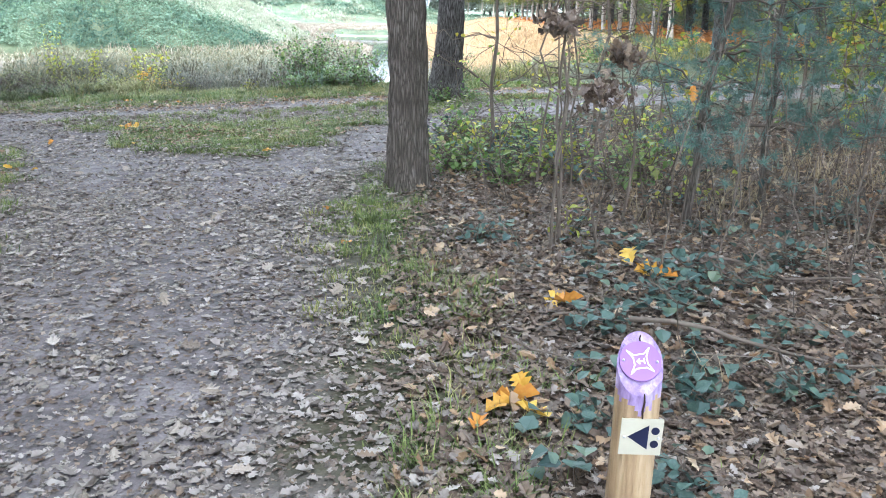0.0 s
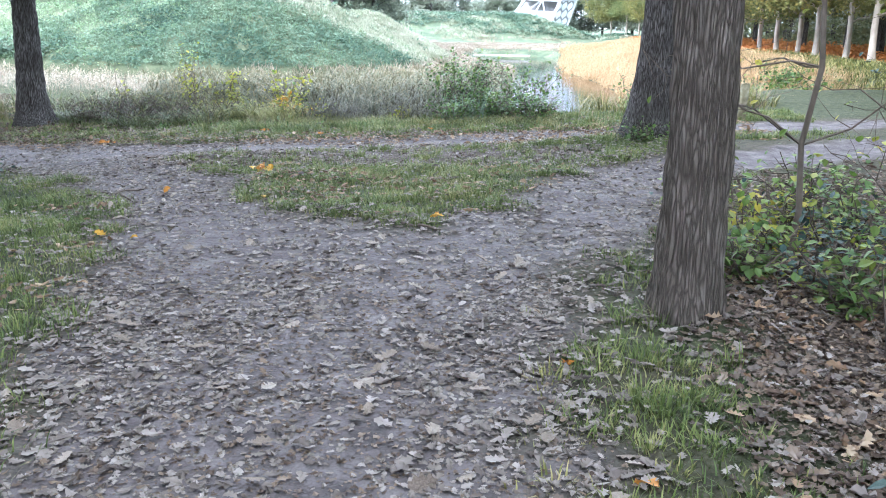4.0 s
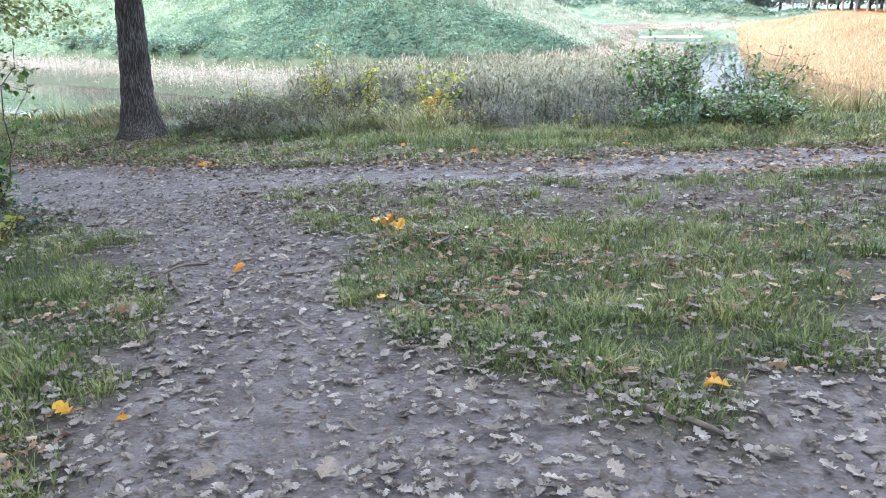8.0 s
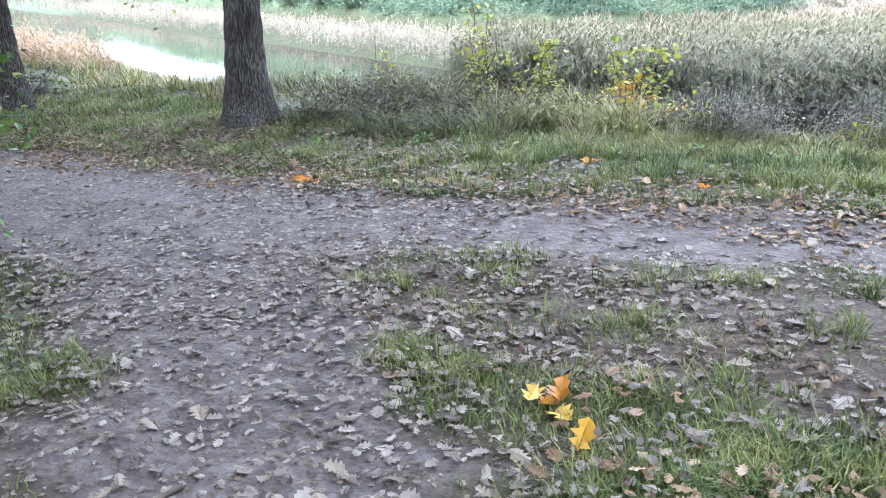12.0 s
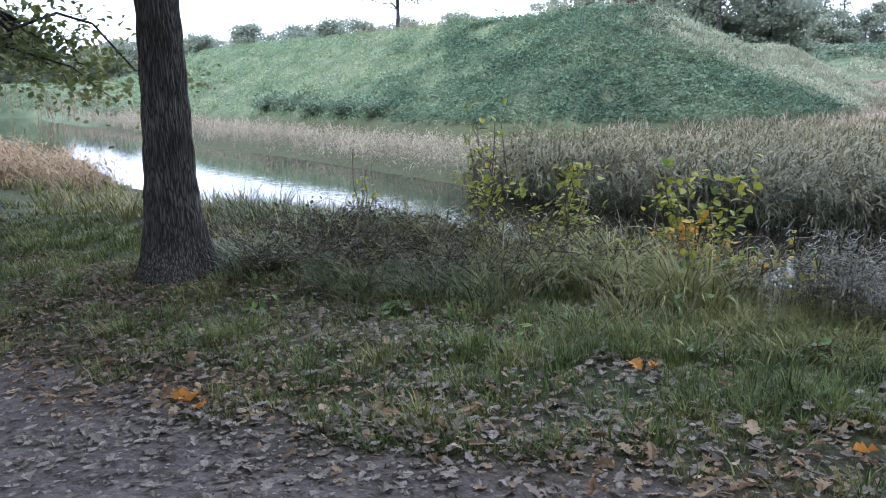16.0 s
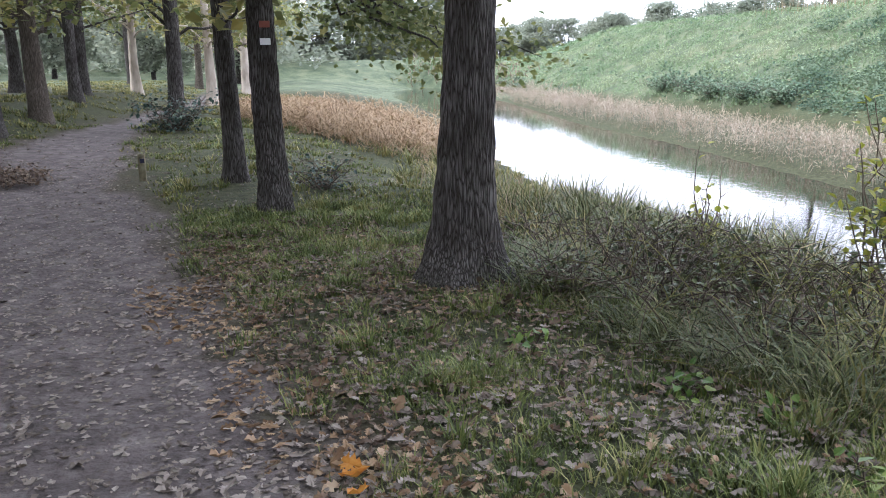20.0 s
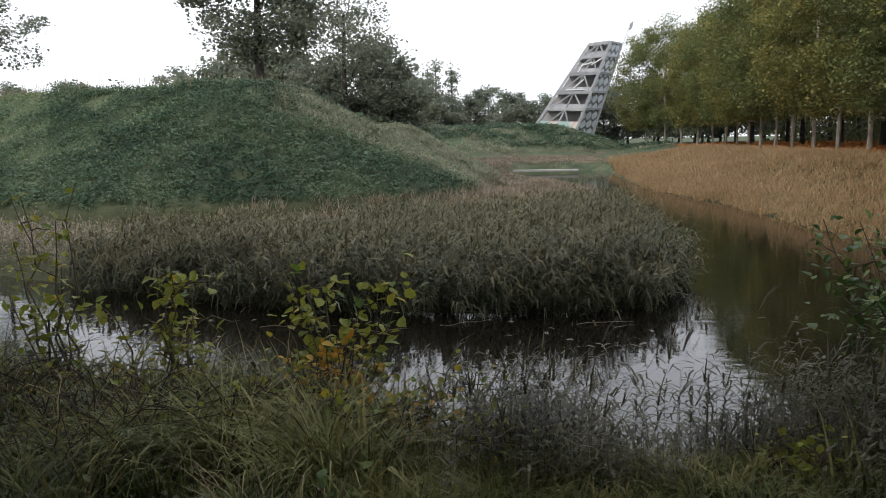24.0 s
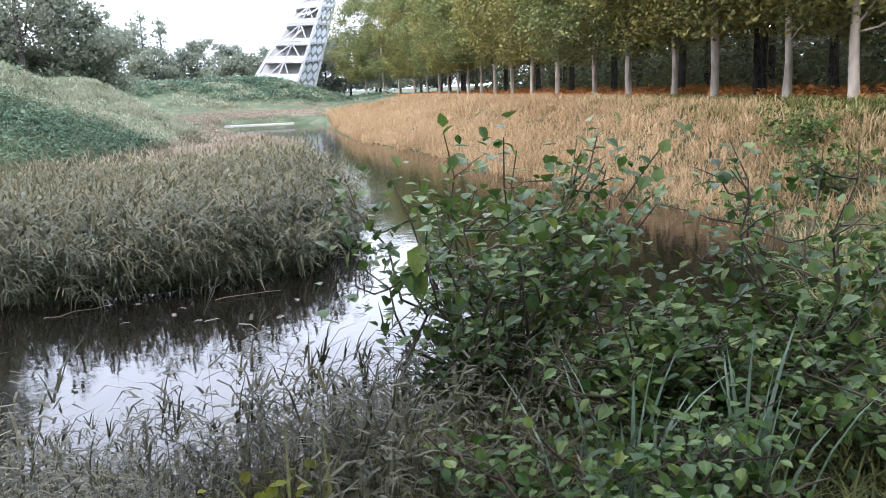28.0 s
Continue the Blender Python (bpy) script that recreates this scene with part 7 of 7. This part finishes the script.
for i, (z, m) in enumerate(((2.17, M_WHITE), (2.38, M_RED))):
    bm = bmesh.new()
    bmesh.ops.create_cube(bm, size=1)
    bmesh.ops.scale(bm, vec=(0.012, 0.13, 0.08), verts=bm.verts)
    a = math.atan2(-2.85, 10.35)
    bmesh.ops.transform(bm, matrix=Matrix.Translation((-15.79, 16.45, gz(-15.75, 16.45) + z)) @ Matrix.Rotation(a, 4, "Z") @ Matrix.Translation((0.166, 0, 0)), verts=bm.verts)
    tagged(part("paint_mark", bm, m), "painted trail mark on the bark", "waymark")
herbs("leaf_heap", 260, (-20.6, -18.8, 12.9, 14.0), lambda x, y: smooth01(1.2 - ((x + 19.7) / 0.9) ** 2 - ((y - 13.4) / 0.5) ** 2), 0.07, M_LITTER_W, "dark heap of wet leaves on the path")

# the low pale footbridge at the channel's end
fb = base_empty("footbridge", (-7.35, 75, WATER_Z), "low pale wooden footbridge over the channel", "bridge")
for i in range(8):
    bm = bmesh.new()
    bmesh.ops.create_cube(bm, size=1)
    bmesh.ops.scale(bm, vec=(0.58, 1.2, 0.06), verts=bm.verts)
    bmesh.ops.translate(bm, verts=bm.verts, vec=(-2.1 + 0.6 * i, 0, 0.25))
    part("plank", bm, M_DECK, fb)
for y in (-0.62, 0.62):
    bm = bmesh.new()
    bmesh.ops.create_cube(bm, size=1)
    bmesh.ops.scale(bm, vec=(4.9, 0.08, 0.1), verts=bm.verts)
    bmesh.ops.translate(bm, verts=bm.verts, vec=(0, y, 0.22))
    part("edge_beam", bm, M_DECK, fb)

# ---- the leaning watchtower ----


def tower():
    base = np.array([-8.0, 134.0, 1.4])
    top = base_empty("watchtower", tuple(base), "leaning triangular watchtower of grey timber and pale panels", "tower")
    # feet and head of the leaning front, and of the panelled flank
    A, B = np.array([-3.9, 0, 0.4]), np.array([2.6, -0.6, 0.0])
    C, D = np.array([4.9, 1.4, 13.4]), np.array([7.9, 0.8, 13.6])
    E, Fq = np.array([5.4, 2.6, 0.3]), np.array([9.6, 3.0, 13.5])

    def beam(p, q, w, name="beam", m=M_TIMBER):
        p, q = Vector(p), Vector(q)
        b2 = bmesh.new()
        bmesh.ops.create_cube(b2, size=1)
        L = (q - p).length
        bmesh.ops.scale(b2, vec=(w, w, L), verts=b2.verts)
        bmesh.ops.transform(b2, matrix=Matrix.Translation((p + q) / 2) @ (q - p).to_track_quat("Z", "Y").to_matrix().to_4x4(), verts=b2.verts)
        return part(name, b2, m, top)

    def quad_panel(pts, name, m, thick=0.12, label=""):
        b2 = bmesh.new()
        bm_f = b2.faces.new([b2.verts.new(tuple(p)) for p in pts])
        ex_ = bmesh.ops.extrude_face_region(b2, geom=[bm_f])
        nv = bm_f.normal if bm_f.normal.length else Vector((0, 1, 0))
        bmesh.ops.translate(b2, verts=[v for v in ex_["geom"] if isinstance(v, bmesh.types.BMVert)], vec=Vector((0, thick, 0)) + nv * 0)
        bmesh.ops.recalc_face_normals(b2, faces=b2.faces)
        return part(name, b2, m, top, label)

    def front(u, v):
        return (A + (B - A) * u) * (1 - v) + (C + (D - C) * u) * v

    def flank(u, v):
        return (B + (E - B) * u) * (1 - v) + (D + (Fq - D) * u) * v

    for p, q in ((A, C), (B, D), (E, Fq)):
        beam(p, q, 0.36, "corner_post")
    floors = (0.0, 0.3, 0.48, 0.68, 0.86, 1.0)
    for v in floors:
        beam(front(0, v), front(1, v), 0.42 if v else 0.3, "floor_beam")
        beam(flank(0, v), flank(1, v), 0.3, "floor_beam")
    back = np.array([0, 2.4, 0])
    for v0, v1 in zip(floors[:-1], floors[1:]):
        quad_panel([front(0.04, v0) + back, front(0.96, v0) + back, front(0.96, v1) + back, front(0.04, v1) + back], "back_wall", M_TWSHADE)
        quad_panel([front(0.02, v0 + 0.01), front(0.98, v0 + 0.01), front(0.98, v0 + 0.055), front(0.02, v0 + 0.055)], "parapet", M_TIMBER)
        quad_panel([front(0.02, v1 - 0.02) + back * 0.02, front(0.98, v1 - 0.02) + back * 0.02, front(0.98, v1 - 0.02) + back, front(0.02, v1 - 0.02) + back], "floor_slab", M_TWSHADE, 0.02)
        beam(front(0.5, v0), front(0.5, v1), 0.18, "strut")
        beam(front(0.05, v0), front(0.5, v1), 0.16, "brace")
        beam(front(0.95, v0), front(0.5, v1), 0.16, "brace")
    for a, b in (((0.42, 0.53), (0.6, 0.62)), ((0.25, 0.7), (0.25, 0.79)), ((0.25, 0.77), (0.62, 0.8)), ((0.6, 0.77), (0.95, 0.84)), ((0.2, 0.51), (0.75, 0.51))):
        beam(front(*a) - np.array([0, 0.12, 0]), front(*b) - np.array([0, 0.12, 0]), 0.14, "stair_rail", M_WHITE)
    quad_panel([front(0.03, 0.02) - back * 0.03, front(0.97, 0.02) - back * 0.03, front(0.97, 0.17) - back * 0.03, front(0.03, 0.17) - back * 0.03], "mural", M_TWMURAL, 0.05, "painted mural panels at the tower's foot")
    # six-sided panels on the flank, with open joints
    quad_panel([flank(0.0, 0.0) + np.array([0, 0.3, 0]), flank(1, 0) + np.array([0, 0.3, 0]), flank(1, 1) + np.array([0, 0.3, 0]), flank(0, 1) + np.array([0, 0.3, 0])], "flank_wall", M_TWSHADE)
    n_v, n_u = 11, 3
    for i in range(n_v):
        for j in range(n_u):
            cu = (j + 0.5 + (0.25 if i % 2 else -0.25)) / n_u
            cv = (i + 0.5) / n_v
            hu, hv = 0.44 / n_u, 0.56 / n_v
            pts = []
            for du, dv in ((-hu, -0.3 * hv), (0, -hv), (hu, -0.3 * hv), (hu, 0.3 * hv), (0, hv), (-hu, 0.3 * hv)):
                pts.append(flank(min(1, max(0, cu + du)), min(1, max(0, cv + dv))) - np.array([0, 0.05, 0]))
            if (max(p[0] for p in pts) - min(p[0] for p in pts)) > 0.3:
                quad_panel(pts, "panel", M_TWPANEL, 0.1)
    beam(Fq + np.array([0.2, 0, 0]), Fq + np.array([1.2, 0, 2.9]), 0.09, "flagpole", M_STEEL)
    quad_panel([Fq + np.array([0.95, 0, 1.8]), Fq + np.array([1.5, 0, 2.2]), Fq + np.array([1.7, 0, 3.3]), Fq + np.array([1.25, 0, 2.9])], "flag", M_FLAG, 0.03)


tower()

# ---- single fallen leaves nearest the walk ----
xy = sow(1400, (-6.5, 0.4, 1.6, 15), lambda x, y: path_leaves(x, y) * smooth01((1.9 - from_walk(x, y)) / 0.5) * 0.85)[:300]
T, F = OAK
me = bpy.data.meshes.new("fallen_leaf")
me.from_pydata([tuple(v) for v in T], [], [tuple(int(i) for i in f) for ff in F for f in ff])
me.materials.append(M_LITTER_P)
for p in on_ground(xy, 0.018):
    ob = new("fallen_leaf", me)
    ob.parent = GROUND
    s = 0.095 * rng.uniform(0.7, 1.25)
    ob.matrix_basis = pose(*p, rng.normal(0, 14) + (180 if rng.random() < 0.5 else 0), rng.normal(0, 14), rng.uniform(0, 360)) @ Matrix.Diagonal((s, s, s, 1))
